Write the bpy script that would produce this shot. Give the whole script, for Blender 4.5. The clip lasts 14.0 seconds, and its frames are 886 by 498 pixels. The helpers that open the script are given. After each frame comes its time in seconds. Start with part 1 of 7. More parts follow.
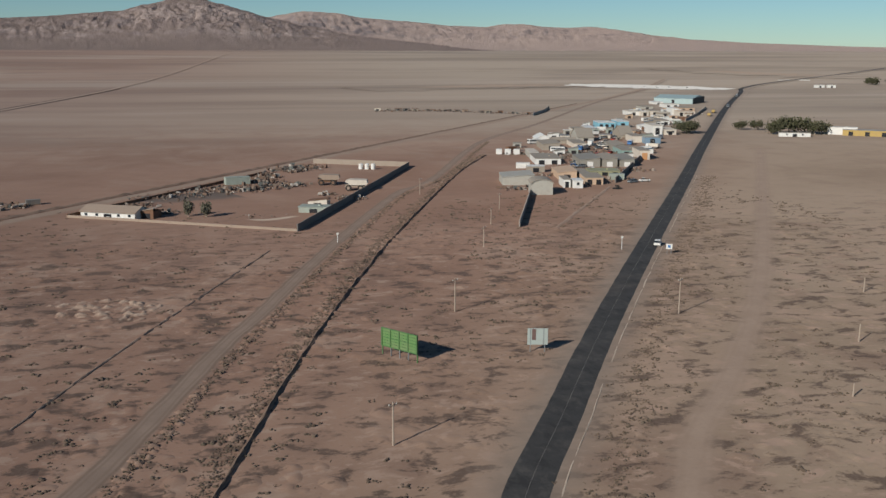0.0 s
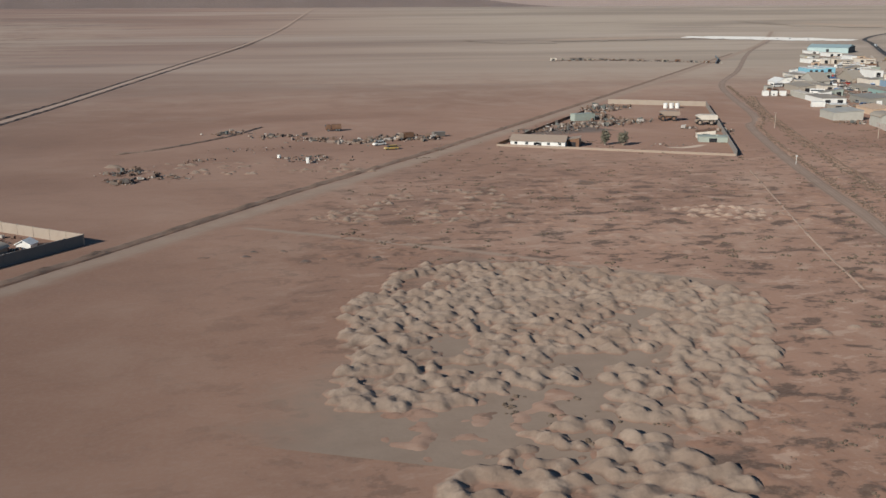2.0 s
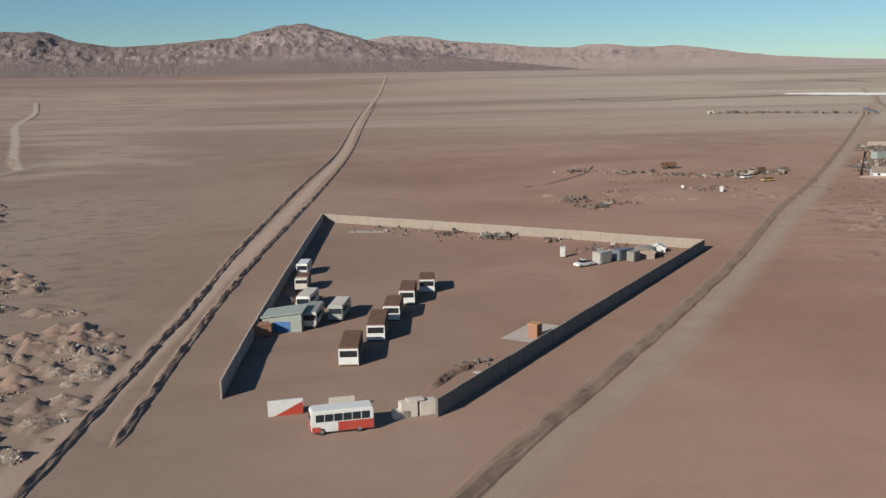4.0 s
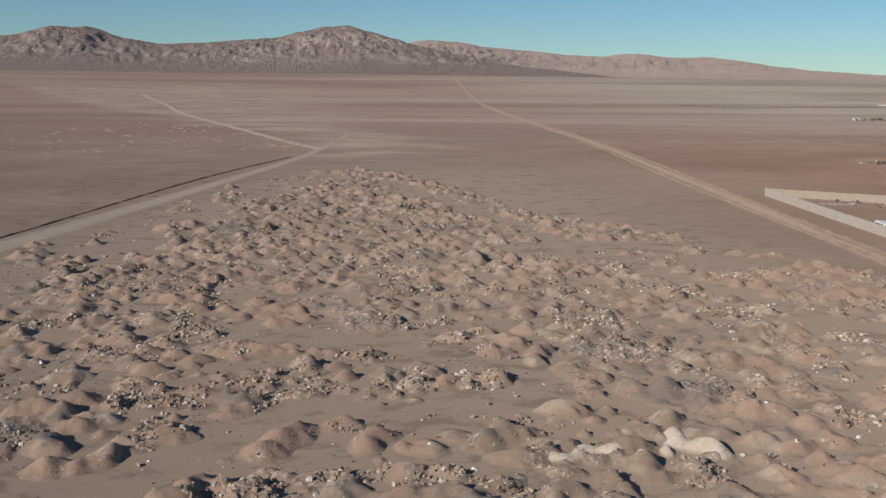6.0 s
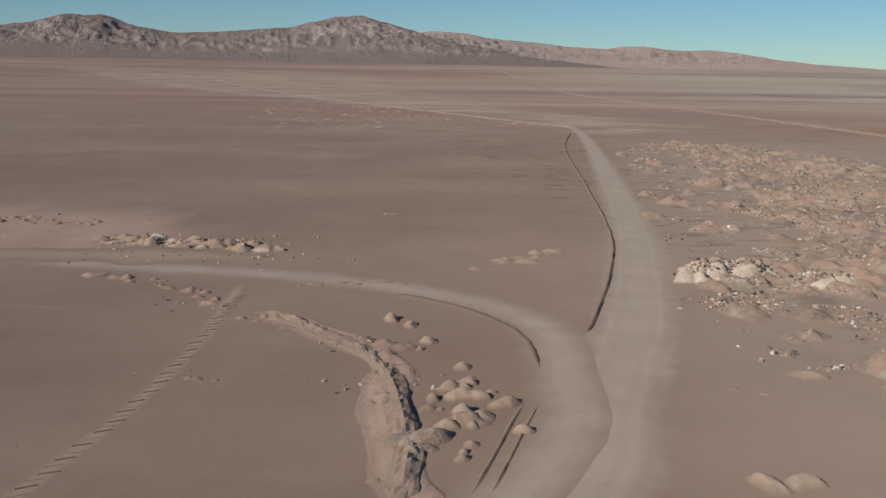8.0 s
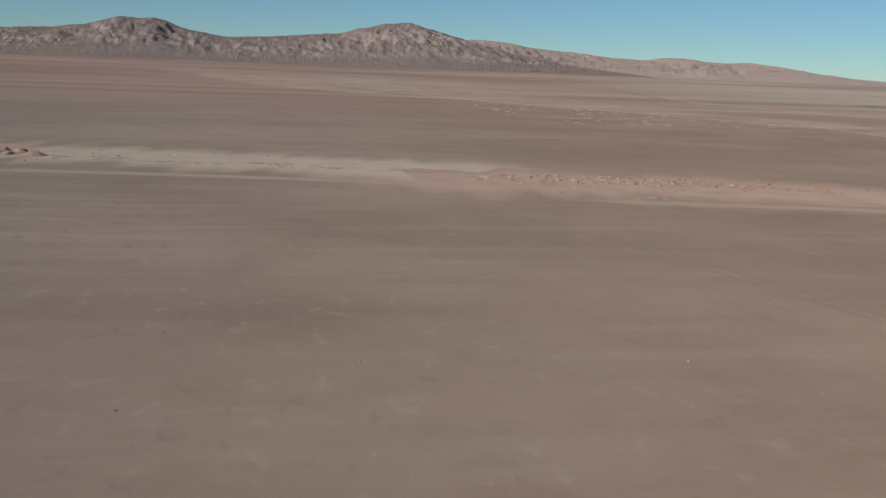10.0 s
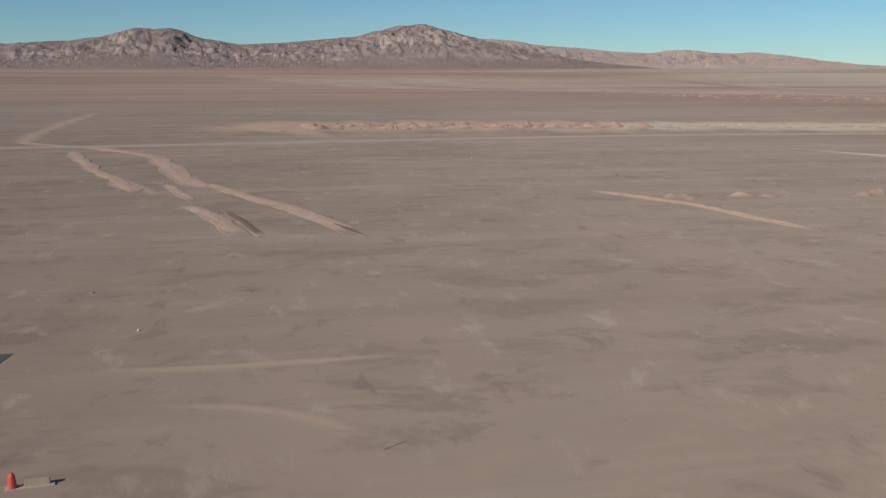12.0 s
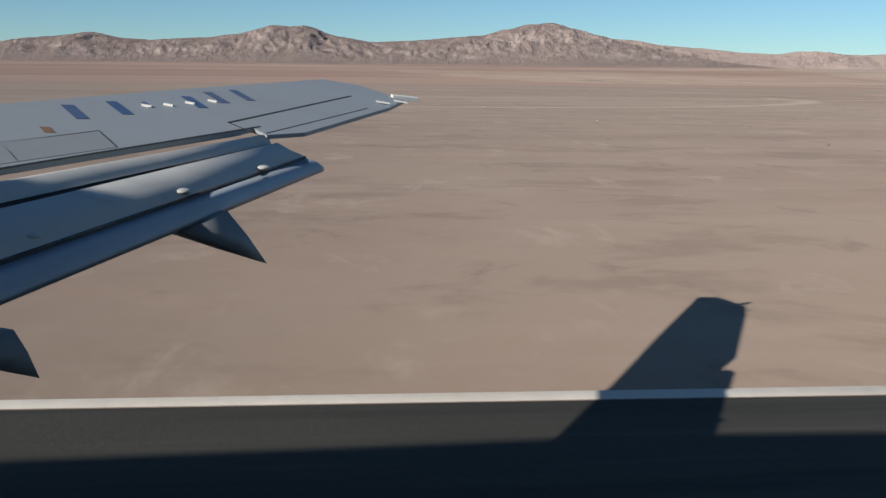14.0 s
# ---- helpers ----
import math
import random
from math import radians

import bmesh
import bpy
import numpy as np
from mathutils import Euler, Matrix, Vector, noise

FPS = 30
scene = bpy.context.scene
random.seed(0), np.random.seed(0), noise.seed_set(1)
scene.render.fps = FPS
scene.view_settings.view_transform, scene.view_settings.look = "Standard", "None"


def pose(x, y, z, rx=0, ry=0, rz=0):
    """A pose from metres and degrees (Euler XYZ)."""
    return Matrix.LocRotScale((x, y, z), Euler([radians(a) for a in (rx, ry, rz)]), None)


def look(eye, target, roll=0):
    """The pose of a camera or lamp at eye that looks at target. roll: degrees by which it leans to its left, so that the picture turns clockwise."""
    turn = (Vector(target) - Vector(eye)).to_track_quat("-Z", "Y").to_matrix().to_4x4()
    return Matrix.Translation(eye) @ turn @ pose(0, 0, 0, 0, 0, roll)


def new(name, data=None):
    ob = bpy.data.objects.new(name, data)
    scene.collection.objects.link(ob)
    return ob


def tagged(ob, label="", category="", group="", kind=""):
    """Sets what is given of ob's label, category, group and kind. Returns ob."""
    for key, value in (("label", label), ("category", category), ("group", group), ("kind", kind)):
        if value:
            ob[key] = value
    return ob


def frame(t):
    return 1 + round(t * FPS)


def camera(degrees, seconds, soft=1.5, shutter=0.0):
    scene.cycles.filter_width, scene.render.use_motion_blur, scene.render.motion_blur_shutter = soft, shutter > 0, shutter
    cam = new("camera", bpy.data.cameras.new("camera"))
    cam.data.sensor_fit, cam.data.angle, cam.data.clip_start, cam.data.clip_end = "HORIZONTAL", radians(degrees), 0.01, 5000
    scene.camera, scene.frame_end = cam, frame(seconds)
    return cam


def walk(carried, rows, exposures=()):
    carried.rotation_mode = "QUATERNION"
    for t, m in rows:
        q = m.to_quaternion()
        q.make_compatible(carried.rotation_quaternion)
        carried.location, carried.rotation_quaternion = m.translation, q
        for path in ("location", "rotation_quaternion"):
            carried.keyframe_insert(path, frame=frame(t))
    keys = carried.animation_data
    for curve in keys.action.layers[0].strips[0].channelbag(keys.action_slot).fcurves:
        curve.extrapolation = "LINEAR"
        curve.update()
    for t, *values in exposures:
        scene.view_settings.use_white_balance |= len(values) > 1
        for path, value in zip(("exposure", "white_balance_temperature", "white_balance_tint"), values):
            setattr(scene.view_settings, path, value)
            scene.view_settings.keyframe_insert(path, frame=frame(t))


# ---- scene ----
cam = camera(49.8, 14.0, 1.5)
PATH = [
    (0.0, 0.000, 0.000, 29.716, 78.161, -0.178, -13.964),
    (0.5, -18.499, 0.000, 28.942, 78.208, -0.323, -14.917),
    (1.0, -36.994, 0.001, 28.153, 78.132, -0.018, -15.496),
    (1.5, -55.487, 0.004, 27.346, 76.910, 0.038, -13.373),
    (2.0, -73.978, 0.011, 26.521, 75.738, 0.217, -12.189),
    (2.5, -92.465, 0.022, 25.675, 76.913, -0.612, -11.555),
    (3.0, -110.950, 0.039, 24.808, 79.314, 0.748, -11.942),
    (3.5, -129.433, 0.065, 23.918, 79.301, 0.903, -10.904),
    (3.7, -136.826, 0.078, 23.555, 79.376, 0.915, -10.944),
    (5.8, -214.451, 0.357, 19.523, 80.402, 0.025, -9.982),
    (6.0, -221.845, 0.401, 19.118, 79.905, -0.651, -10.086),
    (6.5, -240.333, 0.530, 18.090, 80.218, -1.536, -11.197),
    (7.0, -258.826, 0.687, 17.041, 81.073, -1.446, -10.925),
    (7.5, -277.326, 0.875, 15.973, 81.070, -1.974, -11.013),
    (8.0, -295.834, 1.099, 14.887, 79.448, -1.041, -10.828),
    (8.5, -314.351, 1.363, 13.786, 79.735, -2.097, -10.297),
    (9.0, -332.880, 1.671, 12.672, 79.818, -1.968, -9.391),
    (9.2, -340.296, 1.808, 12.223, 79.661, -2.112, -9.521),
    (11.3, -418.325, 3.793, 7.453, 80.372, -0.918, -9.969),
    (11.5, -425.776, 4.043, 6.999, 80.228, 0.059, -9.742),
    (12.0, -444.422, 4.720, 5.868, 79.994, 0.071, -10.192),
    (12.5, -463.097, 5.478, 4.748, 80.608, 1.072, -11.599),
    (13.0, -481.804, 6.324, 3.643, 79.295, 0.456, -9.301),
    (13.5, -500.545, 7.263, 2.559, 78.709, 0.621, -9.247),
    (13.7, -508.052, 7.666, 2.132, 78.311, 0.250, -8.255),
    (14.0, -519.324, 8.302, 1.500, 79.969, -0.537, -4.223),
]

walk(cam, [(t, pose(x, y, z, rx, ry, rz)) for t, x, y, z, rx, ry, rz in PATH], [(0.0, -0.16), (1.0, -0.02), (2.5, 0.10), (3.7, 0.10), (6.5, -0.04), (8.5, -0.12), (11.5, -0.02), (12.0, 0.06), (13.0, 0.22), (14.0, 0.38)])

# ---- light ----
SUN_DIR = Vector((-0.81, -0.585, 0.0)).normalized()
SUN_EL = radians(25.5)
sun = new("sun", bpy.data.lights.new("sun", "SUN"))
sun.data.energy, sun.data.angle, sun.data.color = 4.3, radians(0.5), (0.985, 0.955, 0.905)
sun.matrix_world = look((0, 0, 300), tuple(Vector((0, 0, 300)) - (SUN_DIR * math.cos(SUN_EL) + Vector((0, 0, math.sin(SUN_EL))))))
world = bpy.data.worlds.new("desert_sky")
scene.world = world
world.use_nodes = True
wn = world.node_tree.nodes
sky = wn.new("ShaderNodeTexSky")
sky.sky_type, sky.sun_disc = "NISHITA", False
sky.sun_elevation, sky.sun_rotation = SUN_EL, math.atan2(SUN_DIR.x, SUN_DIR.y)
sky.altitude, sky.air_density, sky.dust_density, sky.ozone_density = 2300, 1.15, 0.0, 3.2
tint = wn.new("ShaderNodeMix")
tint.data_type, tint.blend_type = "RGBA", "MULTIPLY"
tint.inputs[0].default_value, tint.inputs[7].default_value = 1.0, (0.72, 0.94, 1.04, 1)
world.node_tree.links.new(sky.outputs[0], tint.inputs[6])
world.node_tree.links.new(tint.outputs[2], wn["Background"].inputs[0])
wn["Background"].inputs[1].default_value = 0.068


# ---- materials ----
class Nodes:
    """Short hand for building a node tree."""

    def __init__(self, name):
        self.mat = bpy.data.materials.new(name)
        self.mat.use_nodes = True
        self.t = self.mat.node_tree
        self.bsdf = self.t.nodes["Principled BSDF"]
        self.bsdf.inputs["Specular IOR Level"].default_value = 0.25

    def node(self, kind, **props):
        n = self.t.nodes.new(kind)
        for key, value in props.items():
            if key == "operation":
                n.operation = value
            elif key == "blend_type":
                n.blend_type = value
            elif key == "data_type":
                n.data_type = value
            elif key == "attribute_name":
                n.attribute_name = value
        return n

    def link(self, a, b):
        self.t.links.new(a, b)

    def put(self, socket, value):
        if isinstance(value, (int, float)):
            socket.default_value = value
        elif isinstance(value, tuple):
            socket.default_value = (*value, 1.0) if len(value) == 3 and socket.type == "RGBA" else value
        else:
            self.link(value, socket)

    def math(self, op, a, b=0.0, clamp=False):
        n = self.node("ShaderNodeMath", operation=op)
        n.use_clamp = clamp
        self.put(n.inputs[0], a)
        self.put(n.inputs[1], b)
        return n.outputs[0]

    def mix(self, fac, a, b, blend="MIX"):
        n = self.node("ShaderNodeMix", data_type="RGBA", blend_type=blend)
        self.put(n.inputs[0], fac)
        self.put(n.inputs[6], a)
        self.put(n.inputs[7], b)
        return n.outputs[2]

    def ramp(self, value, lo, hi):
        """0 below lo, 1 above hi, smooth between."""
        n = self.node("ShaderNodeMapRange")
        n.interpolation_type = "SMOOTHSTEP"
        self.put(n.inputs[0], value)
        n.inputs[1].default_value, n.inputs[2].default_value = lo, hi
        return n.outputs[0]

    def place(self):
        return self.node("ShaderNodeNewGeometry").outputs["Position"]

    def noise(self, scale, detail=4.0, rough=0.55, stretch=(1, 1, 1), vec=None, shift=(0, 0, 0), warp=0.0):
        m = self.node("ShaderNodeMapping")
        m.inputs["Scale"].default_value = stretch
        m.inputs["Location"].default_value = shift
        self.link(vec or self.place(), m.inputs[0])
        n = self.node("ShaderNodeTexNoise")
        n.inputs["Scale"].default_value, n.inputs["Detail"].default_value = scale, detail
        n.inputs["Roughness"].default_value, n.inputs["Distortion"].default_value = rough, warp
        self.link(m.outputs[0], n.inputs["Vector"])
        return n.outputs["Fac"]

    def attr(self, name):
        return self.node("ShaderNodeAttribute", attribute_name=name).outputs["Fac"]

    def bump(self, height, strength=0.4, distance=0.1):
        n = self.node("ShaderNodeBump")
        n.inputs["Strength"].default_value, n.inputs["Distance"].default_value = strength, distance
        self.link(height, n.inputs["Height"])
        self.link(n.outputs[0], self.bsdf.inputs["Normal"])

    def done(self, colour, rough=0.9, metal=0.0):
        self.put(self.bsdf.inputs["Base Color"], colour)
        self.put(self.bsdf.inputs["Roughness"], rough)
        self.bsdf.inputs["Metallic"].default_value = metal
        # dry earth, rock and plaster scatter light back towards the sun
        self.bsdf.inputs["Diffuse Roughness"].default_value = 0.45 if isinstance(rough, float) and rough >= 0.9 else 0.0
        return self.mat


def soil(n):
    """The desert floor's own colour, by place."""
    sep = n.node("ShaderNodeSeparateXYZ")
    n.link(n.place(), sep.inputs[0])
    east, north = sep.outputs[0], sep.outputs[1]
    broad = n.noise(0.012, 4, 0.6, (1, 1.6, 1), warp=0.6)
    mid = n.noise(0.075, 5, 0.62, (1.0, 0.8, 1), warp=0.5)
    small = n.noise(0.40, 5, 0.70, (0.6, 0.95, 1), shift=(4, 8, 0), warp=0.3)
    streak = n.noise(0.22, 4, 0.6, (0.14, 1.2, 1), shift=(14, 2, 0), warp=0.5)
    fine = n.noise(2.4, 4, 0.7)
    red = n.mix(n.ramp(broad, 0.35, 0.65), (0.318, 0.172, 0.108), (0.398, 0.228, 0.148))
    sand = n.mix(n.ramp(broad, 0.35, 0.65), (0.345, 0.236, 0.151), (0.425, 0.297, 0.196))
    dun = n.mix(n.ramp(broad, 0.35, 0.65), (0.310, 0.198, 0.132), (0.380, 0.25, 0.170))
    side = n.math("SUBTRACT", n.math("MULTIPLY", east, 0.85), n.math("MULTIPLY", north, 0.53))
    base = n.mix(n.ramp(side, -46.0, 8.0), red, sand)
    base = n.mix(n.ramp(east, -170.0, -100.0), dun, base)
    base = n.mix(n.ramp(east, -320.0, -410.0), base, n.mix(n.ramp(broad, 0.35, 0.65), (0.320, 0.222, 0.155), (0.390, 0.276, 0.194)))
    scrubby = n.math("MULTIPLY", n.ramp(east, -88.0, -40.0), n.ramp(north, 185.0, 120.0))
    patchy = n.math("ADD", 0.22, n.math("MULTIPLY", scrubby, 0.33))
    base = n.mix(n.math("MULTIPLY", n.ramp(mid, 0.51, 0.68), patchy), base, (0.47, 0.31, 0.212))
    base = n.mix(n.math("MULTIPLY", n.ramp(mid, 0.50, 0.34), patchy), base, (0.245, 0.142, 0.096))
    rough_land = n.math("ADD", n.math("ADD", 0.06, n.math("MULTIPLY", n.ramp(east, -390.0, -440.0), 0.16)), n.math("MULTIPLY", scrubby, 0.78))
    tipped = n.math("MULTIPLY", n.math("MULTIPLY", n.ramp(east, -268.0, -256.0), n.ramp(east, -150.0, -175.0)), n.ramp(north, 215.0, 185.0))
    rough_land = n.math("ADD", rough_land, n.math("MULTIPLY", tipped, 0.34))
    sandy = n.math("MULTIPLY", n.ramp(n.math("SUBTRACT", east, n.math("MULTIPLY", north, 0.34)), -300.0, -278.0), n.math("MULTIPLY", n.ramp(east, -150.0, -185.0), n.ramp(north, 225.0, 185.0)))
    base = n.mix(n.math("MULTIPLY", sandy, 0.5), base, (0.48, 0.352, 0.242))
    base = n.mix(n.math("MULTIPLY", n.ramp(small, 0.54, 0.64), rough_land), base, (0.46, 0.30, 0.205))
    base = n.mix(n.math("MULTIPLY", n.ramp(small, 0.48, 0.39), rough_land), base, (0.115, 0.072, 0.05))
    worn = n.math("MULTIPLY", n.ramp(east, -280.0, -400.0), 0.30)
    base = n.mix(n.math("MULTIPLY", n.ramp(streak, 0.50, 0.70), worn), base, (0.52, 0.39, 0.285))
    base = n.mix(n.math("MULTIPLY", n.ramp(streak, 0.48, 0.30), worn), base, (0.27, 0.185, 0.135))
    dabs = n.noise(0.85, 5, 0.68, (1.0, 0.5, 1), shift=(3, 21, 0), warp=0.4)
    base = n.mix(n.math("MULTIPLY", n.ramp(dabs, 0.56, 0.70), n.math("MULTIPLY", n.ramp(east, -300.0, -420.0), 0.55)), base, (0.50, 0.37, 0.27))
    base = n.mix(n.math("MULTIPLY", n.ramp(dabs, 0.42, 0.30), n.math("MULTIPLY", n.ramp(east, -300.0, -420.0), 0.5)), base, (0.22, 0.15, 0.11))
    # banded far plain: red-brown to the west, grey-brown to the east
    grey_side = n.ramp(n.math("ADD", east, n.math("MULTIPLY", north, -0.12)), -320.0, 160.0)
    band = n.noise(0.0075, 5, 0.62, (0.20, 1.0, 1), warp=0.7)
    thin = n.noise(0.017, 5, 0.66, (0.20, 1.0, 1), shift=(17, 3, 0), warp=0.4)
    warm = n.mix(n.ramp(band, 0.34, 0.64), (0.325, 0.190, 0.130), (0.44, 0.275, 0.190))
    cool = n.mix(n.ramp(band, 0.36, 0.62), (0.345, 0.256, 0.180), (0.495, 0.374, 0.265))
    far = n.mix(grey_side, warm, cool)
    far = n.mix(n.math("MULTIPLY", n.ramp(thin, 0.48, 0.32), 0.45), far, (0.25, 0.180, 0.135))
    pale = n.ramp(n.noise(0.010, 4, 0.6, (0.10, 1.0, 1), shift=(31, 7, 0), warp=0.6), 0.54, 0.66)
    far = n.mix(n.math("MULTIPLY", pale, 0.6), far, (0.55, 0.415, 0.305))
    far = n.mix(n.math("MULTIPLY", n.ramp(thin, 0.58, 0.72), 0.42), far, (0.55, 0.405, 0.295))
    base = n.mix(n.ramp(n.math("ADD", north, n.math("MULTIPLY", n.math("SUBTRACT", mid, 0.5), 200.0)), 210.0, 430.0), base, far)
    # belt of pale disturbed ground that widens beside the far track
    beyond = n.math("SUBTRACT", north, 328.0)
    over = n.math("ADD", n.math("ADD", east, 218.0), n.math("MULTIPLY", n.math("MAXIMUM", beyond, -20.0), 0.367))
    over = n.math("ADD", over, n.math("MULTIPLY", n.math("SUBTRACT", thin, 0.5), 90.0))
    reach = n.math("ADD", 34.0, n.math("MULTIPLY", n.math("MAXIMUM", beyond, 0.0), 0.52))
    belt = n.math("MULTIPLY", n.ramp(over, -8.0, 10.0), n.ramp(n.math("DIVIDE", over, reach), 1.1, 0.35))
    belt = n.math("MULTIPLY", belt, n.math("MULTIPLY", n.ramp(north, 205.0, 260.0), n.ramp(north, 1250.0, 950.0)))
    spots = n.noise(0.055, 6, 0.74, (0.45, 1.0, 1), shift=(8, 44, 0), warp=0.5)
    base = n.mix(n.math("MULTIPLY", belt, n.math("MULTIPLY", n.ramp(spots, 0.38, 0.60), 0.85)), base, (0.55, 0.395, 0.272))
    base = n.mix(n.math("MULTIPLY", belt, n.math("MULTIPLY", n.ramp(spots, 0.45, 0.36), 0.6)), base, (0.29, 0.20, 0.14))
    base = n.mix(n.math("MULTIPLY", n.ramp(fine, 0.42, 0.66), 0.14), base, (0.42, 0.315, 0.235))
    base = n.mix(1.0, base, (0.74, 0.775, 0.82), "MULTIPLY")
    return base, mid, fine


def ground_material():
    n = Nodes("desert_soil")
    base, mid, fine = soil(n)
    n.bump(n.math("ADD", n.math("MULTIPLY", fine, 0.25), n.noise(0.4, 4, 0.6)), 0.05, 0.30)
    return n.done(base, 0.95)


def strip_material(name, colour, other, groove=0.0, lift=0.07, span=(0.15, 0.6)):
    """Bare or worn earth that fades into the soil at its rim."""
    n = Nodes(name)
    base, mid, fine = soil(n)
    rag = n.noise(0.5, 4, 0.65)
    edge = n.ramp(n.math("ADD", n.attr("rim"), n.math("MULTIPLY", n.math("SUBTRACT", rag, 0.5), 0.5)), *span)
    own = n.mix(n.ramp(n.noise(0.25, 5, 0.6), 0.35, 0.7), colour, other)
    own = n.mix(n.math("MULTIPLY", n.ramp(fine, 0.45, 0.7), 0.2), own, tuple(c * 0.72 for c in colour))
    own = n.mix(1.0, own, (0.80, 0.82, 0.85), "MULTIPLY")
    if groove:
        # two wheel ruts along the strip
        at = n.math("ADD", n.attr("rim"), n.math("MULTIPLY", n.math("SUBTRACT", n.noise(0.12, 3, 0.5), 0.5), 0.35))
        rut = n.math("MULTIPLY", n.ramp(at, 0.34, 0.44), n.ramp(at, 0.62, 0.50))
        own = n.mix(n.math("MULTIPLY", rut, groove), own, tuple(c * 0.62 for c in colour))
        own = n.mix(n.math("MULTIPLY", n.math("MULTIPLY", n.ramp(at, 0.66, 0.72), n.ramp(at, 0.86, 0.78)), groove * 0.7), own, tuple(c * 0.7 for c in colour))
    n.bump(n.math("ADD", fine, n.noise(3.0, 3)), lift, 0.15)
    return n.done(n.mix(edge, base, own), 0.95)


def heap_material(name, colour, other, third, white=0.0):
    n = Nodes(name)
    base, mid, fine = soil(n)
    own = n.mix(n.ramp(n.noise(0.07, 5, 0.65), 0.44, 0.56), colour, other)
    own = n.mix(n.math("MULTIPLY", n.ramp(n.noise(0.30, 5, 0.66, shift=(9, 3, 0)), 0.50, 0.62), 0.85), own, third)
    rubble = n.noise(3.4, 5, 0.72)
    if white >= 1:
        # loads of different waste: ash-grey, brick-red, pale plaster
        own = n.mix(n.math("MULTIPLY", n.ramp(n.noise(0.11, 5, 0.68, shift=(40, 12, 0)), 0.53, 0.60), 0.8), own, (0.205, 0.165, 0.135))
        own = n.mix(n.math("MULTIPLY", n.ramp(n.noise(0.055, 5, 0.66, shift=(70, 31, 0)), 0.52, 0.60), 0.8), own, (0.385, 0.242, 0.168))
    if white:
        patch = n.ramp(n.noise(0.19, 5, 0.66, shift=(2, 5, 0)), 0.49, 0.60)
        own = n.mix(n.math("MULTIPLY", n.math("MULTIPLY", n.ramp(rubble, 0.50, 0.64), patch), white), own, (0.60, 0.50, 0.39))
        own = n.mix(n.math("MULTIPLY", n.math("MULTIPLY", n.ramp(rubble, 0.48, 0.34), patch), white), own, (0.085, 0.066, 0.052))
    own = n.mix(n.math("MULTIPLY", n.ramp(fine, 0.42, 0.62), 0.25), own, tuple(c * 0.62 for c in other))
    own = n.mix(1.0, own, (0.93, 0.95, 0.98), "MULTIPLY")
    edge = n.ramp(n.attr("rim"), 0.02, 0.25)
    n.bump(n.math("ADD", rubble, n.noise(7.0, 3, 0.7)), 0.35, 0.2 if white else 0.12)
    return n.done(n.mix(edge, base, own), 0.95)


def plain(name, colour, rough=0.6, metal=0.0, dirt=0.25, scale=1.2):
    """Painted or bare stuff with stains and grain."""
    n = Nodes(name)
    stain = n.ramp(n.noise(scale, 5, 0.65), 0.42, 0.75)
    grain = n.ramp(n.noise(scale * 9, 3, 0.6), 0.3, 0.8)
    dusty = tuple(0.45 * c + 0.55 * d for c, d in zip(colour, (0.30, 0.22, 0.165)))
    col = n.mix(n.math("MULTIPLY", stain, dirt * 2.2, True), colour, dusty)
    col = n.mix(n.math("MULTIPLY", grain, dirt), col, tuple(c * 0.7 for c in colour))
    n.bump(grain, 0.12, 0.02)
    return n.done(col, rough, metal)


SOIL = ground_material()
GREYTRACK = strip_material("brown_packed_track", (0.28, 0.195, 0.14), (0.325, 0.228, 0.164), 0.9, span=(0.1, 0.6))
MAINTRACK = strip_material("smooth_packed_track", (0.345, 0.24, 0.168), (0.385, 0.272, 0.192), 0.25, span=(0.1, 0.9))
PINKTRACK = strip_material("pinkish_dirt_track", (0.52, 0.365, 0.262), (0.47, 0.32, 0.225), 0.2, span=(0.1, 0.6))
SOFTTRACK = strip_material("soft_dirt_track", (0.43, 0.325, 0.238), (0.48, 0.365, 0.27), 0.25, span=(0.1, 0.95))
TRACK = strip_material("packed_dirt_track", (0.43, 0.325, 0.238), (0.48, 0.365, 0.27), 0.3)
BERM = strip_material("pushed_up_earth", (0.385, 0.262, 0.178), (0.43, 0.30, 0.208), lift=0.12, span=(0.0, 1.0))
# slopes facing away from the sun: their shade is in this soil tone
BANKSHADE = strip_material("shade_toned_bank_soil", (0.255, 0.168, 0.115), (0.30, 0.20, 0.14), lift=0.12, span=(0.0, 0.8))
# shadow in ditches and at bank feet, put into a dark earth colour
SHADEEARTH = strip_material("dark_shade_earth", (0.19, 0.125, 0.085), (0.24, 0.155, 0.105), lift=0.25, span=(0.05, 0.5))
DARKBERM = strip_material("dark_dirt_berm", (0.32, 0.215, 0.15), (0.40, 0.275, 0.195), lift=0.2, span=(0.05, 0.4))
PALE = strip_material("pale_salt_crust", (0.93, 0.85, 0.73), (0.80, 0.70, 0.57), span=(0.02, 0.35))
SCRAPE = strip_material("scraped_pale_earth", (0.455, 0.325, 0.225), (0.42, 0.29, 0.2), span=(0.2, 1.0))
SCRAPE_GREY = strip_material("grey_dusty_soil", (0.375, 0.25, 0.168), (0.345, 0.222, 0.148), span=(0.1, 1.0))
DARKFLOOR = strip_material("dark_brown_soil", (0.16, 0.118, 0.092), (0.20, 0.145, 0.11), span=(0.05, 0.6))
RUT = strip_material("pressed_rut_soil", (0.315, 0.218, 0.153), (0.29, 0.198, 0.14), span=(0.1, 1.2))
PINKSOIL = strip_material("pinkish_dug_soil", (0.525, 0.345, 0.25), (0.455, 0.295, 0.21), lift=0.3, span=(0.08, 0.75))
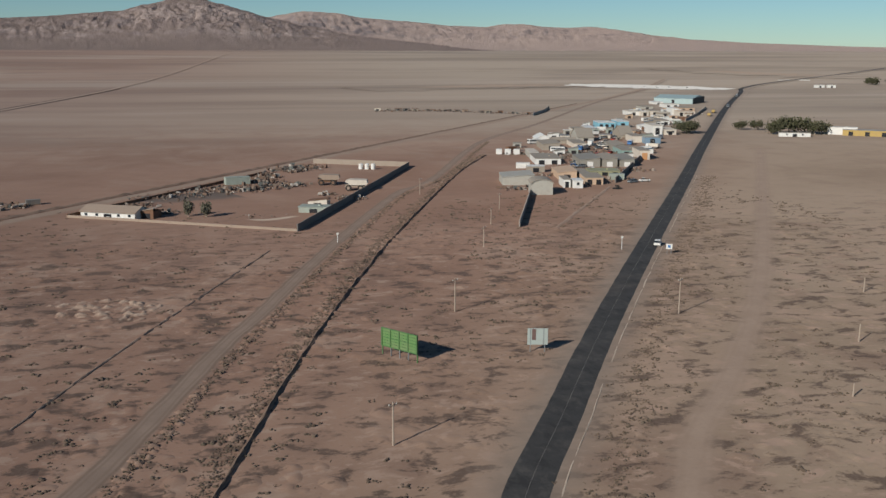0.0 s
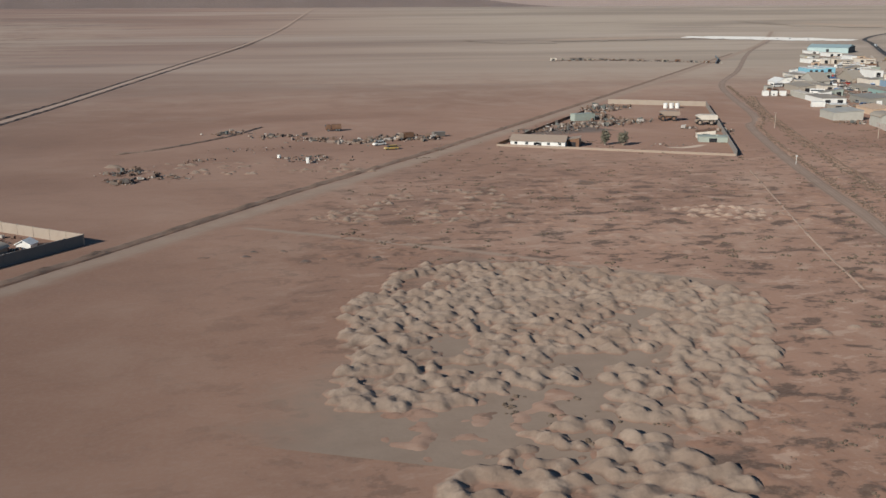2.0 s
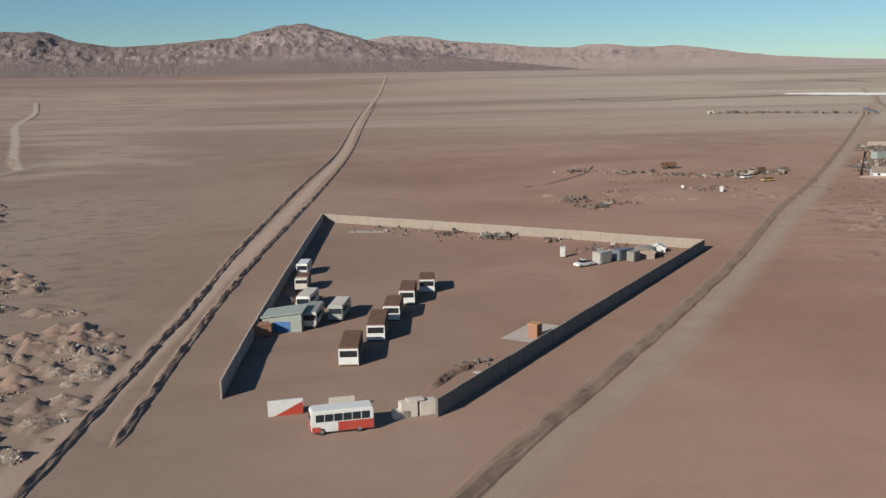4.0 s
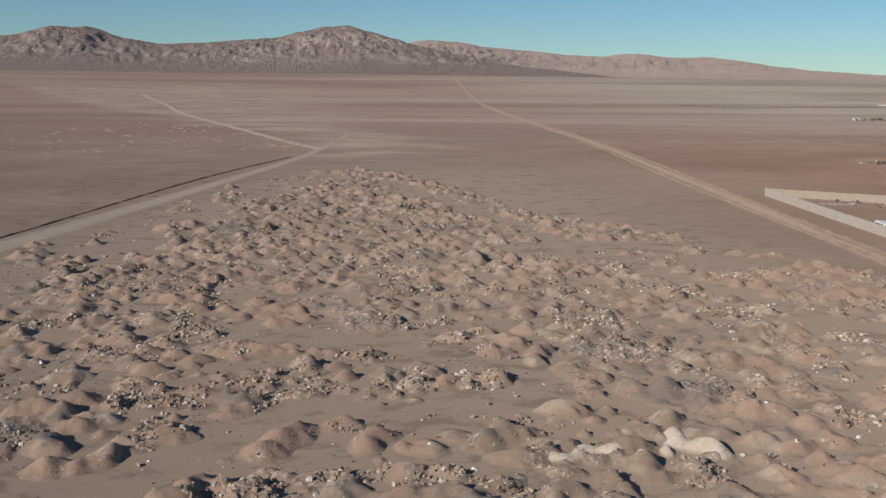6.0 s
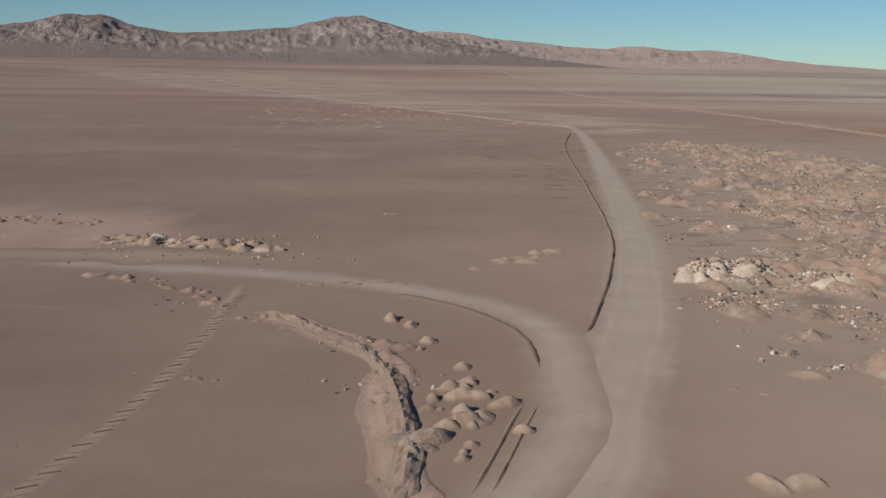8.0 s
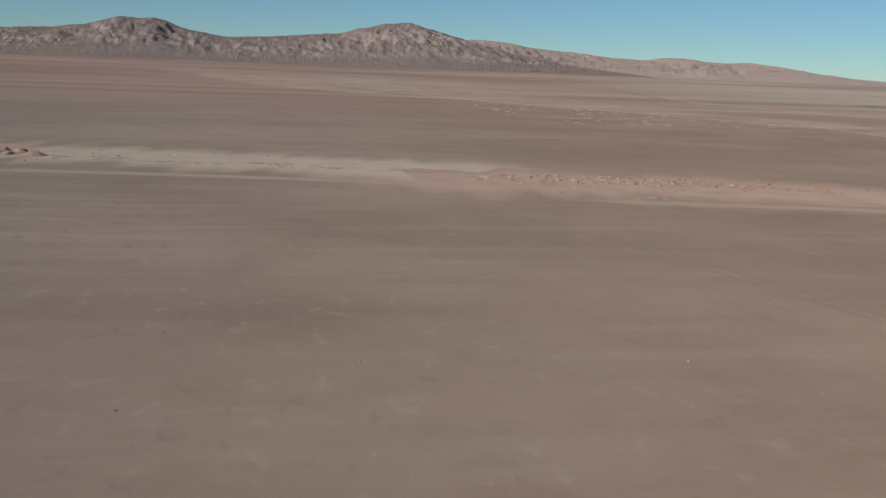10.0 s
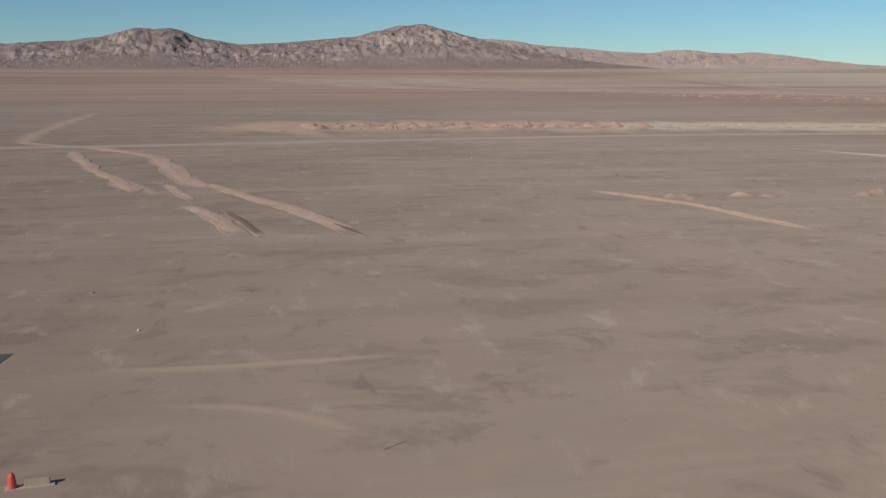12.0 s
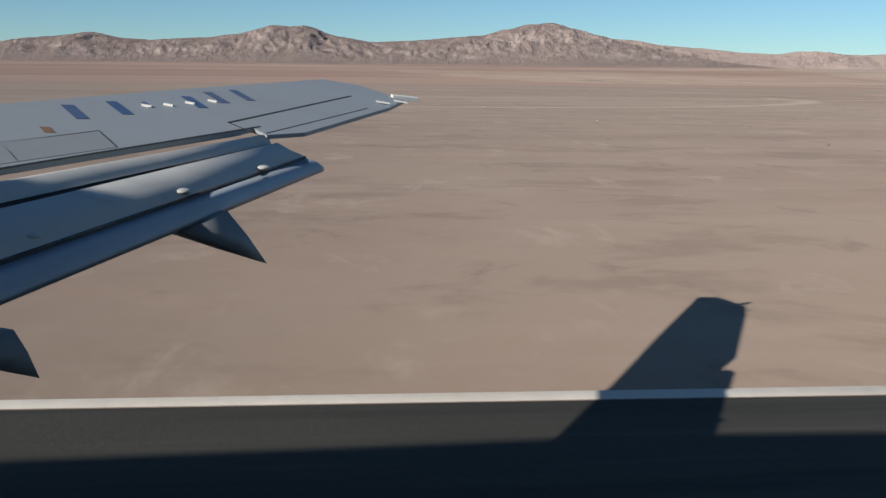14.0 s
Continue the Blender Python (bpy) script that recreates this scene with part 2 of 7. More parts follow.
BELTSOIL = strip_material("pale_sandy_spoil", (0.55, 0.42, 0.30), (0.50, 0.37, 0.262), lift=0.2, span=(0.08, 0.7))
PALE_DUST = strip_material("pale_spilled_dust", (0.60, 0.455, 0.33), (0.52, 0.385, 0.275), span=(0.1, 0.7))
SHOULDER = strip_material("gravel_shoulder", (0.30, 0.225, 0.165), (0.255, 0.188, 0.138), span=(0.1, 0.9))
HEAP = heap_material("dumped_earth", (0.315, 0.228, 0.162), (0.285, 0.198, 0.138), (0.36, 0.265, 0.19))
GREYFLOOR = strip_material("grey_tipped_soil", (0.31, 0.225, 0.16), (0.275, 0.195, 0.138), span=(0.05, 0.6))
RUBBLE = heap_material("rubble_earth", (0.285, 0.200, 0.138), (0.405, 0.262, 0.180), (0.43, 0.33, 0.238), 1.0)


def asphalt(name, dark, worn, dust=0.25, grain=(0.07, 1.1, 1), blown=None):
    n = Nodes(name)
    col = n.mix(n.ramp(n.noise(0.22, 5, 0.65, (0.25, 1, 1)), 0.35, 0.7), dark, worn)
    streak = n.noise(0.8, 6, 0.72, grain, warp=0.3)
    col = n.mix(n.math("MULTIPLY", n.ramp(streak, 0.50, 0.66), dust * 1.6), col, (0.128, 0.112, 0.092))
    col = n.mix(n.math("MULTIPLY", n.ramp(streak, 0.48, 0.36), 0.55), col, tuple(c * 0.55 for c in dark))
    col = n.mix(n.math("MULTIPLY", n.ramp(n.noise(0.12, 5, 0.7, (0.35, 1, 1), shift=(3, 9, 0)), 0.52, 0.72), dust), col, (0.17, 0.135, 0.105))
    if blown:
        # sand blown in from the plain lies along the outer edge
        sep = n.node("ShaderNodeSeparateXYZ")
        n.link(n.place(), sep.inputs[0])
        lie = n.math("ADD", sep.outputs[1], n.math("MULTIPLY", n.math("SUBTRACT", n.noise(0.10, 5, 0.7, (0.3, 1, 1)), 0.5), 6.0))
        col = n.mix(n.math("MULTIPLY", n.ramp(lie, *blown), 0.5), col, (0.155, 0.135, 0.098))
    n.bump(n.noise(14, 3, 0.7), 0.2, 0.02)
    return n.done(col, 0.86)


ASPHALT = asphalt("road_asphalt", (0.060, 0.055, 0.049), (0.078, 0.071, 0.062), 0.32, (0.9, 0.5, 1))
RUNWAY = asphalt("runway_asphalt", (0.042, 0.038, 0.030), (0.062, 0.057, 0.045), 0.28, blown=(20.5, 26.0))
LINEPAINT = plain("worn_line_paint", (0.64, 0.58, 0.49), 0.7, dirt=0.2, scale=0.8)
ROADLINE = plain("worn_centre_paint", (0.30, 0.275, 0.24), 0.8, dirt=0.3, scale=0.6)
FAINTPAINT = plain("faded_line_paint", (0.175, 0.165, 0.138), 0.8, dirt=0.35, scale=0.6)
# shadow of machine grooves, put into an earth colour
GROOVESHADE = plain("groove_shade_earth", (0.215, 0.148, 0.106), 0.95, dirt=0.2)
# also stands in for shade on yard walls turned from the sun
DARKSHADEBLOCK = plain("dark_grey_and_shaded_block", (0.205, 0.178, 0.152), 0.9, dirt=0.2, scale=0.7)
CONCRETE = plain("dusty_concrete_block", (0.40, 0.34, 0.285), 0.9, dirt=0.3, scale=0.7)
WHITE = plain("white_paint", (0.80, 0.765, 0.685), 0.5, dirt=0.16)
CREAM = plain("cream_plaster", (0.70, 0.61, 0.49), 0.8, dirt=0.25)
ORANGE = plain("orange_plaster", (0.60, 0.30, 0.13), 0.8, dirt=0.25)
CYAN = plain("cyan_sheet_metal", (0.25, 0.50, 0.58), 0.5, dirt=0.15)
OLIVE = plain("olive_sheet_metal", (0.36, 0.345, 0.2), 0.6, dirt=0.3)
SLATE = plain("slate_grey_sheet", (0.17, 0.19, 0.20), 0.5, dirt=0.25)
TANROOF = plain("dusty_tan_roofing", (0.37, 0.315, 0.245), 0.8, dirt=0.3)
DUSTROOF = plain("dust_brown_roofing", (0.38, 0.285, 0.21), 0.8, dirt=0.3)
PALESHEET = plain("pale_grey_sheet_metal", (0.47, 0.435, 0.36), 0.6, dirt=0.25)
PALESLATE = plain("weathered_slate_sheet", (0.31, 0.282, 0.228), 0.6, dirt=0.3)
PEACH = plain("peach_plaster", (0.60, 0.42, 0.28), 0.8, dirt=0.2)
TEALWALL = plain("faded_green_wall", (0.28, 0.40, 0.35), 0.7, dirt=0.25)
BLUEWALL = plain("blue_grey_sheet", (0.22, 0.32, 0.40), 0.6, dirt=0.25)
GREYROOF = plain("galvanised_roofing", (0.36, 0.335, 0.29), 0.6, 0.0, dirt=0.3)
SHELL = plain("rusty_bus_side", (0.24, 0.15, 0.10), 0.8, dirt=0.4)
RUST = plain("rusted_steel", (0.20, 0.105, 0.06), 0.8, dirt=0.35)
DARK = plain("dark_opening", (0.02, 0.02, 0.022), 0.6, dirt=0.1)
GLASS = plain("tinted_window_glass", (0.03, 0.036, 0.042), 0.15, dirt=0.05)
RUBBER = plain("tyre_rubber", (0.025, 0.024, 0.023), 0.85, dirt=0.2)
RED = plain("red_paint", (0.52, 0.075, 0.045), 0.45, dirt=0.12)
YELLOW = plain("yellow_machine_paint", (0.52, 0.35, 0.11), 0.6, dirt=0.3)
PANELGREEN = plain("light_green_sheet_metal", (0.135, 0.25, 0.085), 0.55, dirt=0.25, scale=0.9)
GREEN = plain("green_sheet_metal", (0.085, 0.185, 0.065), 0.5, dirt=0.15, scale=0.9)
TEAL = plain("faded_green_sheet", (0.37, 0.40, 0.33), 0.7, dirt=0.25)
BLUE = plain("blue_paint", (0.07, 0.20, 0.42), 0.5, dirt=0.2)
WOOD = plain("weathered_pole_wood", (0.42, 0.33, 0.25), 0.85, dirt=0.25)
STEEL = plain("grey_steel", (0.30, 0.30, 0.29), 0.5, 0.4, dirt=0.25)
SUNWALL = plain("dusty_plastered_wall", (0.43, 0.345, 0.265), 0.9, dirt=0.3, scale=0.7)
BRICK = plain("red_brick_wall", (0.40, 0.20, 0.12), 0.85, dirt=0.3, scale=2)


def island_material(name, colours, rough=0.9):
    """Many small pieces, each with a shade of its own."""
    n = Nodes(name)
    r = n.node("ShaderNodeNewGeometry").outputs["Random Per Island"]
    ramp = n.node("ShaderNodeValToRGB")
    n.link(r, ramp.inputs[0])
    el = ramp.color_ramp.elements
    while len(el) < len(colours):
        el.new(0.5)
    for i, c in enumerate(colours):
        el[i].position, el[i].color = i / len(colours), (*c, 1)
    ramp.color_ramp.interpolation = "CONSTANT"
    col = n.mix(n.math("MULTIPLY", n.ramp(n.noise(4.0, 4), 0.4, 0.7), 0.4), ramp.outputs[0], (0.27, 0.20, 0.15))
    return n.done(col, rough)


SCRUB = island_material("dry_scrub", [(0.085, 0.060, 0.042), (0.12, 0.084, 0.058), (0.15, 0.105, 0.072), (0.10, 0.075, 0.050)])
LEAF = island_material("dusty_leaves", [(0.05, 0.06, 0.025), (0.07, 0.075, 0.03), (0.085, 0.085, 0.04), (0.045, 0.05, 0.025)])
GREYLEAF = island_material("grey_green_leaves", [(0.13, 0.125, 0.085), (0.16, 0.15, 0.10), (0.19, 0.17, 0.12), (0.11, 0.105, 0.07)])
STONES = island_material("mixed_rubble", [(0.40, 0.295, 0.21), (0.36, 0.25, 0.175), (0.60, 0.52, 0.43), (0.20, 0.155, 0.12), (0.44, 0.33, 0.24), (0.10, 0.078, 0.062), (0.38, 0.24, 0.165), (0.26, 0.215, 0.18)])
SCRAP = island_material("mixed_scrap", [(0.16, 0.10, 0.07), (0.25, 0.19, 0.145), (0.09, 0.078, 0.07), (0.34, 0.275, 0.22), (0.20, 0.125, 0.085), (0.13, 0.14, 0.125), (0.46, 0.41, 0.35), (0.22, 0.155, 0.115)])


# ---- builders ----
def mesh_of(name, bm):
    me = bpy.data.meshes.new(name)
    bm.to_mesh(me)
    bm.free()
    return me


def part(name, bm, material, parent=None, label=""):
    ob = new(name, mesh_of(name, bm))
    ob.data.materials.append(material)
    if parent is not None:
        ob.parent = parent
    return tagged(ob, label)


def thing(name, x, y, z=0.0, turn=0.0, label="", category="", group="", kind=""):
    ob = new(name)
    ob.empty_display_size = 0.3
    ob.matrix_world = pose(x, y, z, 0, 0, turn)
    return tagged(ob, label, category, group, kind)


def box(bm, x0, x1, y0, y1, z0, z1, bevel=0.0):
    m = Matrix.Translation(((x0 + x1) / 2, (y0 + y1) / 2, (z0 + z1) / 2)) @ Matrix.Diagonal((x1 - x0, y1 - y0, z1 - z0, 1))
    made = bmesh.ops.create_cube(bm, size=1, matrix=m)
    if bevel:
        es = {e for v in made["verts"] for e in v.link_edges}
        bmesh.ops.bevel(bm, geom=list(es), offset=bevel, segments=2, affect="EDGES")
    return bm


def boxed(*args, **kw):
    return box(bmesh.new(), *args, **kw)


def tube(bm, a, b, r0, r1=None, sides=8):
    a, b = Vector(a), Vector(b)
    d = b - a
    m = Matrix.Translation((a + b) / 2) @ d.to_track_quat("Z", "Y").to_matrix().to_4x4()
    bmesh.ops.create_cone(bm, cap_ends=True, segments=sides, radius1=r0, radius2=r0 if r1 is None else r1, depth=d.length, matrix=m)
    return bm


def prism(bm, outline, y0, y1):
    """Extrude an x-z outline along y."""
    a = [bm.verts.new((x, y0, z)) for x, z in outline]
    b = [bm.verts.new((x, y1, z)) for x, z in outline]
    bm.faces.new(a)
    bm.faces.new(b[::-1])
    for i in range(len(a)):
        j = (i + 1) % len(a)
        bm.faces.new((a[j], a[i], b[i], b[j]))
    bmesh.ops.recalc_face_normals(bm, faces=bm.faces[:])
    return bm


def smooth_step(a, b, v):
    t = min(1.0, max(0.0, (v - a) / (b - a)))
    return t * t * (3 - 2 * t)


def rise(x, y):
    """Height of the plain: level near the flight line, a gentle fan further out."""
    far = abs(y) if y > 0 else 0.0
    return 25.0 * smooth_step(620, 1560, far) ** 1.15


def grid_mesh(name, xs, ys, height, material, rim=None):
    nx, ny = len(xs), len(ys)
    pts = [(x, y, height(x, y)) for y in ys for x in xs]
    faces = [(j * nx + i, j * nx + i + 1, (j + 1) * nx + i + 1, (j + 1) * nx + i) for j in range(ny - 1) for i in range(nx - 1)]
    me = bpy.data.meshes.new(name)
    me.from_pydata(pts, [], faces)
    me.polygons.foreach_set("use_smooth", [True] * len(faces))
    if rim:
        a = me.attributes.new("rim", "FLOAT", "POINT")
        a.data.foreach_set("value", [rim(p) for p in pts])
    me.materials.append(material)
    me.update()
    return new(name, me)


def along(points, step):
    """Points every step metres along a smooth line through the given ones, with headings."""
    pts = [Vector((*p, 0.0)) for p in points]
    ext = [pts[0] * 2 - pts[1], *pts, pts[-1] * 2 - pts[-2]]
    out = []
    for i in range(1, len(ext) - 2):
        a, b, c, d = ext[i - 1:i + 3]
        n = max(1, int((c - b).length / step))
        for k in range(n):
            t = k / n
            out.append(0.5 * ((2 * b) + (c - a) * t + (2 * a - 5 * b + 4 * c - d) * t * t + (3 * b - a - 3 * c + d) * t ** 3))
    out.append(pts[-1])
    res = []
    for i, p in enumerate(out):
        q = out[min(i + 1, len(out) - 1)] - out[max(i - 1, 0)]
        q.normalize()
        res.append((p, Vector((q.y, -q.x, 0))))
    return res


STRIPS = []


def strip(name, points, width, material, lift=0.02, step=2.0, rows=(-1, -0.6, 0, 0.6, 1), crown=0.0, wobble=0.25, rough=0.3, sway=0.35, label="", category="", kind="structure"):
    """A band laid on the ground along a line; crown raises its middle into a rough bank."""
    pts, rims, faces = [], [], []
    if not crown and material in (TRACK, SOFTTRACK, PINKTRACK, GREYTRACK, MAINTRACK, SCRAPE, SCRAPE_GREY, PINKSOIL, BELTSOIL, PALE_DUST, PALE, SHOULDER):
        STRIPS.append(name)
        lift = 0.0 if not callable(width) and width < 1.7 else 0.004 + 0.0006 * len(STRIPS)
    if crown:
        rows, step = (-1, -0.75, -0.5, -0.25, 0, 0.25, 0.5, 0.75, 1), min(step, 0.45)
        if sum(math.dist(a, b) for a, b in zip(points, points[1:])) > 220:
            step = 0.9
    fades = not crown and material in (TRACK, SOFTTRACK, PINKTRACK, GREYTRACK, MAINTRACK, SCRAPE, SCRAPE_GREY, PINKSOIL, BELTSOIL, PALE_DUST, PALE, SHOULDER, DARKBERM)
    run = sum(math.dist(a, b) for a, b in zip(points, points[1:]))
    line = along(points, step)
    total = len(line) - 1
    for i, (p, side) in enumerate(line):
        w = width(i / max(1, total)) if callable(width) else width
        end = smooth_step(0, 2.2, min(i, total - i) * step) if crown else (smooth_step(0.0, 0.42 * run, min(i, total - i) * step) if name in ("salt_pan", "pale_ground") and material is not PALE else smooth_step(0.0, 0.22 * run, min(i, total - i) * step) if name == "pale_belt" else smooth_step(-0.1 * run, min(5.0, run * 0.3), min(i, total - i) * step) if fades else 1.0)
        shift = sway * w * noise.noise(Vector((p.x * 0.22, p.y * 0.22, 11))) if crown else 0.0
        w *= 0.55 + 0.45 * end if crown else 1.0
        for r in rows:
            q = p + side * (shift + r * w / 2 * (1 + wobble * (noise.noise(Vector((p.x * 0.3, p.y * 0.3, 7 if r > 0 else -7))) if abs(r) > 0.5 else 0)))
            soft = 1 - abs(r)
            z = 0.008 + lift * end + 0.3 * smooth_step(450, 800, q.y) if abs(r) < 1 else -0.004 + 0.3 * smooth_step(450, 800, q.y)
            if crown:
                big = 0.85 + 0.55 * noise.noise(Vector((q.x * 0.35, q.y * 0.35, 3)))
                lump = noise.noise(Vector((q.x * 1.7, q.y * 1.7, 5))) + 0.6 * noise.noise(Vector((q.x * 4.1, q.y * 4.1, 9)))
                z = -0.04 + end * (crown * max(0.15, big) * (soft ** 0.75) + rough * crown * lump * min(1, soft * 2.2)) + (0.05 if soft > 0 else 0)
            pts.append((q.x, q.y, rise(q.x, q.y) + z))
            rims.append(soft * end if not crown else min(1.0, soft * 1.4) * end)
    k = len(rows)
    for i in range(len(line) - 1):
        for j in range(k - 1):
            faces.append((i * k + j, i * k + j + 1, (i + 1) * k + j + 1, (i + 1) * k + j))
    me = bpy.data.meshes.new(name)
    me.from_pydata(pts, [], faces)
    me.polygons.foreach_set("use_smooth", [not crown] * len(faces))
    me.attributes.new("rim", "FLOAT", "POINT").data.foreach_set("value", rims)
    me.materials.append(material)
    me.update()
    return tagged(new(name, me), label, category, "", kind)


def inside(poly, x, y):
    hit = False
    for i in range(len(poly)):
        (x0, y0), (x1, y1) = poly[i - 1], poly[i]
        if (y0 > y) != (y1 > y) and x < (x1 - x0) * (y - y0) / (y1 - y0) + x0:
            hit = not hit
    return hit


# ---- ground and distance ----
def spread(edges):
    out = []
    for a, b, n in edges:
        out += [a + (b - a) * i / n for i in range(n)]
    return out + [edges[-1][1]]


GX = spread([(-4600, -1200, 14), (-1200, 1200, 60), (1200, 4600, 14)])
GY = spread([(-4600, -400, 10), (-400, 600, 25), (600, 1700, 44), (1700, 4600, 16)])
ground = grid_mesh("ground", GX, GY, rise, SOIL)
tagged(ground, "bare reddish-brown desert floor stretching to the hills", "ground", "", "structure")


def ridge_height(profile, x):
    for (x0, z0), (x1, z1) in zip(profile, profile[1:]):
        if x0 <= x <= x1:
            t = smooth_step(0, 1, (x - x0) / (x1 - x0)) * 0.5 + 0.5 * (x - x0) / (x1 - x0)
            return z0 + (z1 - z0) * t
    return profile[0][1] if x < profile[0][0] else profile[-1][1]


def rock_material(name, dark, light, sand, relief=9.0, crevice_shade=0.28, skirt=None):
    n = Nodes(name)
    col = n.mix(n.ramp(n.noise(0.011, 7, 0.68), 0.40, 0.62), dark, light)
    crack = n.noise(0.05, 7, 0.76, warp=0.9)
    # rock darkened where the bump dips: crevice shade put into the colour
    col = n.mix(n.math("MULTIPLY", n.ramp(crack, 0.48, 0.36), crevice_shade), col, tuple(c * 0.5 for c in dark))
    col = n.mix(n.math("MULTIPLY", n.ramp(n.noise(0.005, 4, 0.6, shift=(5, 1, 0)), 0.50, 0.66), 0.5), col, sand)
    geo = n.node("ShaderNodeNewGeometry")
    sep = n.node("ShaderNodeSeparateXYZ")
    n.link(geo.outputs["Normal"], sep.inputs[0])
    flat = n.ramp(n.math("ADD", sep.outputs[2], n.math("MULTIPLY", n.noise(0.02, 4), 0.10)), 0.95, 1.04)
    if skirt:
        # drifted sand lies over the foot of the slope
        high = n.node("ShaderNodeSeparateXYZ")
        n.link(n.place(), high.inputs[0])
        drift = n.math("ADD", high.outputs[2], n.math("MULTIPLY", n.math("SUBTRACT", n.noise(0.006, 5, 0.62, (1, 0.4, 1)), 0.5), skirt))
        flat = n.math("MAXIMUM", flat, n.ramp(drift, skirt, skirt * 0.8))
    n.bump(n.math("ADD", crack, n.noise(0.16, 4, 0.7)), 0.9, relief)
    return n.done(n.mix(flat, col, sand), 0.95)


def mountain(name, profile, y_foot, y_ridge, y_back, rough, material, label, nx, ny, seed):
    x0, x1 = profile[0][0], profile[-1][0]
    xs = [x0 + (x1 - x0) * i / nx for i in range(nx + 1)]
    ys = [y_foot + (y_back - y_foot) * j / ny for j in range(ny + 1)]

    def high(x, y):
        h = ridge_height(profile, x)
        if y <= y_ridge:
            t = (y - y_foot) / (y_ridge - y_foot)
            s = 0.20 * t + 0.80 * smooth_step(0.18, 1.0, t) ** 1.15
        else:
            s = max(0.0, 1 - (y - y_ridge) / (y_back - y_ridge)) ** 1.2
        base = rise(x, y_foot) - 3
        v = Vector((x * 0.0042 + seed, y * 0.0042, seed))
        crag = noise.ridged_multi_fractal(v, 0.9, 2.1, 6, 1.0, 2.0) - 1.0
        gully = 0.7 * noise.fractal(Vector((x * 0.016 + seed, y * 0.006, 2.0)), 0.8, 2.2, 4)
        gully += 1.15 * (noise.ridged_multi_fractal(Vector((x * 0.052 + y * 0.014, y * 0.034 - x * 0.010, seed + 4)), 0.8, 2.1, 3, 1.0, 2.0) - 1.1)
        gully += 0.7 * (noise.ridged_multi_fractal(Vector((x * 0.017 + y * 0.006, y * 0.013 - x * 0.004, seed)), 0.8, 2.2, 4, 1.0, 2.0) - 1.1)
        sharp = 0.8 - 1.8 * abs(noise.noise(Vector((x * 0.021 + seed, y * 0.013, 1.3)))) + 0.75 - 1.7 * abs(noise.noise(Vector((x * 0.062, y * 0.042 + seed, 6.1))))
        amp = rough * max(0.0, (h - base)) * smooth_step(0.2, 0.55, s)
        top = smooth_step(1.0, 0.75, s) * 0.75 + 0.25 if s > 0.75 else 1.0
        return base + (h - base) * s + amp * top * (0.22 * crag + 0.17 * gully + 0.30 * sharp) - 2.0 * (1 - s)

    ob = grid_mesh(name, xs, ys, high, material)
    return tagged(ob, label, "mountain", "", "structure")


# near range's rock tones are paled and greyed to hold distance haze
ROCK = rock_material("hazy_brown_rock", (0.31, 0.238, 0.212), (0.475, 0.368, 0.315), (0.31, 0.230, 0.190))
PINK = rock_material("pale_mountain_rock", (0.235, 0.19, 0.18), (0.335, 0.265, 0.24), (0.46, 0.345, 0.285), 7.0, 0.45, 78.0)
NEAR_RIDGE = [(-3300, 70), (-2600, 95), (-1900, 88), (-1560, 92), (-1370, 112), (-1290, 122), (-1210, 108), (-1120, 104), (-980, 112), (-880, 124), (-790, 146), (-745, 143), (-700, 147), (-610, 118), (-520, 104),
              (-400, 110), (-300, 118), (-210, 126), (-120, 146), (-60, 159), (0, 162), (60, 147), (120, 130), (200, 110), (300, 90), (420, 66), (560, 52), (760, 30), (900, 20)]
FAR_RIDGE = [(-300, 90), (200, 140), (400, 172), (520, 168), (640, 148), (800, 138), (1000, 122), (1140, 118), (1240, 130), (1300, 131), (1400, 120), (1500, 118), (1620, 122), (1720, 112), (1850, 92), (2050, 74), (2400, 58), (2900, 46), (3600, 30)]
mountain("mountain_range_near", NEAR_RIDGE, 2050, 2780, 3350, 0.21, ROCK, "rugged brown rocky mountain range across the plain", 900, 150, 3.7)
mountain("mountain_range_far", FAR_RIDGE, 3000, 3900, 4300, 0.17, PINK, "paler pinkish far mountain ridge", 520, 80, 9.1)


# ---- roads, tracks and banks ----
HIGHWAY = [(-22, -18), (1, 20), (12.2, 40.5), (20.1, 57), (27.4, 69.5), (38.2, 88), (54.3, 114.5), (78.5, 153.5), (113, 209), (161.5, 287.6), (269, 459), (367, 609), (420, 690), (520, 790), (760, 980), (1100, 1240)]
strip("road_shoulder", HIGHWAY, 11.5, SHOULDER, 0.015, 3.0, label="gravel shoulder beside the highway", category="road shoulder")
strip("road", HIGHWAY, 3.7, ASPHALT, 0.04, 2.0, wobble=0.05, label="dark two-lane asphalt highway through the desert", category="road")
strip("road_centre_line", HIGHWAY, 0.13, ROADLINE, 0.05, 2.0, rows=(-1, 0, 1), wobble=0.5, label="worn pale centre line on the asphalt", category="road marking")
EDGE = [(p.x + s.x * 2.35, p.y + s.y * 2.35) for p, s in along(HIGHWAY[1:9], 5)]
drain = random.Random(31)
k = 0
while k < len(EDGE) - 2:
    n_ = drain.choice((1, 1, 2, 3))
    strip("roadside_drain", EDGE[k:k + n_ + 1], drain.uniform(0.12, 0.22), SUNWALL, 0.05, 2.0, crown=0.05, wobble=0.9, sway=0.6, rough=0.6, label="pale broken concrete edge along the road", category="drain")
    k += n_ + drain.choice((0, 0, 1))

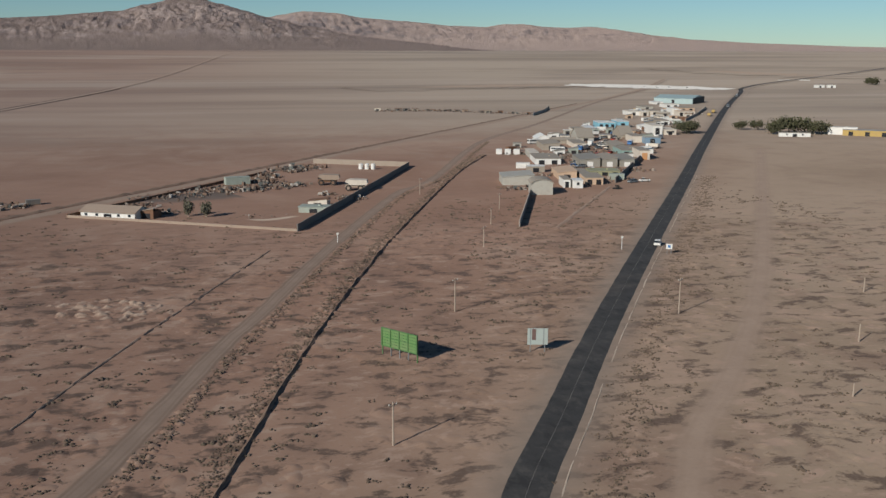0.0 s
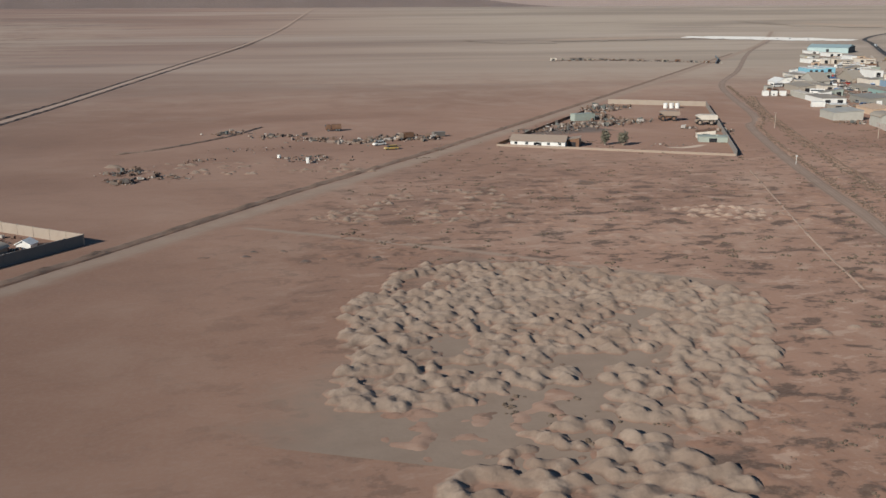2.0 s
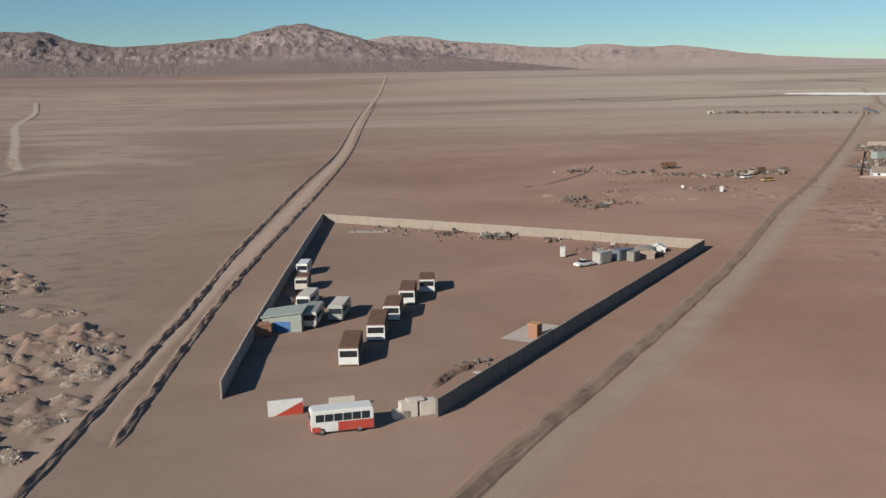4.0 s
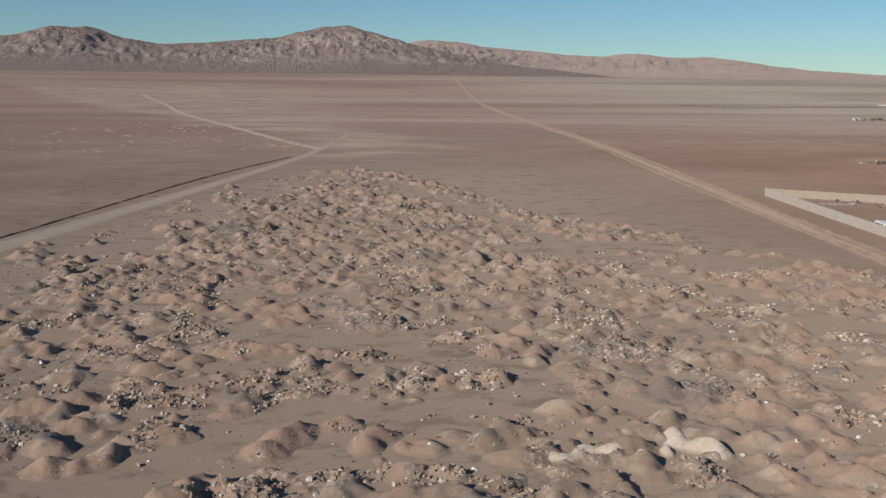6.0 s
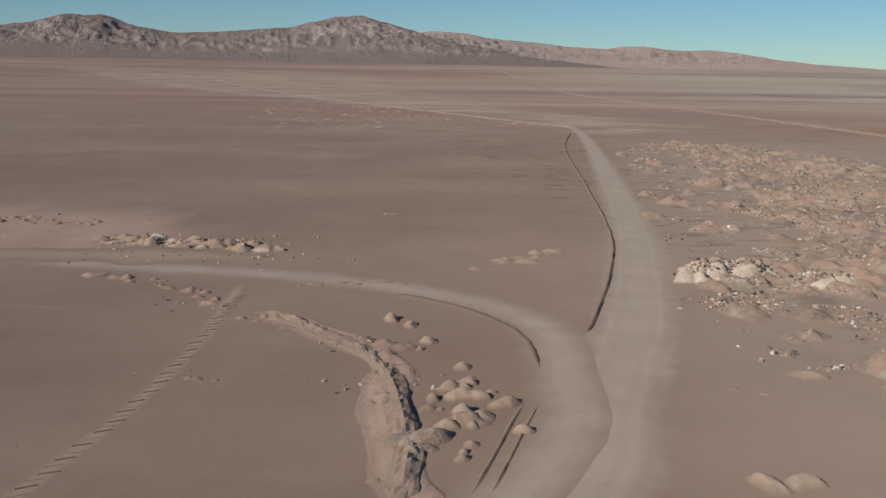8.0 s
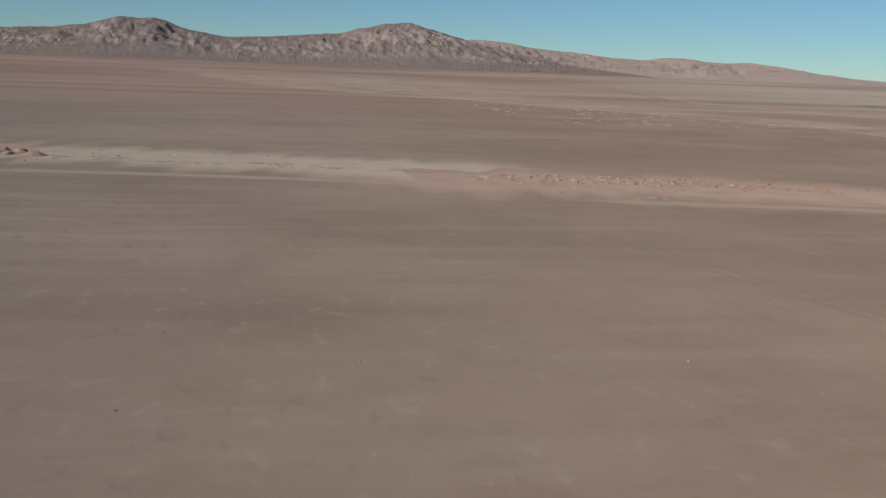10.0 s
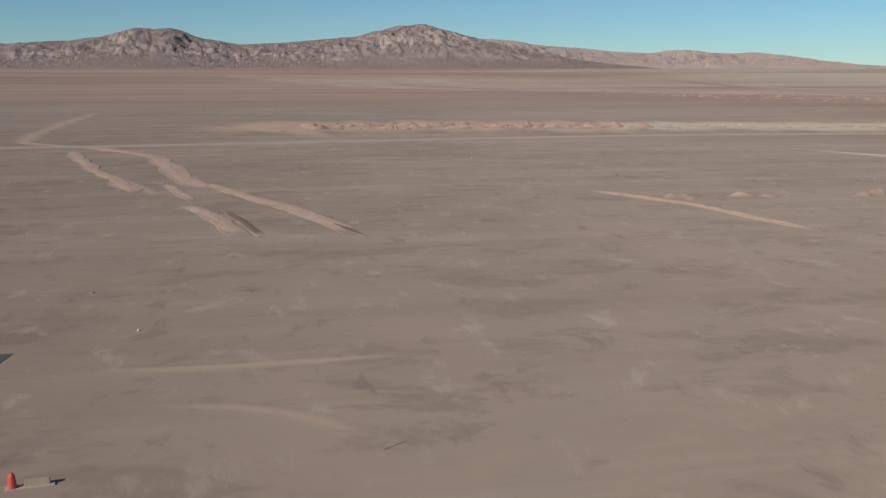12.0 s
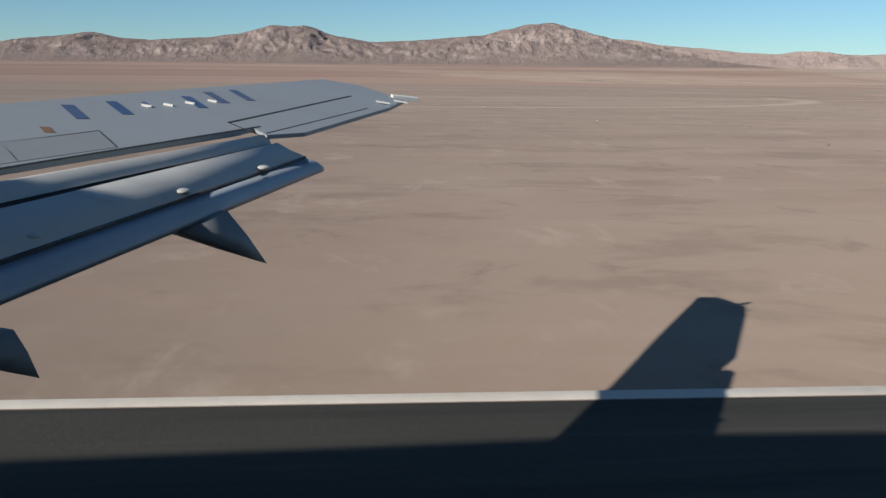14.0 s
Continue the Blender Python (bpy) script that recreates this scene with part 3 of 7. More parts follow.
MAIN_TRACK = [(-190, -24), (-160, 16), (-131, 54), (-116, 71), (-83, 113.5), (-60, 144), (-29, 184), (52.5, 294), (206, 505), (300, 640), (420, 830)]
strip("track_1", MAIN_TRACK, 6.6, MAINTRACK, 0.02, 3.0, label="wide dusty dirt track running straight over the plain", category="dirt road")
BANK = [(-182, -10), (-150, 32), (-133.7, 53.5), (-120.4, 69.5), (-92.7, 104.2), (-65.5, 141.3), (-32.5, 183.5), (49.5, 294), (202.8, 505)]
# shaded slope at the track's edge, darkened by colour
strip("bank_1", BANK, 1.9, BANKSHADE, 0.0, 0.8, sway=0.05, rough=0.2, crown=0.42, wobble=0.12, label="low earth bank along the dirt track, toned dark as shade", category="earth bank")
strip("track_2", [(-172, 20), (-160, 70), (-152.6, 113), (-149, 131), (-136.5, 205), (-122.5, 290), (-98, 480), (-61, 738), (-20, 1000), (40, 1400)], 3.6, PINKTRACK, 0.02, 3.0, label="straight dirt track between two low banks", category="dirt road")
strip("bank_3", [(-166, 30), (-156, 94), (-151.0, 131), (-138.6, 208), (-124.6, 290), (-101, 470), (-64, 738)], 1.1, DARKBERM, 0.0, 0.9, sway=0.12, rough=0.45, crown=0.34, label="low earth bank along the straight track", category="earth bank")
strip("bank_4", [(-158, 60), (-153.8, 92), (-148.5, 125), (-134.6, 202), (-120.5, 290), (-96, 470), (-58, 738)], 1.1, DARKBERM, 0.0, 0.9, sway=0.12, rough=0.45, crown=0.34, label="low earth bank along the straight track", category="earth bank")
RAIL = [(-36, 10), (-24, 36), (-10.4, 62.3), (0.9, 96), (5.0, 106.5), (18, 143), (38.8, 195), (50.7, 214.1), (88, 301), (134.2, 374), (224, 523), (330, 680)]
strip("track_3", RAIL, 3.4, GREYTRACK, 0.02, 2.0, label="rutted dirt track beside the ditch", category="dirt road")
DITCH = [(-22, 5), (-12, 33), (-1.2, 59.5), (7.5, 88), (19.2, 122.4), (33.2, 159.5), (60, 225), (78, 262)]
# ditch shadow drawn as a narrow dark bank
strip("ditch_bank", DITCH, 0.5, SHADEEARTH, 0.0, 0.5, crown=0.30, rough=0.3, sway=0.3, wobble=0.6, label="crumbling ditch bank, toned dark for the ditch's shadow", category="earth bank")
strip("thin_bank", [(-16.5, 76), (-9.2, 96.4), (-0.4, 119), (9, 143)], 0.36, DARKBERM, 0.0, 0.5, crown=0.14, rough=0.4, sway=0.15, wobble=0.6, label="thin dark earth ridge across the scrub", category="earth bank")
SIDE = [(20, 36), (31.8, 55.6), (37.3, 64.6), (48.1, 77.7), (69.5, 107.5), (106, 165), (166, 262)]
strip("side_track", SIDE, 5.4, MAINTRACK, 0.02, 3.0, label="faint pale track beyond the highway", category="dirt road")
strip("cross_track", [(-74, 118), (-64.7, 111.7), (-49.4, 100.4), (-31.5, 85.5), (-26, 80)], 2.2, MAINTRACK, 0.02, 2.0, label="faint track across the waste ground", category="dirt road")

# graded road through the tip
TIP_ROAD = [(-306, 2), (-293, 22), (-284.6, 32), (-280.4, 40.5), (-274.2, 52.5), (-266.9, 70), (-259.5, 90), (-246, 132), (-228, 190), (-214.6, 237), (-209, 262), (-196, 330)]
strip("track_4", TIP_ROAD, lambda t: 7.2 - 3.4 * min(1, max(0, (t - 0.2) * 2)), TRACK, 0.025, 2.0, wobble=0.12, label="wide graded dirt road past the rubbish tip", category="dirt road")
# shade of the bank's far side is partly put into its colour
strip("road_bank", [(-277.5, 52.2), (-275.8, 55.2), (-269.3, 69.5), (-262.8, 87.0), (-252.6, 123), (-234.8, 187), (-217, 237)], 0.36, BANKSHADE, 0.0, 0.5, crown=0.17, rough=0.35, sway=0.2, wobble=0.4, label="sharp graded earth bank along the dirt road", category="earth bank")
strip("track_5", [(-520, 93), (-460, 96), (-400, 103), (-350, 95), (-325, 82), (-313, 77.5), (-302, 73.4), (-291.9, 69.2), (-283.3, 62.2), (-279.5, 54.5), (-280.5, 46.5), (-283.5, 37), (-291, 27)], 5.6, SOFTTRACK, 0.022, 2.0, wobble=0.15, label="dirt track branching off over the bare plain", category="dirt road")
strip("inner_bank", [(-287.5, 63.4), (-285.5, 62.4), (-282.3, 57.8), (-281.1, 52), (-281.9, 46)], 0.34, SHADEEARTH, 0.0, 0.4, crown=0.12, sway=0.3, wobble=0.7, label="curved low kerb of graded earth", category="earth bank")
for dx in (0.0, 0.75):
    strip("fork_bank", [(-284 + dx, 41.5), (-285.6 + dx, 38.3), (-287.4 + dx, 34.6), (-288.7 + dx, 32)], 0.22, DARKBERM, 0.0, 0.4, crown=0.08, sway=0.3, wobble=0.7, label="thin ridge of soil thrown up beside the graded road", category="earth bank")
strip("curved_bank", [(-296.5, 59), (-293.6, 56.6), (-290.9, 52), (-289.4, 47.5), (-290.4, 42.9), (-290.8, 36.6), (-290.8, 31), (-292.5, 22)], 2.5, PINKSOIL, 0.0, 0.4, rough=0.5, sway=0.15, crown=0.12, wobble=0.6, label="curved crumbling bank at the road fork", category="earth bank")
strip("machine_path", [(-297.2, 68), (-298.7, 56.4), (-300.5, 47.3), (-302.4, 40.4), (-304.2, 35.2), (-305.8, 30.7), (-309, 20)], 1.5, SCRAPE, 0.012, 0.6, label="worn path of a digging machine over the plain", category="tyre track")
# thin dark ribs stand in for the shadows of machine grooves
bm = bmesh.new()
for i, (p, s) in enumerate(along([(-297.2, 64), (-298.7, 56.4), (-300.5, 47.3), (-302.4, 40.4), (-304.2, 35.2), (-305.8, 30.7), (-309, 20)], 0.62)):
    m = Matrix.Translation(p + s * (0.1 * math.sin(i * 2.3))) @ pose(0, 0, 0, 0, 0, math.degrees(math.atan2(s.y, s.x)) + 36 + 6 * math.sin(i * 1.7))
    n0 = len(bm.verts)
    box(bm, -0.36, 0.36, -0.03, 0.03, -0.05, 0.035 + 0.02 * math.sin(i * 3.1))
    bm.verts.ensure_lookup_table()
    bmesh.ops.transform(bm, matrix=m, verts=bm.verts[n0:])
tagged(part("machine_ribs", bm, GROOVESHADE), "dark ribs for the shadowed grooves of a digging machine", "tyre track", "", "stuff")
for line, wide in (([(-469, 104), (-455, 86), (-449.5, 64), (-447, 59)], 2.4), ([(-448.2, 62), (-445.6, 54), (-443.2, 49.3)], 1.5), ([(-444.4, 52), (-442.9, 47.5), (-441.5, 41.5)], 1.9),
                   ([(-461, 90), (-457, 75), (-453, 62), (-451.6, 57.2)], 1.6), ([(-450.6, 62), (-449.4, 57.5), (-448.2, 53)], 1.0), ([(-448.6, 52), (-447, 47), (-445.7, 41.6)], 1.6)):
    strip("wedge_bank", line, wide * 0.8, PINKSOIL, 0.0, 0.6, crown=0.05, rough=0.5, sway=0.2, wobble=0.7, label="broken low bank of pinkish graded earth on the plain", category="earth bank")
# dark strips stand for the shadow at the banks' lower ends
for line in ([(-446.7, 49.5), (-445.6, 45), (-444.9, 41.4)], [(-442.6, 46), (-441.3, 42), (-440.9, 40.6)]):
    strip("wedge_ditch", line, 0.45, SHADEEARTH, 0.0, 0.5, crown=0.05, sway=0.2, wobble=0.6, label="dark strip for the shadow below the graded bank", category="ditch")
strip("spur_track", [(-476, 190), (-473, 150), (-470.5, 120), (-468, 103)], 4.0, SCRAPE, 0.02, 2.0, wobble=0.4, label="pale spur track coming in over the plain", category="dirt road")
strip("short_bank", [(-427.4, 54.2), (-426.2, 50.6), (-424.6, 46.8), (-423.6, 40.8), (-423.1, 38.6)], 0.7, PINKSOIL, 0.0, 0.4, sway=0.15, crown=0.12, rough=0.5, label="short low bank of earth", category="earth bank")
strip("pale_scrape", [(-401, 79), (-397.9, 76.5), (-396, 68.2), (-389, 59)], 1.6, SCRAPE, 0.012, 1.0, label="pale scraped strip on the plain", category="scraped earth")
strip("runway_perimeter_track", [(-640, 60), (-560, 62), (-523, 62), (-500, 66), (-484, 84), (-480, 102)], 3.0, TRACK, 0.015, 2.0, label="faint perimeter track on the plain", category="dirt road")
strip("pale_scrape", [(-447, 22.1), (-445, 21.7), (-443.6, 20.7), (-442.6, 19.4)], 0.7, SCRAPE, 0.008, 0.6, label="faint pale tyre arc on the plain", category="scraped earth")
strip("pale_scrape", [(-448.8, 24.6), (-446.7, 24.4), (-441, 24.6)], 0.9, SCRAPE, 0.008, 0.6, wobble=0.8, label="faint pale streak on the plain", category="scraped earth")
strip("pale_scrape", [(-424, 21.2), (-420, 20.8), (-417.7, 21.1), (-414, 22.2), (-411, 22)], 0.9, SCRAPE_GREY, 0.008, 0.8, wobble=0.8, label="faint pale streak on the plain", category="scraped earth")
strip("pale_scrape", [(-419.6, 37.4), (-420, 36.1), (-420.6, 33.2), (-420.5, 29.3), (-419, 28)], 0.9, SCRAPE, 0.008, 0.8, wobble=0.8, label="faint curved tyre mark on the plain", category="scraped earth")
strip("pale_scrape", [(-460.8, 44), (-459.9, 42.3), (-458.8, 39.8), (-458, 38)], 0.9, SCRAPE, 0.008, 0.6, wobble=0.8, label="short pale streak on the plain", category="scraped earth")
strip("pale_scrape", [(-454.5, 67), (-453.1, 63.9), (-451.0, 57.9), (-450, 55)], 1.3, SCRAPE, 0.008, 0.6, wobble=0.8, label="short pale streak on the plain", category="scraped earth")
strip("salt_pan", [(292, 752), (330, 727), (368, 690), (392, 664)], lambda t: 36 + 34 * math.sin(math.pi * t), PALE, 0.03, 5.0, wobble=0.5, label="bright white salt crust on the plain", category="salt flat")
strip("salt_pan", [(110, 700), (200, 735), (290, 745), (340, 720)], 60, SCRAPE, 0.03, 6.0, wobble=1.0, label="pale tan crust beside the white salt", category="salt flat")
strip("salt_pan", [(520, 1030), (560, 945), (610, 885), (670, 845)], 90, SCRAPE, 0.03, 6.0, wobble=1.0, label="cream salt streak far out on the plain", category="salt flat")
strip("salt_pan", [(-40, 480), (60, 472), (150, 452)], 16, SCRAPE, 0.03, 6.0, label="bright pale salt streak on the plain", category="salt flat")

strip("track_6", [(-209, 262), (-219, 300), (-239.6, 393), (-268, 520), (-293.7, 681), (-330, 860)], 5.0, PALE_DUST, 0.03, 4.0, label="pale far track running on from the tip road", category="dirt road")

strip("pale_belt", [(-330, 106), (-345, 110), (-360, 113), (-375, 118), (-392, 123), (-412, 126), (-425, 128)], 34, BELTSOIL, 0.05, 1.5, wobble=0.7, label="broad smooth bank of pale sandy spoil", category="scraped earth")
strip("pale_belt", [(-385, 123), (-398, 126), (-412, 128), (-426, 130), (-440, 129), (-460, 124)], 42, PINKSOIL, 0.05, 1.5, wobble=0.9, label="pinkish dug-over ground with spoil heaps", category="scraped earth")
strip("pale_belt", [(-372, 100), (-352, 101), (-340, 100), (-328, 97), (-316, 93), (-306, 88), (-296, 82)], 36, PINKSOIL, 0.05, 1.2, wobble=0.5, label="low crumbling bank of pinkish dug soil", category="scraped earth")
strip("pale_belt", [(-350, 86.5), (-332, 83.5), (-318, 81), (-300, 78), (-290, 74)], 8.0, SCRAPE, 0.03, 1.2, wobble=0.7, label="pale scraped verge beside the branching track", category="scraped earth")
strip("pale_ground", [(-620, 118), (-540, 122), (-500, 121), (-446, 122)], 12, SCRAPE_GREY, 0.02, 5.0, wobble=0.9, label="faint pale ground along the far side of the plain", category="scraped earth")
strip("pale_scrape", [(-399.5, 80), (-396.5, 71.2), (-393.4, 66.5), (-388.4, 59.5)], 1.7, PALE_DUST, 0.008, 0.8, wobble=0.8, label="pale scraped strip on the plain", category="scraped earth")
for a, b, c in (((-349, 68), (-342.8, 43.7), (-336.5, 18)), ((-347.6, 68), (-341.7, 43.6), (-335.4, 18)), ((-332.3, 66), (-330.0, 44.8), (-327.0, 20)), ((-331.2, 66), (-328.9, 44.8), (-325.9, 20))):
    strip("wheel_rut", [a, b, c], 0.85, RUT, 0.0, 1.0, wobble=0.9, label="faint wheel rut across the bare plain", category="tyre track")
strip("pale_edge", [(-352, 70), (-340.4, 67.8), (-328.9, 68.0), (-317.3, 65.0), (-306.3, 61.6)], 0.9, SCRAPE_GREY, 0.008, 1.0, wobble=1.0, label="thin pale edge of graded soil on the plain", category="scraped earth")

strip("pale_ground", [(-236, 330), (-200, 300), (-172, 268), (-150, 235)], 26, SCRAPE, 0.03, 6.0, wobble=1.0, label="pale worn ground beyond the tip", category="scraped earth")

# ---- runway ----
PAD = [(-900, 10.6), (-900, 11.05), (-495.1, 12.68), (-494.9, 15.4), (-494.4, 17.3), (-491.6, 18.6), (-487.6, 20.8), (-484.6, 22.5), (-480.5, 24.7), (-477.6, 26.0), (-473.5, 26.8), (-450.1, 26.2), (-450.6, 22.4), (-449.7, 12), (-449.4, -28), (-495, -28), (-900, -36)]


def sheet(name, outline, material, z, label, category):
    bm = bmesh.new()
    f = bm.faces.new([bm.verts.new((x, y, z)) for x, y in outline])
    bmesh.ops.triangulate(bm, faces=[f])
    bmesh.ops.recalc_face_normals(bm, faces=bm.faces[:])
    for f in bm.faces:
        if f.normal.z < 0:
            f.normal_flip()
    return tagged(part(name, bm, material), label, category, "", "structure")


sheet("runway", PAD, RUNWAY, 0.006, "dark asphalt runway with a widened turning pad", "runway")
strip("runway_edge_line", [(-900, 11.16), (-700, 11.96), (-519, 12.68), (-507.5, 12.73), (-495.6, 12.77)], 0.15, LINEPAINT, 0.014, 3.0, rows=(-1, 0, 1), wobble=0.05, label="broad white painted runway edge line", category="runway marking")
strip("pad_line", [(-478, 23.2), (-470, 24.5), (-460, 24.0), (-451, 23.9)], 0.45, FAINTPAINT, 0.012, 2.0, rows=(-1, 0, 1), wobble=0.6, label="faded pale guide line on the turning pad", category="runway marking")
strip("pad_edge_mark", [(-468.5, 26.9), (-466.3, 26.85)], 0.12, LINEPAINT, 0.012, 1.0, rows=(-1, 0, 1), label="short white mark at the edge of the pad", category="runway marking")


# ---- dumped earth and rubble ----
TOPS = []


def top(x, y):
    """Height of the heaps at a place."""
    best = 0.0
    for x0, y0, cell, z in TOPS:
        i, j = int((x - x0) / cell + 0.5), int((y - y0) / cell + 0.5)
        if 0 <= j < z.shape[0] and 0 <= i < z.shape[1]:
            best = max(best, float(z[j, i]))
    return best


def heap_field(name, poly, count, radius, tall, cell, material, label, seed, margin=1.5, avoid=None, skew=1.3, crumble=0.16, slumped=1):
    rnd = random.Random(seed)
    xs0, xs1 = min(p[0] for p in poly) - margin, max(p[0] for p in poly) + margin
    ys0, ys1 = min(p[1] for p in poly) - margin, max(p[1] for p in poly) + margin
    nx, ny = int((xs1 - xs0) / cell) + 1, int((ys1 - ys0) / cell) + 1
    z = np.full((ny, nx), -0.06)
    gx, gy = xs0 + np.arange(nx) * cell, ys0 + np.arange(ny) * cell
    made = tries = 0
    while made < count and tries < count * 40:
        tries += 1
        x, y = rnd.uniform(xs0, xs1), rnd.uniform(ys0, ys1)
        if not inside(poly, x, y) or (avoid and avoid(x, y)):
            continue
        made += 1
        r = radius[0] + (radius[1] - radius[0]) * rnd.random() ** skew
        h = r * rnd.uniform(*tall) * (1.0 - 0.35 * (r - radius[0]) / (radius[1] - radius[0]))
        e, a = rnd.uniform(1.0, 1.7), rnd.uniform(0, math.pi)
        i0, i1 = max(0, int((x - 2 * r - xs0) / cell)), min(nx, int((x + 2 * r - xs0) / cell) + 2)
        j0, j1 = max(0, int((y - 2 * r - ys0) / cell)), min(ny, int((y + 2 * r - ys0) / cell) + 2)
        dx, dy = gx[None, i0:i1] - x, gy[j0:j1, None] - y
        u, v = dx * math.cos(a) + dy * math.sin(a), (dy * math.cos(a) - dx * math.sin(a)) * e
        ang = np.arctan2(v, u)
        wob = 1 + 0.14 * np.sin(2 * ang + a * 5) + 0.05 * np.sin(5 * ang + a * 9)
        d = np.sqrt(u * u + v * v) / (r * wob)
        bump = h * (1.15 * np.maximum(0, 1.0 - d ** rnd.choice((1.05, 1.2, 1.4, 1.7, 2.1)))) - 0.06
        z[j0:j1, i0:i1] = np.where(bump > z[j0:j1, i0:i1], np.maximum(bump, z[j0:j1, i0:i1] * 0.25 + bump * 0.85), z[j0:j1, i0:i1] + np.maximum(bump, 0) * 0.12)
    # loose earth slumps: soften the joints between loads
    for _ in range(slumped):
        z = (z * 2 + np.roll(z, 1, 0) + np.roll(z, -1, 0) + np.roll(z, 1, 1) + np.roll(z, -1, 1)) / 6
    rough = np.array([[noise.noise(Vector((x * 1.1, y * 1.1, seed))) + 0.7 * noise.noise(Vector((x * 2.6, y * 2.6, seed + 3))) for x in gx[::2]] for y in gy[::2]])
    rough = np.sign(rough) * np.abs(rough) ** 0.7
    rough = np.repeat(np.repeat(rough, 2, 0), 2, 1)[:ny, :nx]
    rough = (rough + np.roll(rough, 1, 0) + np.roll(rough, 1, 1)) / 3
    lifted = z > -0.03
    z = np.where(lifted, z + crumble * rough * np.minimum(1, (z + 0.03) * 5), z)
    keep = lifted.copy()
    for s in ((0, 1), (1, 0), (0, -1), (-1, 0)):
        keep |= np.roll(lifted, s, (0, 1))
    TOPS.append((xs0, ys0, cell, z))
    index = -np.ones((ny, nx), int)
    index[keep] = np.arange(keep.sum())
    jj, ii = np.nonzero(keep)
    pts = np.stack([gx[ii], gy[jj], z[jj, ii]], -1)
    q = np.stack([index[:-1, :-1], index[:-1, 1:], index[1:, 1:], index[1:, :-1]], -1).reshape(-1, 4)
    q = q[(q >= 0).all(1)]
    me = bpy.data.meshes.new(name)
    me.from_pydata(pts.tolist(), [], q.tolist())
    me.polygons.foreach_set("use_smooth", [True] * len(q))
    me.attributes.new("rim", "FLOAT", "POINT").data.foreach_set("value", np.clip(pts[:, 2] + 0.05, 0, 1).astype(float))
    me.materials.append(material)
    me.update()
    return tagged(new(name, me), label, "earth heaps", "", "stuff")


def heap_line(name, points, width, count, radius, tall, cell, material, label, seed, crumble=0.1):
    """A broken row of small heaps along a line."""
    line = along(points, 4.0)
    poly = [(p.x + s.x * width / 2, p.y + s.y * width / 2) for p, s in line] + [(p.x - s.x * width / 2, p.y - s.y * width / 2) for p, s in line[::-1]]
    return heap_field(name, poly, count, radius, tall, cell, material, label, seed, crumble=crumble)


def scatter(name, spots, shape, material, label, category, seed):
    """Many small pieces in one mesh. spots: x, y, z, size."""
    rnd = random.Random(seed)
    pts, faces = [], []
    for x, y, z, s in spots:
        shape(rnd, pts, faces, x, y, z, s)
    me = bpy.data.meshes.new(name)
    me.from_pydata(pts, [], faces)
    me.materials.append(material)
    me.update()
    return tagged(new(name, me), label, category, "", "stuff")


def stone(rnd, pts, faces, x, y, z, s):
    """An angular lump, half sunk."""
    b = len(pts)
    a, e = rnd.uniform(0, 6.28), rnd.uniform(0.55, 1.0)
    c, q = math.cos(a), math.sin(a)
    h = s * rnd.uniform(0.22, 0.6)
    n = 5
    for k in range(n):
        r, t = s * rnd.uniform(0.42, 0.85), k * 1.257 + rnd.uniform(-0.35, 0.35)
        u, v = r * math.cos(t), e * r * math.sin(t)
        pts.append((x + u * c - v * q, y + u * q + v * c, z - 0.04))
    for k in range(n):
        r, t = s * rnd.uniform(0.2, 0.6), k * 1.257 + rnd.uniform(-0.2, 0.5)
        u, v = r * math.cos(t), e * r * math.sin(t)
        pts.append((x + u * c - v * q, y + u * q + v * c, z + h * rnd.uniform(0.35, 0.85)))
    pts.append((x + rnd.uniform(-0.25, 0.25) * s, y + rnd.uniform(-0.25, 0.25) * s, z + h))
    for k in range(n):
        w = (k + 1) % n
        faces.extend([(b + k, b + w, b + n + w, b + n + k), (b + n + k, b + n + w, b + 2 * n)])


def tuft(rnd, pts, faces, x, y, z, s):
    """A low dry bush: a few squat ragged lumps grown together."""
    for k in range(rnd.choice((2, 3)) if s < 0.3 else rnd.choice((4, 5, 6, 7))):
        a, d = rnd.uniform(0, 6.28), s * rnd.uniform(0.0, 0.8)
        cx, cy, r = x + 1.25 * d * math.cos(a), y + d * math.sin(a), s * rnd.uniform(0.16, 0.32)
        h = r * rnd.uniform(0.5, 0.95)
        b = len(pts)
        for q in range(5):
            g = r * rnd.uniform(0.75, 1.25)
            pts.append((cx + g * math.cos(q * 1.257), cy + g * math.sin(q * 1.257), z - 0.03))
        for q in range(5):
            g = r * rnd.uniform(0.45, 0.85)
            pts.append((cx + g * math.cos(q * 1.257 + 0.5), cy + g * math.sin(q * 1.257 + 0.5), z + h * rnd.uniform(0.45, 0.8)))
        pts.append((cx + 0.2 * r * math.cos(a), cy + 0.2 * r * math.sin(a), z + h))
        for q in range(5):
            w = (q + 1) % 5
            faces.extend([(b + q, b + w, b + 5 + q), (b + w, b + 5 + w, b + 5 + q), (b + 5 + q, b + 5 + w, b + 10)])


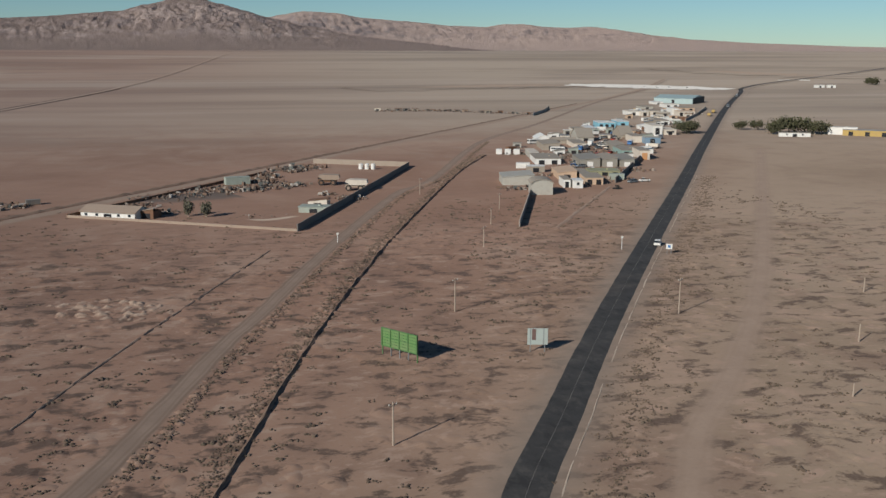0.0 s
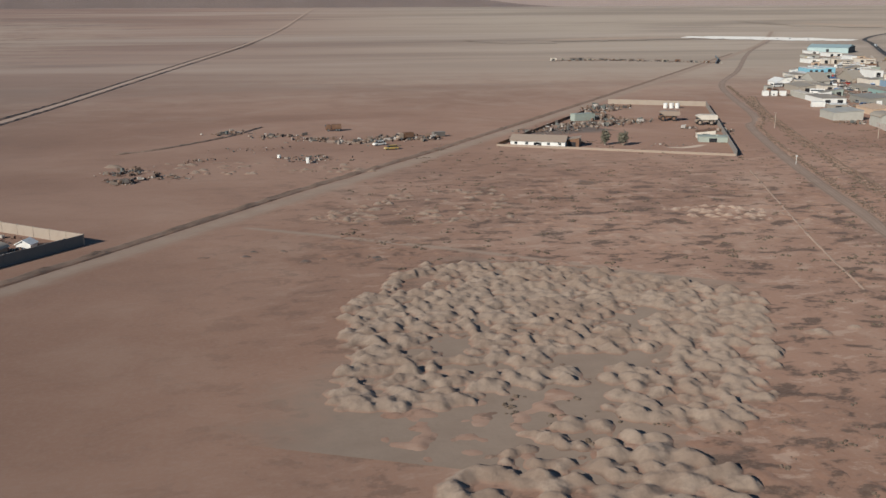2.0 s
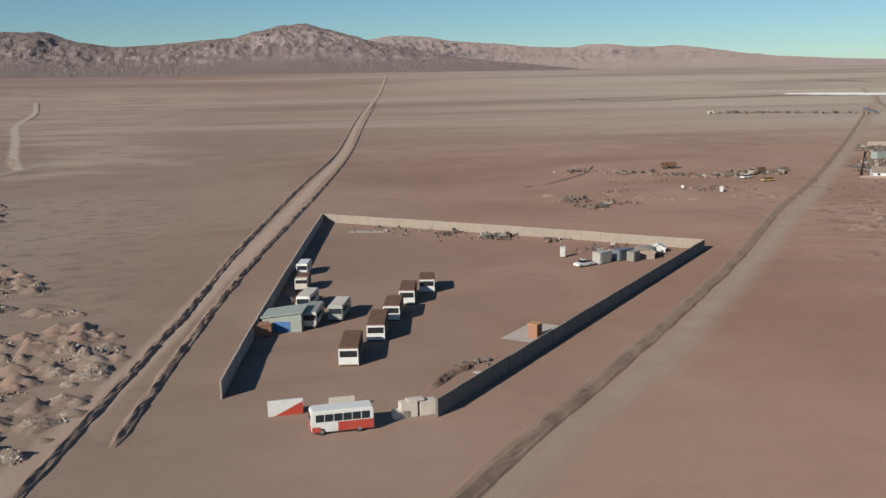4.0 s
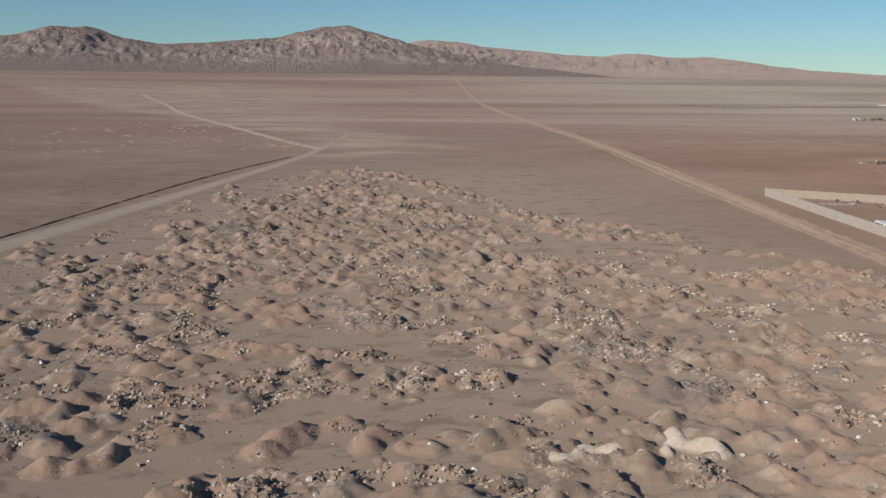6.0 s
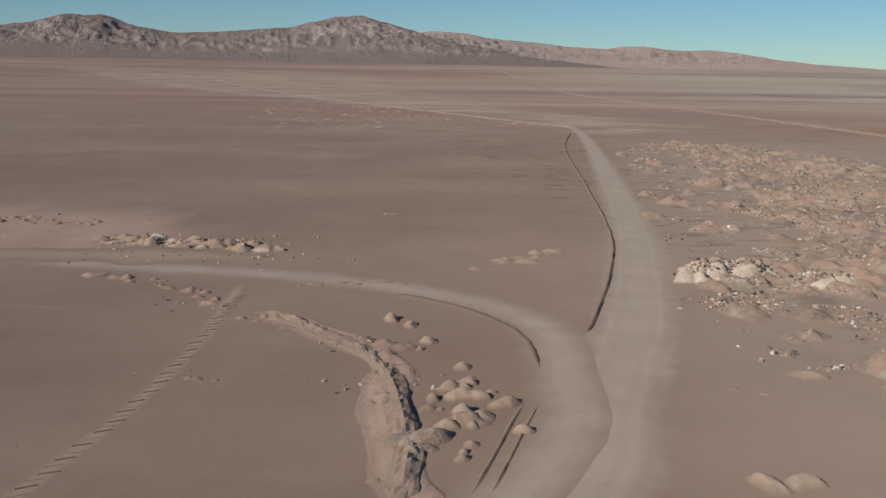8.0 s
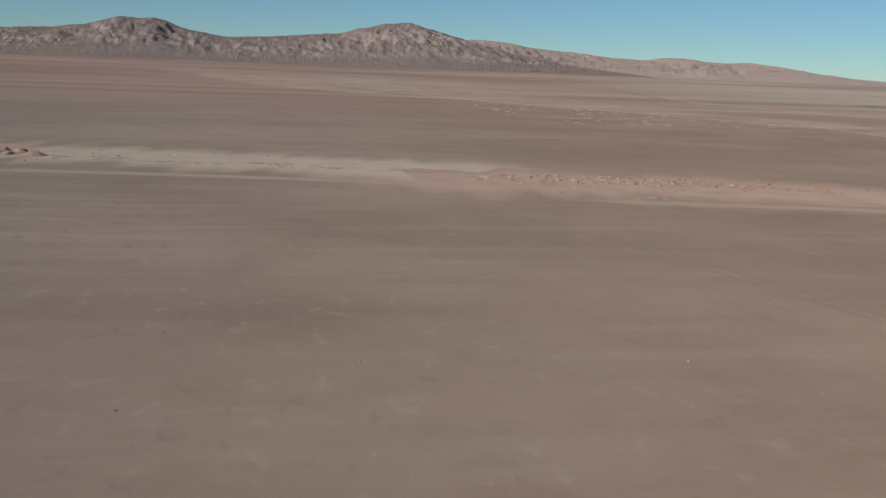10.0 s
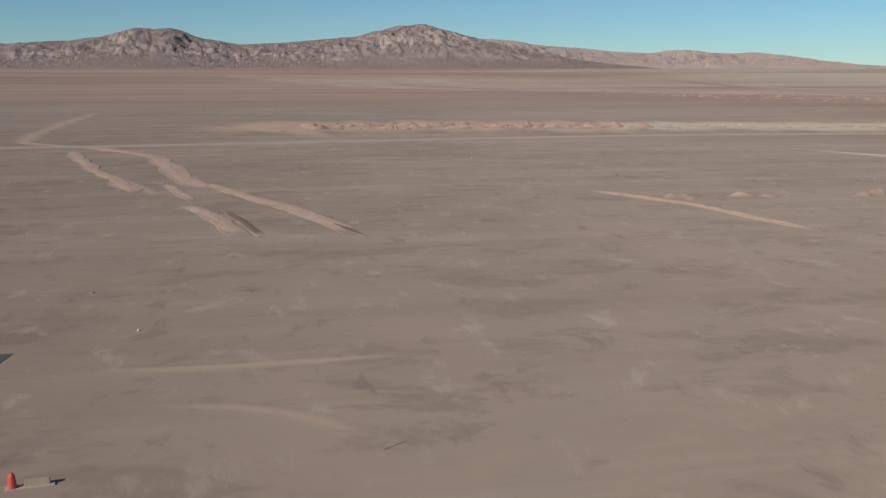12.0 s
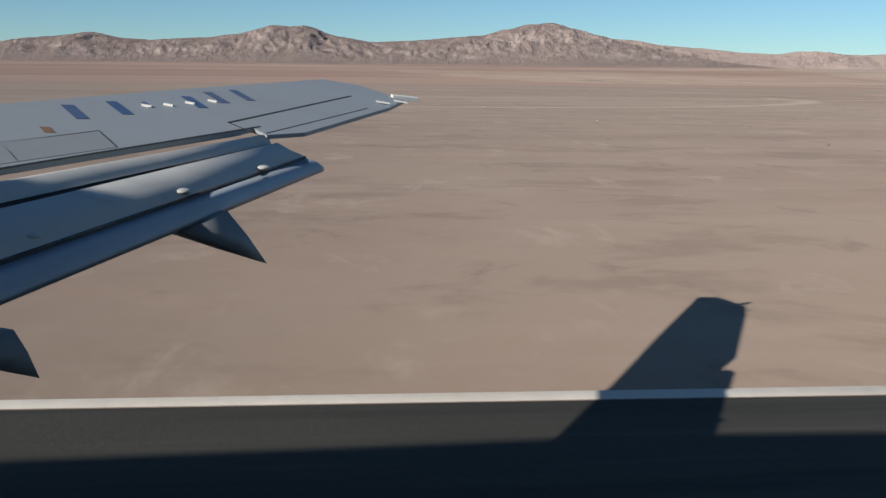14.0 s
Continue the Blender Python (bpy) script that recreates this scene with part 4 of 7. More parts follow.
def bin_piece(rnd, pts, faces, x, y, z, s):
    """A bent plank or block of scrap."""
    b = len(pts)
    a, l, w, h = rnd.uniform(0, 3.14), s * rnd.uniform(0.5, 1.4), s * rnd.uniform(0.15, 0.6), s * rnd.uniform(0.12, 0.7)
    c, q = math.cos(a), math.sin(a)
    tilt = rnd.uniform(-0.3, 0.3)
    for k in (0, 1):
        for u, v in ((-1, -1), (1, -1), (1, 1), (-1, 1)):
            g = 1 - 0.2 * k * rnd.random()
            pts.append((x + (u * l * c - v * w * q) / 2 * g, y + (u * l * q + v * w * c) / 2 * g, z - 0.02 + k * h + tilt * u * l * 0.3 * k))
    faces.extend([(b + 4, b + 5, b + 6, b + 7)] + [(b + i, b + (i + 1) % 4, b + 4 + (i + 1) % 4, b + 4 + i) for i in range(4)])


FIELD = [(-69, 60), (-66.5, 72), (-65.3, 83), (-56, 96), (-48, 94), (-41, 91.5), (-30.5, 83), (-26.5, 77.5), (-34, 63), (-39, 54), (-45, 51.5), (-51, 56), (-53, 61.5), (-60, 59)]
def trodden(x, y):
    """Bare lanes left between the loads."""
    return noise.noise(Vector((x * 0.13, y * 0.10, 3.0))) + 0.5 * noise.noise(Vector((x * 0.3, y * 0.3, 9.0))) < -0.43


heap_field("earth_heaps", FIELD, 2300, (0.34, 1.3), (0.42, 0.78), 0.16, HEAP, "crowded grey-brown heaps of dumped earth on the plain", 11, avoid=trodden, crumble=0.15, skew=1.8, slumped=3)
strip("tipping_floor", [(-62, 50), (-56, 62), (-47, 76), (-38, 90)], 38, GREYFLOOR, 0.012, 2.0, rows=(-1, -0.8, -0.5, 0, 0.5, 0.8, 1), wobble=0.35, label="grey trodden soil between the dumped heaps", category="bare ground")
heap_field("earth_heaps", [(-66, 45), (-60, 52), (-54, 55.5), (-50, 53), (-46, 45), (-50, 36), (-60, 36)], 260, (0.3, 1.5), (0.42, 0.78), 0.16, HEAP, "grey-brown heaps of dumped earth on the plain", 12, crumble=0.14, slumped=3)
heap_field("earth_heaps", [(-66, 121), (-61, 127), (-55, 124), (-58, 118), (-64, 117)], 30, (0.5, 1.1), (0.3, 0.5), 0.25, HEAP, "small heaps of dumped earth beside the track", 13)
heap_field("earth_heaps", [(-31, 64), (-28, 70), (-22, 68), (-24, 62)], 3, (0.7, 1.3), (0.3, 0.4), 0.25, HEAP, "two lone heaps of pale earth", 14)
heap_field("earth_heaps", [(-28, 110), (-10, 120), (4, 108), (-16, 96), (-30, 98)], 60, (0.35, 0.9), (0.2, 0.4), 0.28, HEAP, "scattered small heaps of pale earth among scrub", 15)

HEAPPALE = heap_material("pale_eroded_soil", (0.45, 0.315, 0.222), (0.41, 0.28, 0.195), (0.49, 0.36, 0.265))
heap_field("earth_heaps", [(-97, 171), (-78, 172), (-55, 163), (-50, 155), (-85, 157)], 110, (0.4, 1.5), (0.18, 0.4), 0.22, HEAP, "low worn dirt humps round the scrap yard", 16, crumble=0.14)
heap_field("earth_heaps", [(-66, 121), (-56, 137), (-36, 137), (-38, 116), (-55, 114)], 190, (0.3, 1.2), (0.22, 0.5), 0.2, HEAP, "low scrubby humps of soil on the plain", 17, crumble=0.16)
heap_field("earth_heaps", [(-19, 116), (-13, 118.5), (-6, 113.5), (-7, 107), (-16, 109)], 130, (0.3, 1.1), (0.22, 0.5), 0.18, HEAPPALE, "pale eroded humps of soil among the scrub", 34, crumble=0.16)
HEAPBANK = heap_material("pushed_up_soil", (0.43, 0.292, 0.20), (0.385, 0.255, 0.174), (0.47, 0.335, 0.238))
TIP = [(-268, 38), (-270.5, 48.5), (-267.5, 56.5), (-264, 66), (-255.5, 95), (-240, 139), (-227, 180), (-217, 196), (-204, 204), (-194, 186), (-190, 165), (-186, 137), (-172, 110), (-160, 84), (-162, 60), (-176, 36), (-200, 26), (-240, 26)]


def on_line(line, x, y, w):
    return any(math.hypot(p.x - x, p.y - y) < w for p, s in line)


TIP_LANE = along([(-200, 178), (-192, 130), (-187.4, 109.1), (-182.1, 85.7), (-173.2, 57.9), (-165, 30)], 1.5)
TIP_LANE_2 = along([(-268, 58), (-257.5, 57.0), (-244.8, 52.2), (-232.3, 45), (-220, 53.5), (-211, 52), (-205, 58), (-214, 66), (-224, 72)], 1.5)


def keep_clear(x, y):
    if x < -255 and y < 55 and noise.noise(Vector((x * 0.35, y * 0.35, 4.0))) < 0.14:
        return True
    if on_line(TIP_LANE, x, y, 2.2) or on_line(TIP_LANE_2, x, y, 1.9):
        return True
    beside = x + 268 - (y - 60) * 0.345
    if y > 72 and beside < 16 and noise.noise(Vector((x * 0.22, y * 0.16, 6.0))) < 0.22 - 0.016 * max(0, beside - 4):
        return True
    gap = noise.noise(Vector((x * 0.045, y * 0.10, 5.0))) + 0.45 * noise.noise(Vector((x * 0.16, y * 0.24, 8.0)))
    thin = smooth_step(-200, -165, x) * 0.5
    return gap - thin < -0.5


heap_field("rubble_heaps", TIP, 8600, (0.2, 1.75), (0.36, 0.8), 0.2, RUBBLE, "countless heaps of tipped rubble, soil and debris", 21, avoid=keep_clear, skew=3.2, crumble=0.17, slumped=2)
heap_field("rubble_heaps", [(-265.5, 65), (-261, 71), (-257.5, 68.5), (-260, 63.5)], 30, (0.6, 2.1), (0.6, 0.9), 0.16, heap_material("pale_rubble", (0.60, 0.475, 0.35), (0.53, 0.40, 0.29), (0.68, 0.56, 0.43), 0.5), "large pale heap of broken stone beside the road", 22, crumble=0.3)
heap_field("rubble_heaps", [(-257.5, 62), (-255, 66), (-252.5, 64), (-254, 61)], 14, (0.6, 1.5), (0.6, 0.85), 0.16, bpy.data.materials["pale_rubble"], "large pale heap of broken stone beside the road", 23, crumble=0.3)
heap_field("rubble_heaps", [(-208.5, 44), (-207, 48.5), (-200, 48), (-199, 44)], 14, (0.7, 1.4), (0.5, 0.7), 0.22, bpy.data.materials["pale_rubble"], "pale rounded heaps of sandy soil on the tip", 24)
heap_field("rubble_heaps", [(-287, 38), (-287.5, 50), (-291, 55), (-294, 56), (-291, 48), (-290.5, 36)], 26, (0.4, 1.1), (0.4, 0.7), 0.2, RUBBLE, "heaps of dug soil and stones at the road fork", 25)
heap_field("rubble_heaps", [(-312, 78), (-296, 74), (-294, 78), (-310, 83)], 20, (0.3, 0.7), (0.3, 0.5), 0.2, RUBBLE, "small heaps of stones along the branching track", 26)
heap_field("rubble_heaps", [(-310, 84), (-294, 79), (-293.5, 82), (-308, 89)], 40, (0.4, 1.0), (0.4, 0.65), 0.2, bpy.data.materials["pale_rubble"], "bank of pale rubble beside the track", 27)
PINKHEAP = heap_material("pinkish_dug_earth", (0.42, 0.268, 0.188), (0.35, 0.22, 0.153), (0.46, 0.315, 0.225))
heap_field("rubble_heaps", [(-350, 100), (-336, 99), (-326, 98), (-312, 94), (-310, 97), (-326, 104), (-340, 108), (-350, 106)], 620, (0.18, 0.95), (0.25, 0.5), 0.16, PINKHEAP, "low eroded bank of pinkish soil and stones", 28, crumble=0.3, skew=3.0)
heap_field("rubble_heaps", [(-348, 88), (-334, 86), (-325, 86), (-322, 89), (-334, 90), (-348, 92)], 260, (0.18, 0.6), (0.28, 0.5), 0.16, PINKHEAP, "low broken edge of pinkish soil and stones", 35, crumble=0.2, skew=2.4)
PALEBANK = heap_material("pale_bank_earth", (0.50, 0.38, 0.29), (0.44, 0.32, 0.24), (0.56, 0.45, 0.35))
heap_field("earth_heaps", [(-440, 121), (-425, 120), (-412, 119), (-398, 119), (-398, 126), (-412, 136), (-440, 137)], 190, (0.3, 1.7), (0.3, 0.55), 0.24, PINKHEAP, "spoil heaps scattered over the dug pinkish ground", 29, crumble=0.2, skew=2.2)
heap_field("earth_heaps", [(-404, 119), (-380, 114), (-350, 107), (-350, 110), (-380, 118), (-404, 124)], 120, (0.4, 1.3), (0.12, 0.24), 0.26, PALEBANK, "low swells of pale spoil along the bank", 36)
heap_field("earth_heaps", [(-500, 112), (-442, 119), (-442, 124), (-500, 117)], 36, (0.3, 0.9), (0.2, 0.4), 0.26, PINKHEAP, "few small heaps of soil on the plain", 30)
heap_field("earth_heaps", [(-425, 49.1), (-425, 50.4), (-413, 50.4), (-413, 49.0)], 17, (0.3, 0.75), (0.4, 0.6), 0.14, PINKHEAP, "row of small tipped heaps on the plain", 31)
heap_field("earth_heaps", [(-482, 38), (-478, 42), (-470, 41), (-474, 37)], 5, (0.4, 0.8), (0.2, 0.35), 0.2, HEAP, "small worn heaps on the plain", 32)
heap_field("earth_heaps", [(-300, 240), (-210, 262), (-205, 300), (-260, 420), (-300, 420)], 420, (0.5, 1.8), (0.2, 0.4), 0.45, HEAPBANK, "scattered worn heaps beside the far track", 33)

# dark tipped earth, also used for the shadow inside pits
DARKEARTHPITS = heap_material("dark_earth_and_pit_shade", (0.13, 0.10, 0.08), (0.17, 0.125, 0.095), (0.10, 0.08, 0.068))
# this heap stands in for a black tarpaulin patch
heap_field("dark_heap", [(-217.5, 154), (-216.5, 158), (-212.5, 157), (-213.5, 153.5)], 7, (0.6, 1.4), (0.3, 0.5), 0.22, DARKEARTHPITS, "low dark heap lying on the tip", 61)
heap_field("dark_heap", [(-232, 95.5), (-231, 100), (-226.5, 100), (-227, 96)], 12, (0.5, 1.2), (0.3, 0.5), 0.22, DARKEARTHPITS, "low dark heap lying on the tip", 62)
heap_field("dark_heap", [(-250, 52), (-247, 56), (-242, 54), (-246, 50)], 9, (0.4, 0.9), (0.3, 0.5), 0.22, DARKEARTHPITS, "low dark heap lying on the tip", 63)
# dark heaps stand in for pits; their shadow is in the colour
heap_field("earth_heaps", [(-82, 105), (-78, 111), (-56, 99), (-60, 93), (-70, 100)], 14, (0.4, 0.9), (0.4, 0.6), 0.2, DARKEARTHPITS, "few dark heaps standing for shadowed pits on the plain", 64)

RUTS = heap_material("rutted_red_earth", (0.31, 0.20, 0.138), (0.24, 0.155, 0.108), (0.37, 0.25, 0.178))
heap_line("rut_heaps", [(p.x + s.x * 1.95, p.y + s.y * 1.95) for p, s in along(RAIL[1:8], 10)], 1.2, 1500, (0.2, 0.55), (0.4, 0.8), 0.14, RUTS, "broken row of dug red earth along the track", 70)
heap_line("ditch_heaps", [(p.x - s.x * 1.2, p.y - s.y * 1.2) for p, s in along(DITCH, 10)], 1.5, 1700, (0.18, 0.55), (0.45, 0.9), 0.14, RUTS, "rough scrub-grown heaps of earth beside the ditch", 72)
heap_line("bank_heaps", [(-296.5, 59), (-293.6, 56.6), (-290.9, 52), (-289.4, 47.5), (-290.4, 42.9), (-290.8, 36.6), (-290.8, 31), (-292.5, 22)], 2.2, 80, (0.2, 0.7), (0.3, 0.6), 0.14, HEAPBANK, "curved crumbling bank of soil at the road fork", 73, 0.14)
heap_line("bank_heaps", [(-330, 66.8), (-322, 66.0), (-312, 64.3), (-304, 63.0)], 0.9, 70, (0.09, 0.24), (0.4, 0.7), 0.09, PINKHEAP, "thin line of dug clods across the plain", 71)
heap_line("bank_heaps", [(-308, 72), (-304, 69.6), (-300.5, 66), (-298.6, 61.5)], 1.6, 46, (0.2, 0.75), (0.35, 0.6), 0.12, PINKHEAP, "crumbling lumps of pinkish soil beside the branching track", 72)
heap_line("bank_heaps", [(-278.3, 31.6), (-277.1, 31.5), (-275.8, 31.3)], 0.5, 4, (0.7, 1.0), (0.4, 0.5), 0.1, HEAPBANK, "smooth lone heap of sandy soil beside the road", 74)
heap_line("bank_heaps", [(-273.6, 41.9), (-272.2, 41.0), (-271.0, 40.2)], 0.6, 9, (0.2, 0.42), (0.45, 0.7), 0.09, HEAPBANK, "short row of small soil heaps beside the road", 75)
heap_line("bank_heaps", [(-283.2, 99.8), (-282.4, 99.5), (-281.7, 99.3)], 0.4, 3, (0.5, 0.7), (0.4, 0.5), 0.12, HEAPBANK, "single small heap on the plain", 76)
heap_line("bank_heaps", [(-300, 47.2), (-299, 46.9), (-298, 46.4)], 0.6, 8, (0.2, 0.45), (0.35, 0.6), 0.09, PINKHEAP, "small lumps of dug soil on the worn path", 77)
heap_line("bank_heaps", [(-311, 110.5), (-308.5, 110), (-306, 109)], 1.4, 12, (0.3, 0.8), (0.2, 0.35), 0.15, PINKHEAP, "low lone hump of pinkish soil on the plain", 73)
heap_line("bank_heaps", [(-309, 87.5), (-304, 84.5), (-299, 82.4), (-294.5, 80)], 2.6, 70, (0.4, 1.2), (0.45, 0.8), 0.16, HEAPBANK, "low bank of soil and stones beside the track", 75, 0.16)
heap_line("bank_heaps", [(-295, 66), (-288, 67.5), (-284, 65.5)], 1.2, 26, (0.25, 0.6), (0.3, 0.5), 0.14, HEAPBANK, "low broken edge of earth at the fork", 76, 0.1)
heap_line("bank_heaps", [(-280, 70), (-276, 73), (-271, 77)], 2.6, 18, (0.5, 1.2), (0.25, 0.4), 0.16, HEAPBANK, "low eroded heaps between the tracks", 77, 0.1)
strip("bank_lip", [(-296, 60), (-293.9, 57), (-290.6, 50.5), (-289.7, 44.8), (-290.1, 37.6), (-291.2, 31)], 1.5, BERM, 0.0, 0.4, sway=0.15, rough=0.4, crown=0.36, wobble=0.5, label="steep lip of pushed-up pale soil at the road fork", category="earth bank")
heap_field("bank_heaps", [(-289.4, 50), (-286.5, 52), (-284.6, 44), (-284.8, 37), (-287.4, 33), (-289.2, 38)], 24, (0.3, 0.95), (0.55, 0.9), 0.13, HEAPBANK, "tipped heaps of pale soil behind the curved bank", 78, crumble=0.12)
heap_field("bank_heaps", [(-289.5, 56), (-288, 57), (-287, 55), (-288.6, 54)], 2, (0.8, 1.0), (0.5, 0.7), 0.13, HEAPBANK, "lone heap of soil behind the curved bank", 79)
rnd = random.Random(5)
spots = []
while len(spots) < 42000:
    x, y = rnd.uniform(-272, -158), rnd.uniform(26, 205)
    clump = noise.noise(Vector((x * 0.16, y * 0.2, 1))) + 0.7 * noise.noise(Vector((x * 0.5, y * 0.6, 4)))
    if not inside(TIP, x, y) or keep_clear(x, y) and rnd.random() < 0.9:
        continue
    if clump > 0.34:
        spots.append((x, y, top(x, y), rnd.choice((0.06, 0.08, 0.1, 0.13, 0.18, 0.26, 0.34))))
    elif rnd.random() < 0.05:
        spots.append((x, y, top(x, y), rnd.choice((0.05, 0.07, 0.1, 0.14))))
scatter("rubble_stones", spots, stone, STONES, "loose broken stones and debris strewn over the tip", "rubble", 6)
spots = []
for cx, cy, n, s in ((-261, 67.5, 420, 1.7), (-255, 64, 320, 1.1), (-264, 58, 160, 2.0), (-240, 60, 160, 2.2), (-232, 68, 200, 2.5), (-222, 60, 160, 2.0), (-236, 90, 200, 3.0), (-301, 84, 150, 4.5), (-290, 45, 26, 1.6), (-291, 52, 20, 1.0), (-330, 101, 160, 10), (-300, 62, 12, 2), (-400, 122, 80, 16), (-298, 77, 60, 5)):
    for _ in range(n):
        x, y = cx + rnd.gauss(0, s), cy + rnd.gauss(0, s * 0.35 if s > 4 else s * 0.6)
        spots.append((x, y, top(x, y), rnd.uniform(0.1, 0.36)))
for _ in range(1500):
    x, y = rnd.uniform(-520, -120), rnd.uniform(14, 190)
    if not (x < -448 and y < 28):
        spots.append((x, y, 0.0, rnd.uniform(0.04, 0.12)))
scatter("scattered_stones", spots, stone, STONES, "loose stones scattered over the bare ground", "stones", 7)
spots = [(x, y, top(x, y), rnd.uniform(0.12, 0.3)) for x, y in ((rnd.uniform(-262, -185), rnd.uniform(34, 120)) for _ in range(60)) if inside(TIP, x, y)]
scatter("white_rubble", spots, stone, WHITE, "few bright white lumps of rubble on the tip", "rubble", 18)
spots = [(-240.3 + rnd.gauss(0, 0.3), 51.5 + rnd.gauss(0, 0.25), 0.1, rnd.uniform(0.15, 0.3)) for _ in range(7)]
scatter("red_litter", spots, bin_piece, RED, "small patch of torn red litter on the tip", "litter", 19)
spots = [(x, y, top(x, y), rnd.uniform(0.16, 0.4)) for x, y in ((rnd.uniform(-266, -180), rnd.uniform(30, 150)) for _ in range(420)) if inside(TIP, x, y)]
scatter("tipped_litter", spots, bin_piece, SCRAP, "bits of scrap, planks and litter on the tip", "litter", 8)

RAIL_LINE = along(RAIL[1:8], 1.5)
ROAD_LINE = along(HIGHWAY[1:9], 3.0)
SIDE_LINE = along(SIDE[:6], 2.5)


def off_hummocks(x, y):
    if on_line(ROAD_LINE, x, y, 5.0) or on_line(SIDE_LINE, x, y, 3.2) or on_line(RAIL_LINE, x, y, 2.4) or inside(FIELD, x, y):
        return True
    return noise.noise(Vector((x * 0.06, y * 0.06, 2))) + 0.4 * noise.noise(Vector((x * 0.25, y * 0.25, 8))) < 0.0


heap_field("soil_hummocks", [(-66, 52), (-40, 40), (-22, 40), (20, 62), (60, 52), (100, 100), (112, 160), (60, 150), (12, 152), (-28, 150), (-50, 130), (-66, 110)], 5200, (0.3, 1.3), (0.14, 0.30), 0.27, SOIL, "low wind-worn hummocks of red soil between the scrub", 88, avoid=off_hummocks, skew=1.6, crumble=0.07)
# scrub round the highway and the ditches
spots = []
for _ in range(19000):
    x, y = rnd.uniform(-62, 112), rnd.uniform(40, 185)
    side = (x - 20) * 0.85 - (y - 57) * 0.53
    if on_line(ROAD_LINE, x, y, 4.2) or on_line(SIDE_LINE, x, y, 2.4) or inside(FIELD, x, y) or on_line(RAIL_LINE, x, y, 1.7):
        continue
    dens = 0.5 + noise.noise(Vector((x * 0.05, y * 0.05, 2))) + 0.35 * noise.noise(Vector((x * 0.25, y * 0.25, 8)))
    if rnd.random() < dens * (1.0 if -42 < side < 30 else 0.5) * 0.62:
        spots.append((x, y, 0.0, rnd.choice((0.18, 0.25, 0.34, 0.45, 0.6, 0.8))))
for line, w in (([(p.x - s.x * 1.2, p.y - s.y * 1.2) for p, s in along(DITCH, 10)], 1.3), ([(p.x + s.x * 1.95, p.y + s.y * 1.95) for p, s in along(RAIL[1:9], 10)], 0.7), ([(p.x + s.x * 3.2, p.y + s.y * 3.2) for p, s in along(EDGE, 10)], 2.4)):
    for p, s in along(line, 0.55):
        for _ in range({1.3: 5, 0.7: 3}.get(w, 4)):
            k = rnd.gauss(0, w * 0.5)
            spots.append((p.x + s.x * k, p.y + s.y * k, top(p.x + s.x * k, p.y + s.y * k), rnd.uniform(0.15, 0.5)))
scatter("desert_scrub", spots, tuft, SCRUB, "low dark dry scrub dotted over the red soil", "scrub", 9)


# ---- small builders for things ----
def utility_pole(x, y, h, label, arm=True):
    ob = thing("utility_pole", x, y, 0, 28, label, "utility pole", "poles along the highway")
    part("shaft", tube(bmesh.new(), (0, 0, -0.1), (0, 0, h), 0.085, 0.06, 8), WOOD, ob)
    if arm:
        part("crossarm", boxed(-0.42, 0.42, -0.035, 0.035, h - 0.28, h - 0.20), WOOD, ob)
        for dx in (-0.36, 0.0, 0.36):
            part("insulator", tube(bmesh.new(), (dx, 0, h - 0.20), (dx, 0, h - 0.10), 0.03, 0.02, 6), WHITE, ob)
    return ob


def wall_run(name, points, h, thick, material, label, bay=2.6):
    """A boundary wall with posts and a coping, its panels as separate pieces."""
    ob = thing(name, points[0][0], points[0][1], 0, 0, label, "wall", "", "structure")
    o = Vector((points[0][0], points[0][1], 0))
    for a, b in zip(points, points[1:]):
        d = math.dist(a, b)
        n = max(1, round(d / bay))
        ang = math.degrees(math.atan2(b[1] - a[1], b[0] - a[0]))
        for i in range(n):
            m = Matrix.Translation(Vector((a[0], a[1], 0)) - o) @ pose(0, 0, 0, 0, 0, ang) @ Matrix.Translation((d * i / n, 0, 0))
            bm = boxed(0.06, d / n - 0.06, -thick / 2, thick / 2, -0.1, h * random.uniform(0.97, 1.02))
            bmesh.ops.transform(bm, matrix=m, verts=bm.verts[:])
            part("panel", bm, material, ob)
            bm = boxed(-0.07, 0.07, -thick * 0.75, thick * 0.75, -0.1, h * 1.04)
            bmesh.ops.transform(bm, matrix=m, verts=bm.verts[:])
            part("post", bm, material, ob)
    return ob


def wheel_bm(x, y, r, w):
    return tube(bmesh.new(), (x, y - w / 2, r), (x, y + w / 2, r), r, r, 14)


def add_wheel(ob, x, y, r, w, hub=STEEL):
    wh = part("wheel", wheel_bm(x, y, r, w), RUBBER, ob)
    part("rim", tube(bmesh.new(), (x, y - w / 2 - 0.012, r), (x, y + w / 2 + 0.012, r), r * 0.55, r * 0.55, 10), hub, wh)


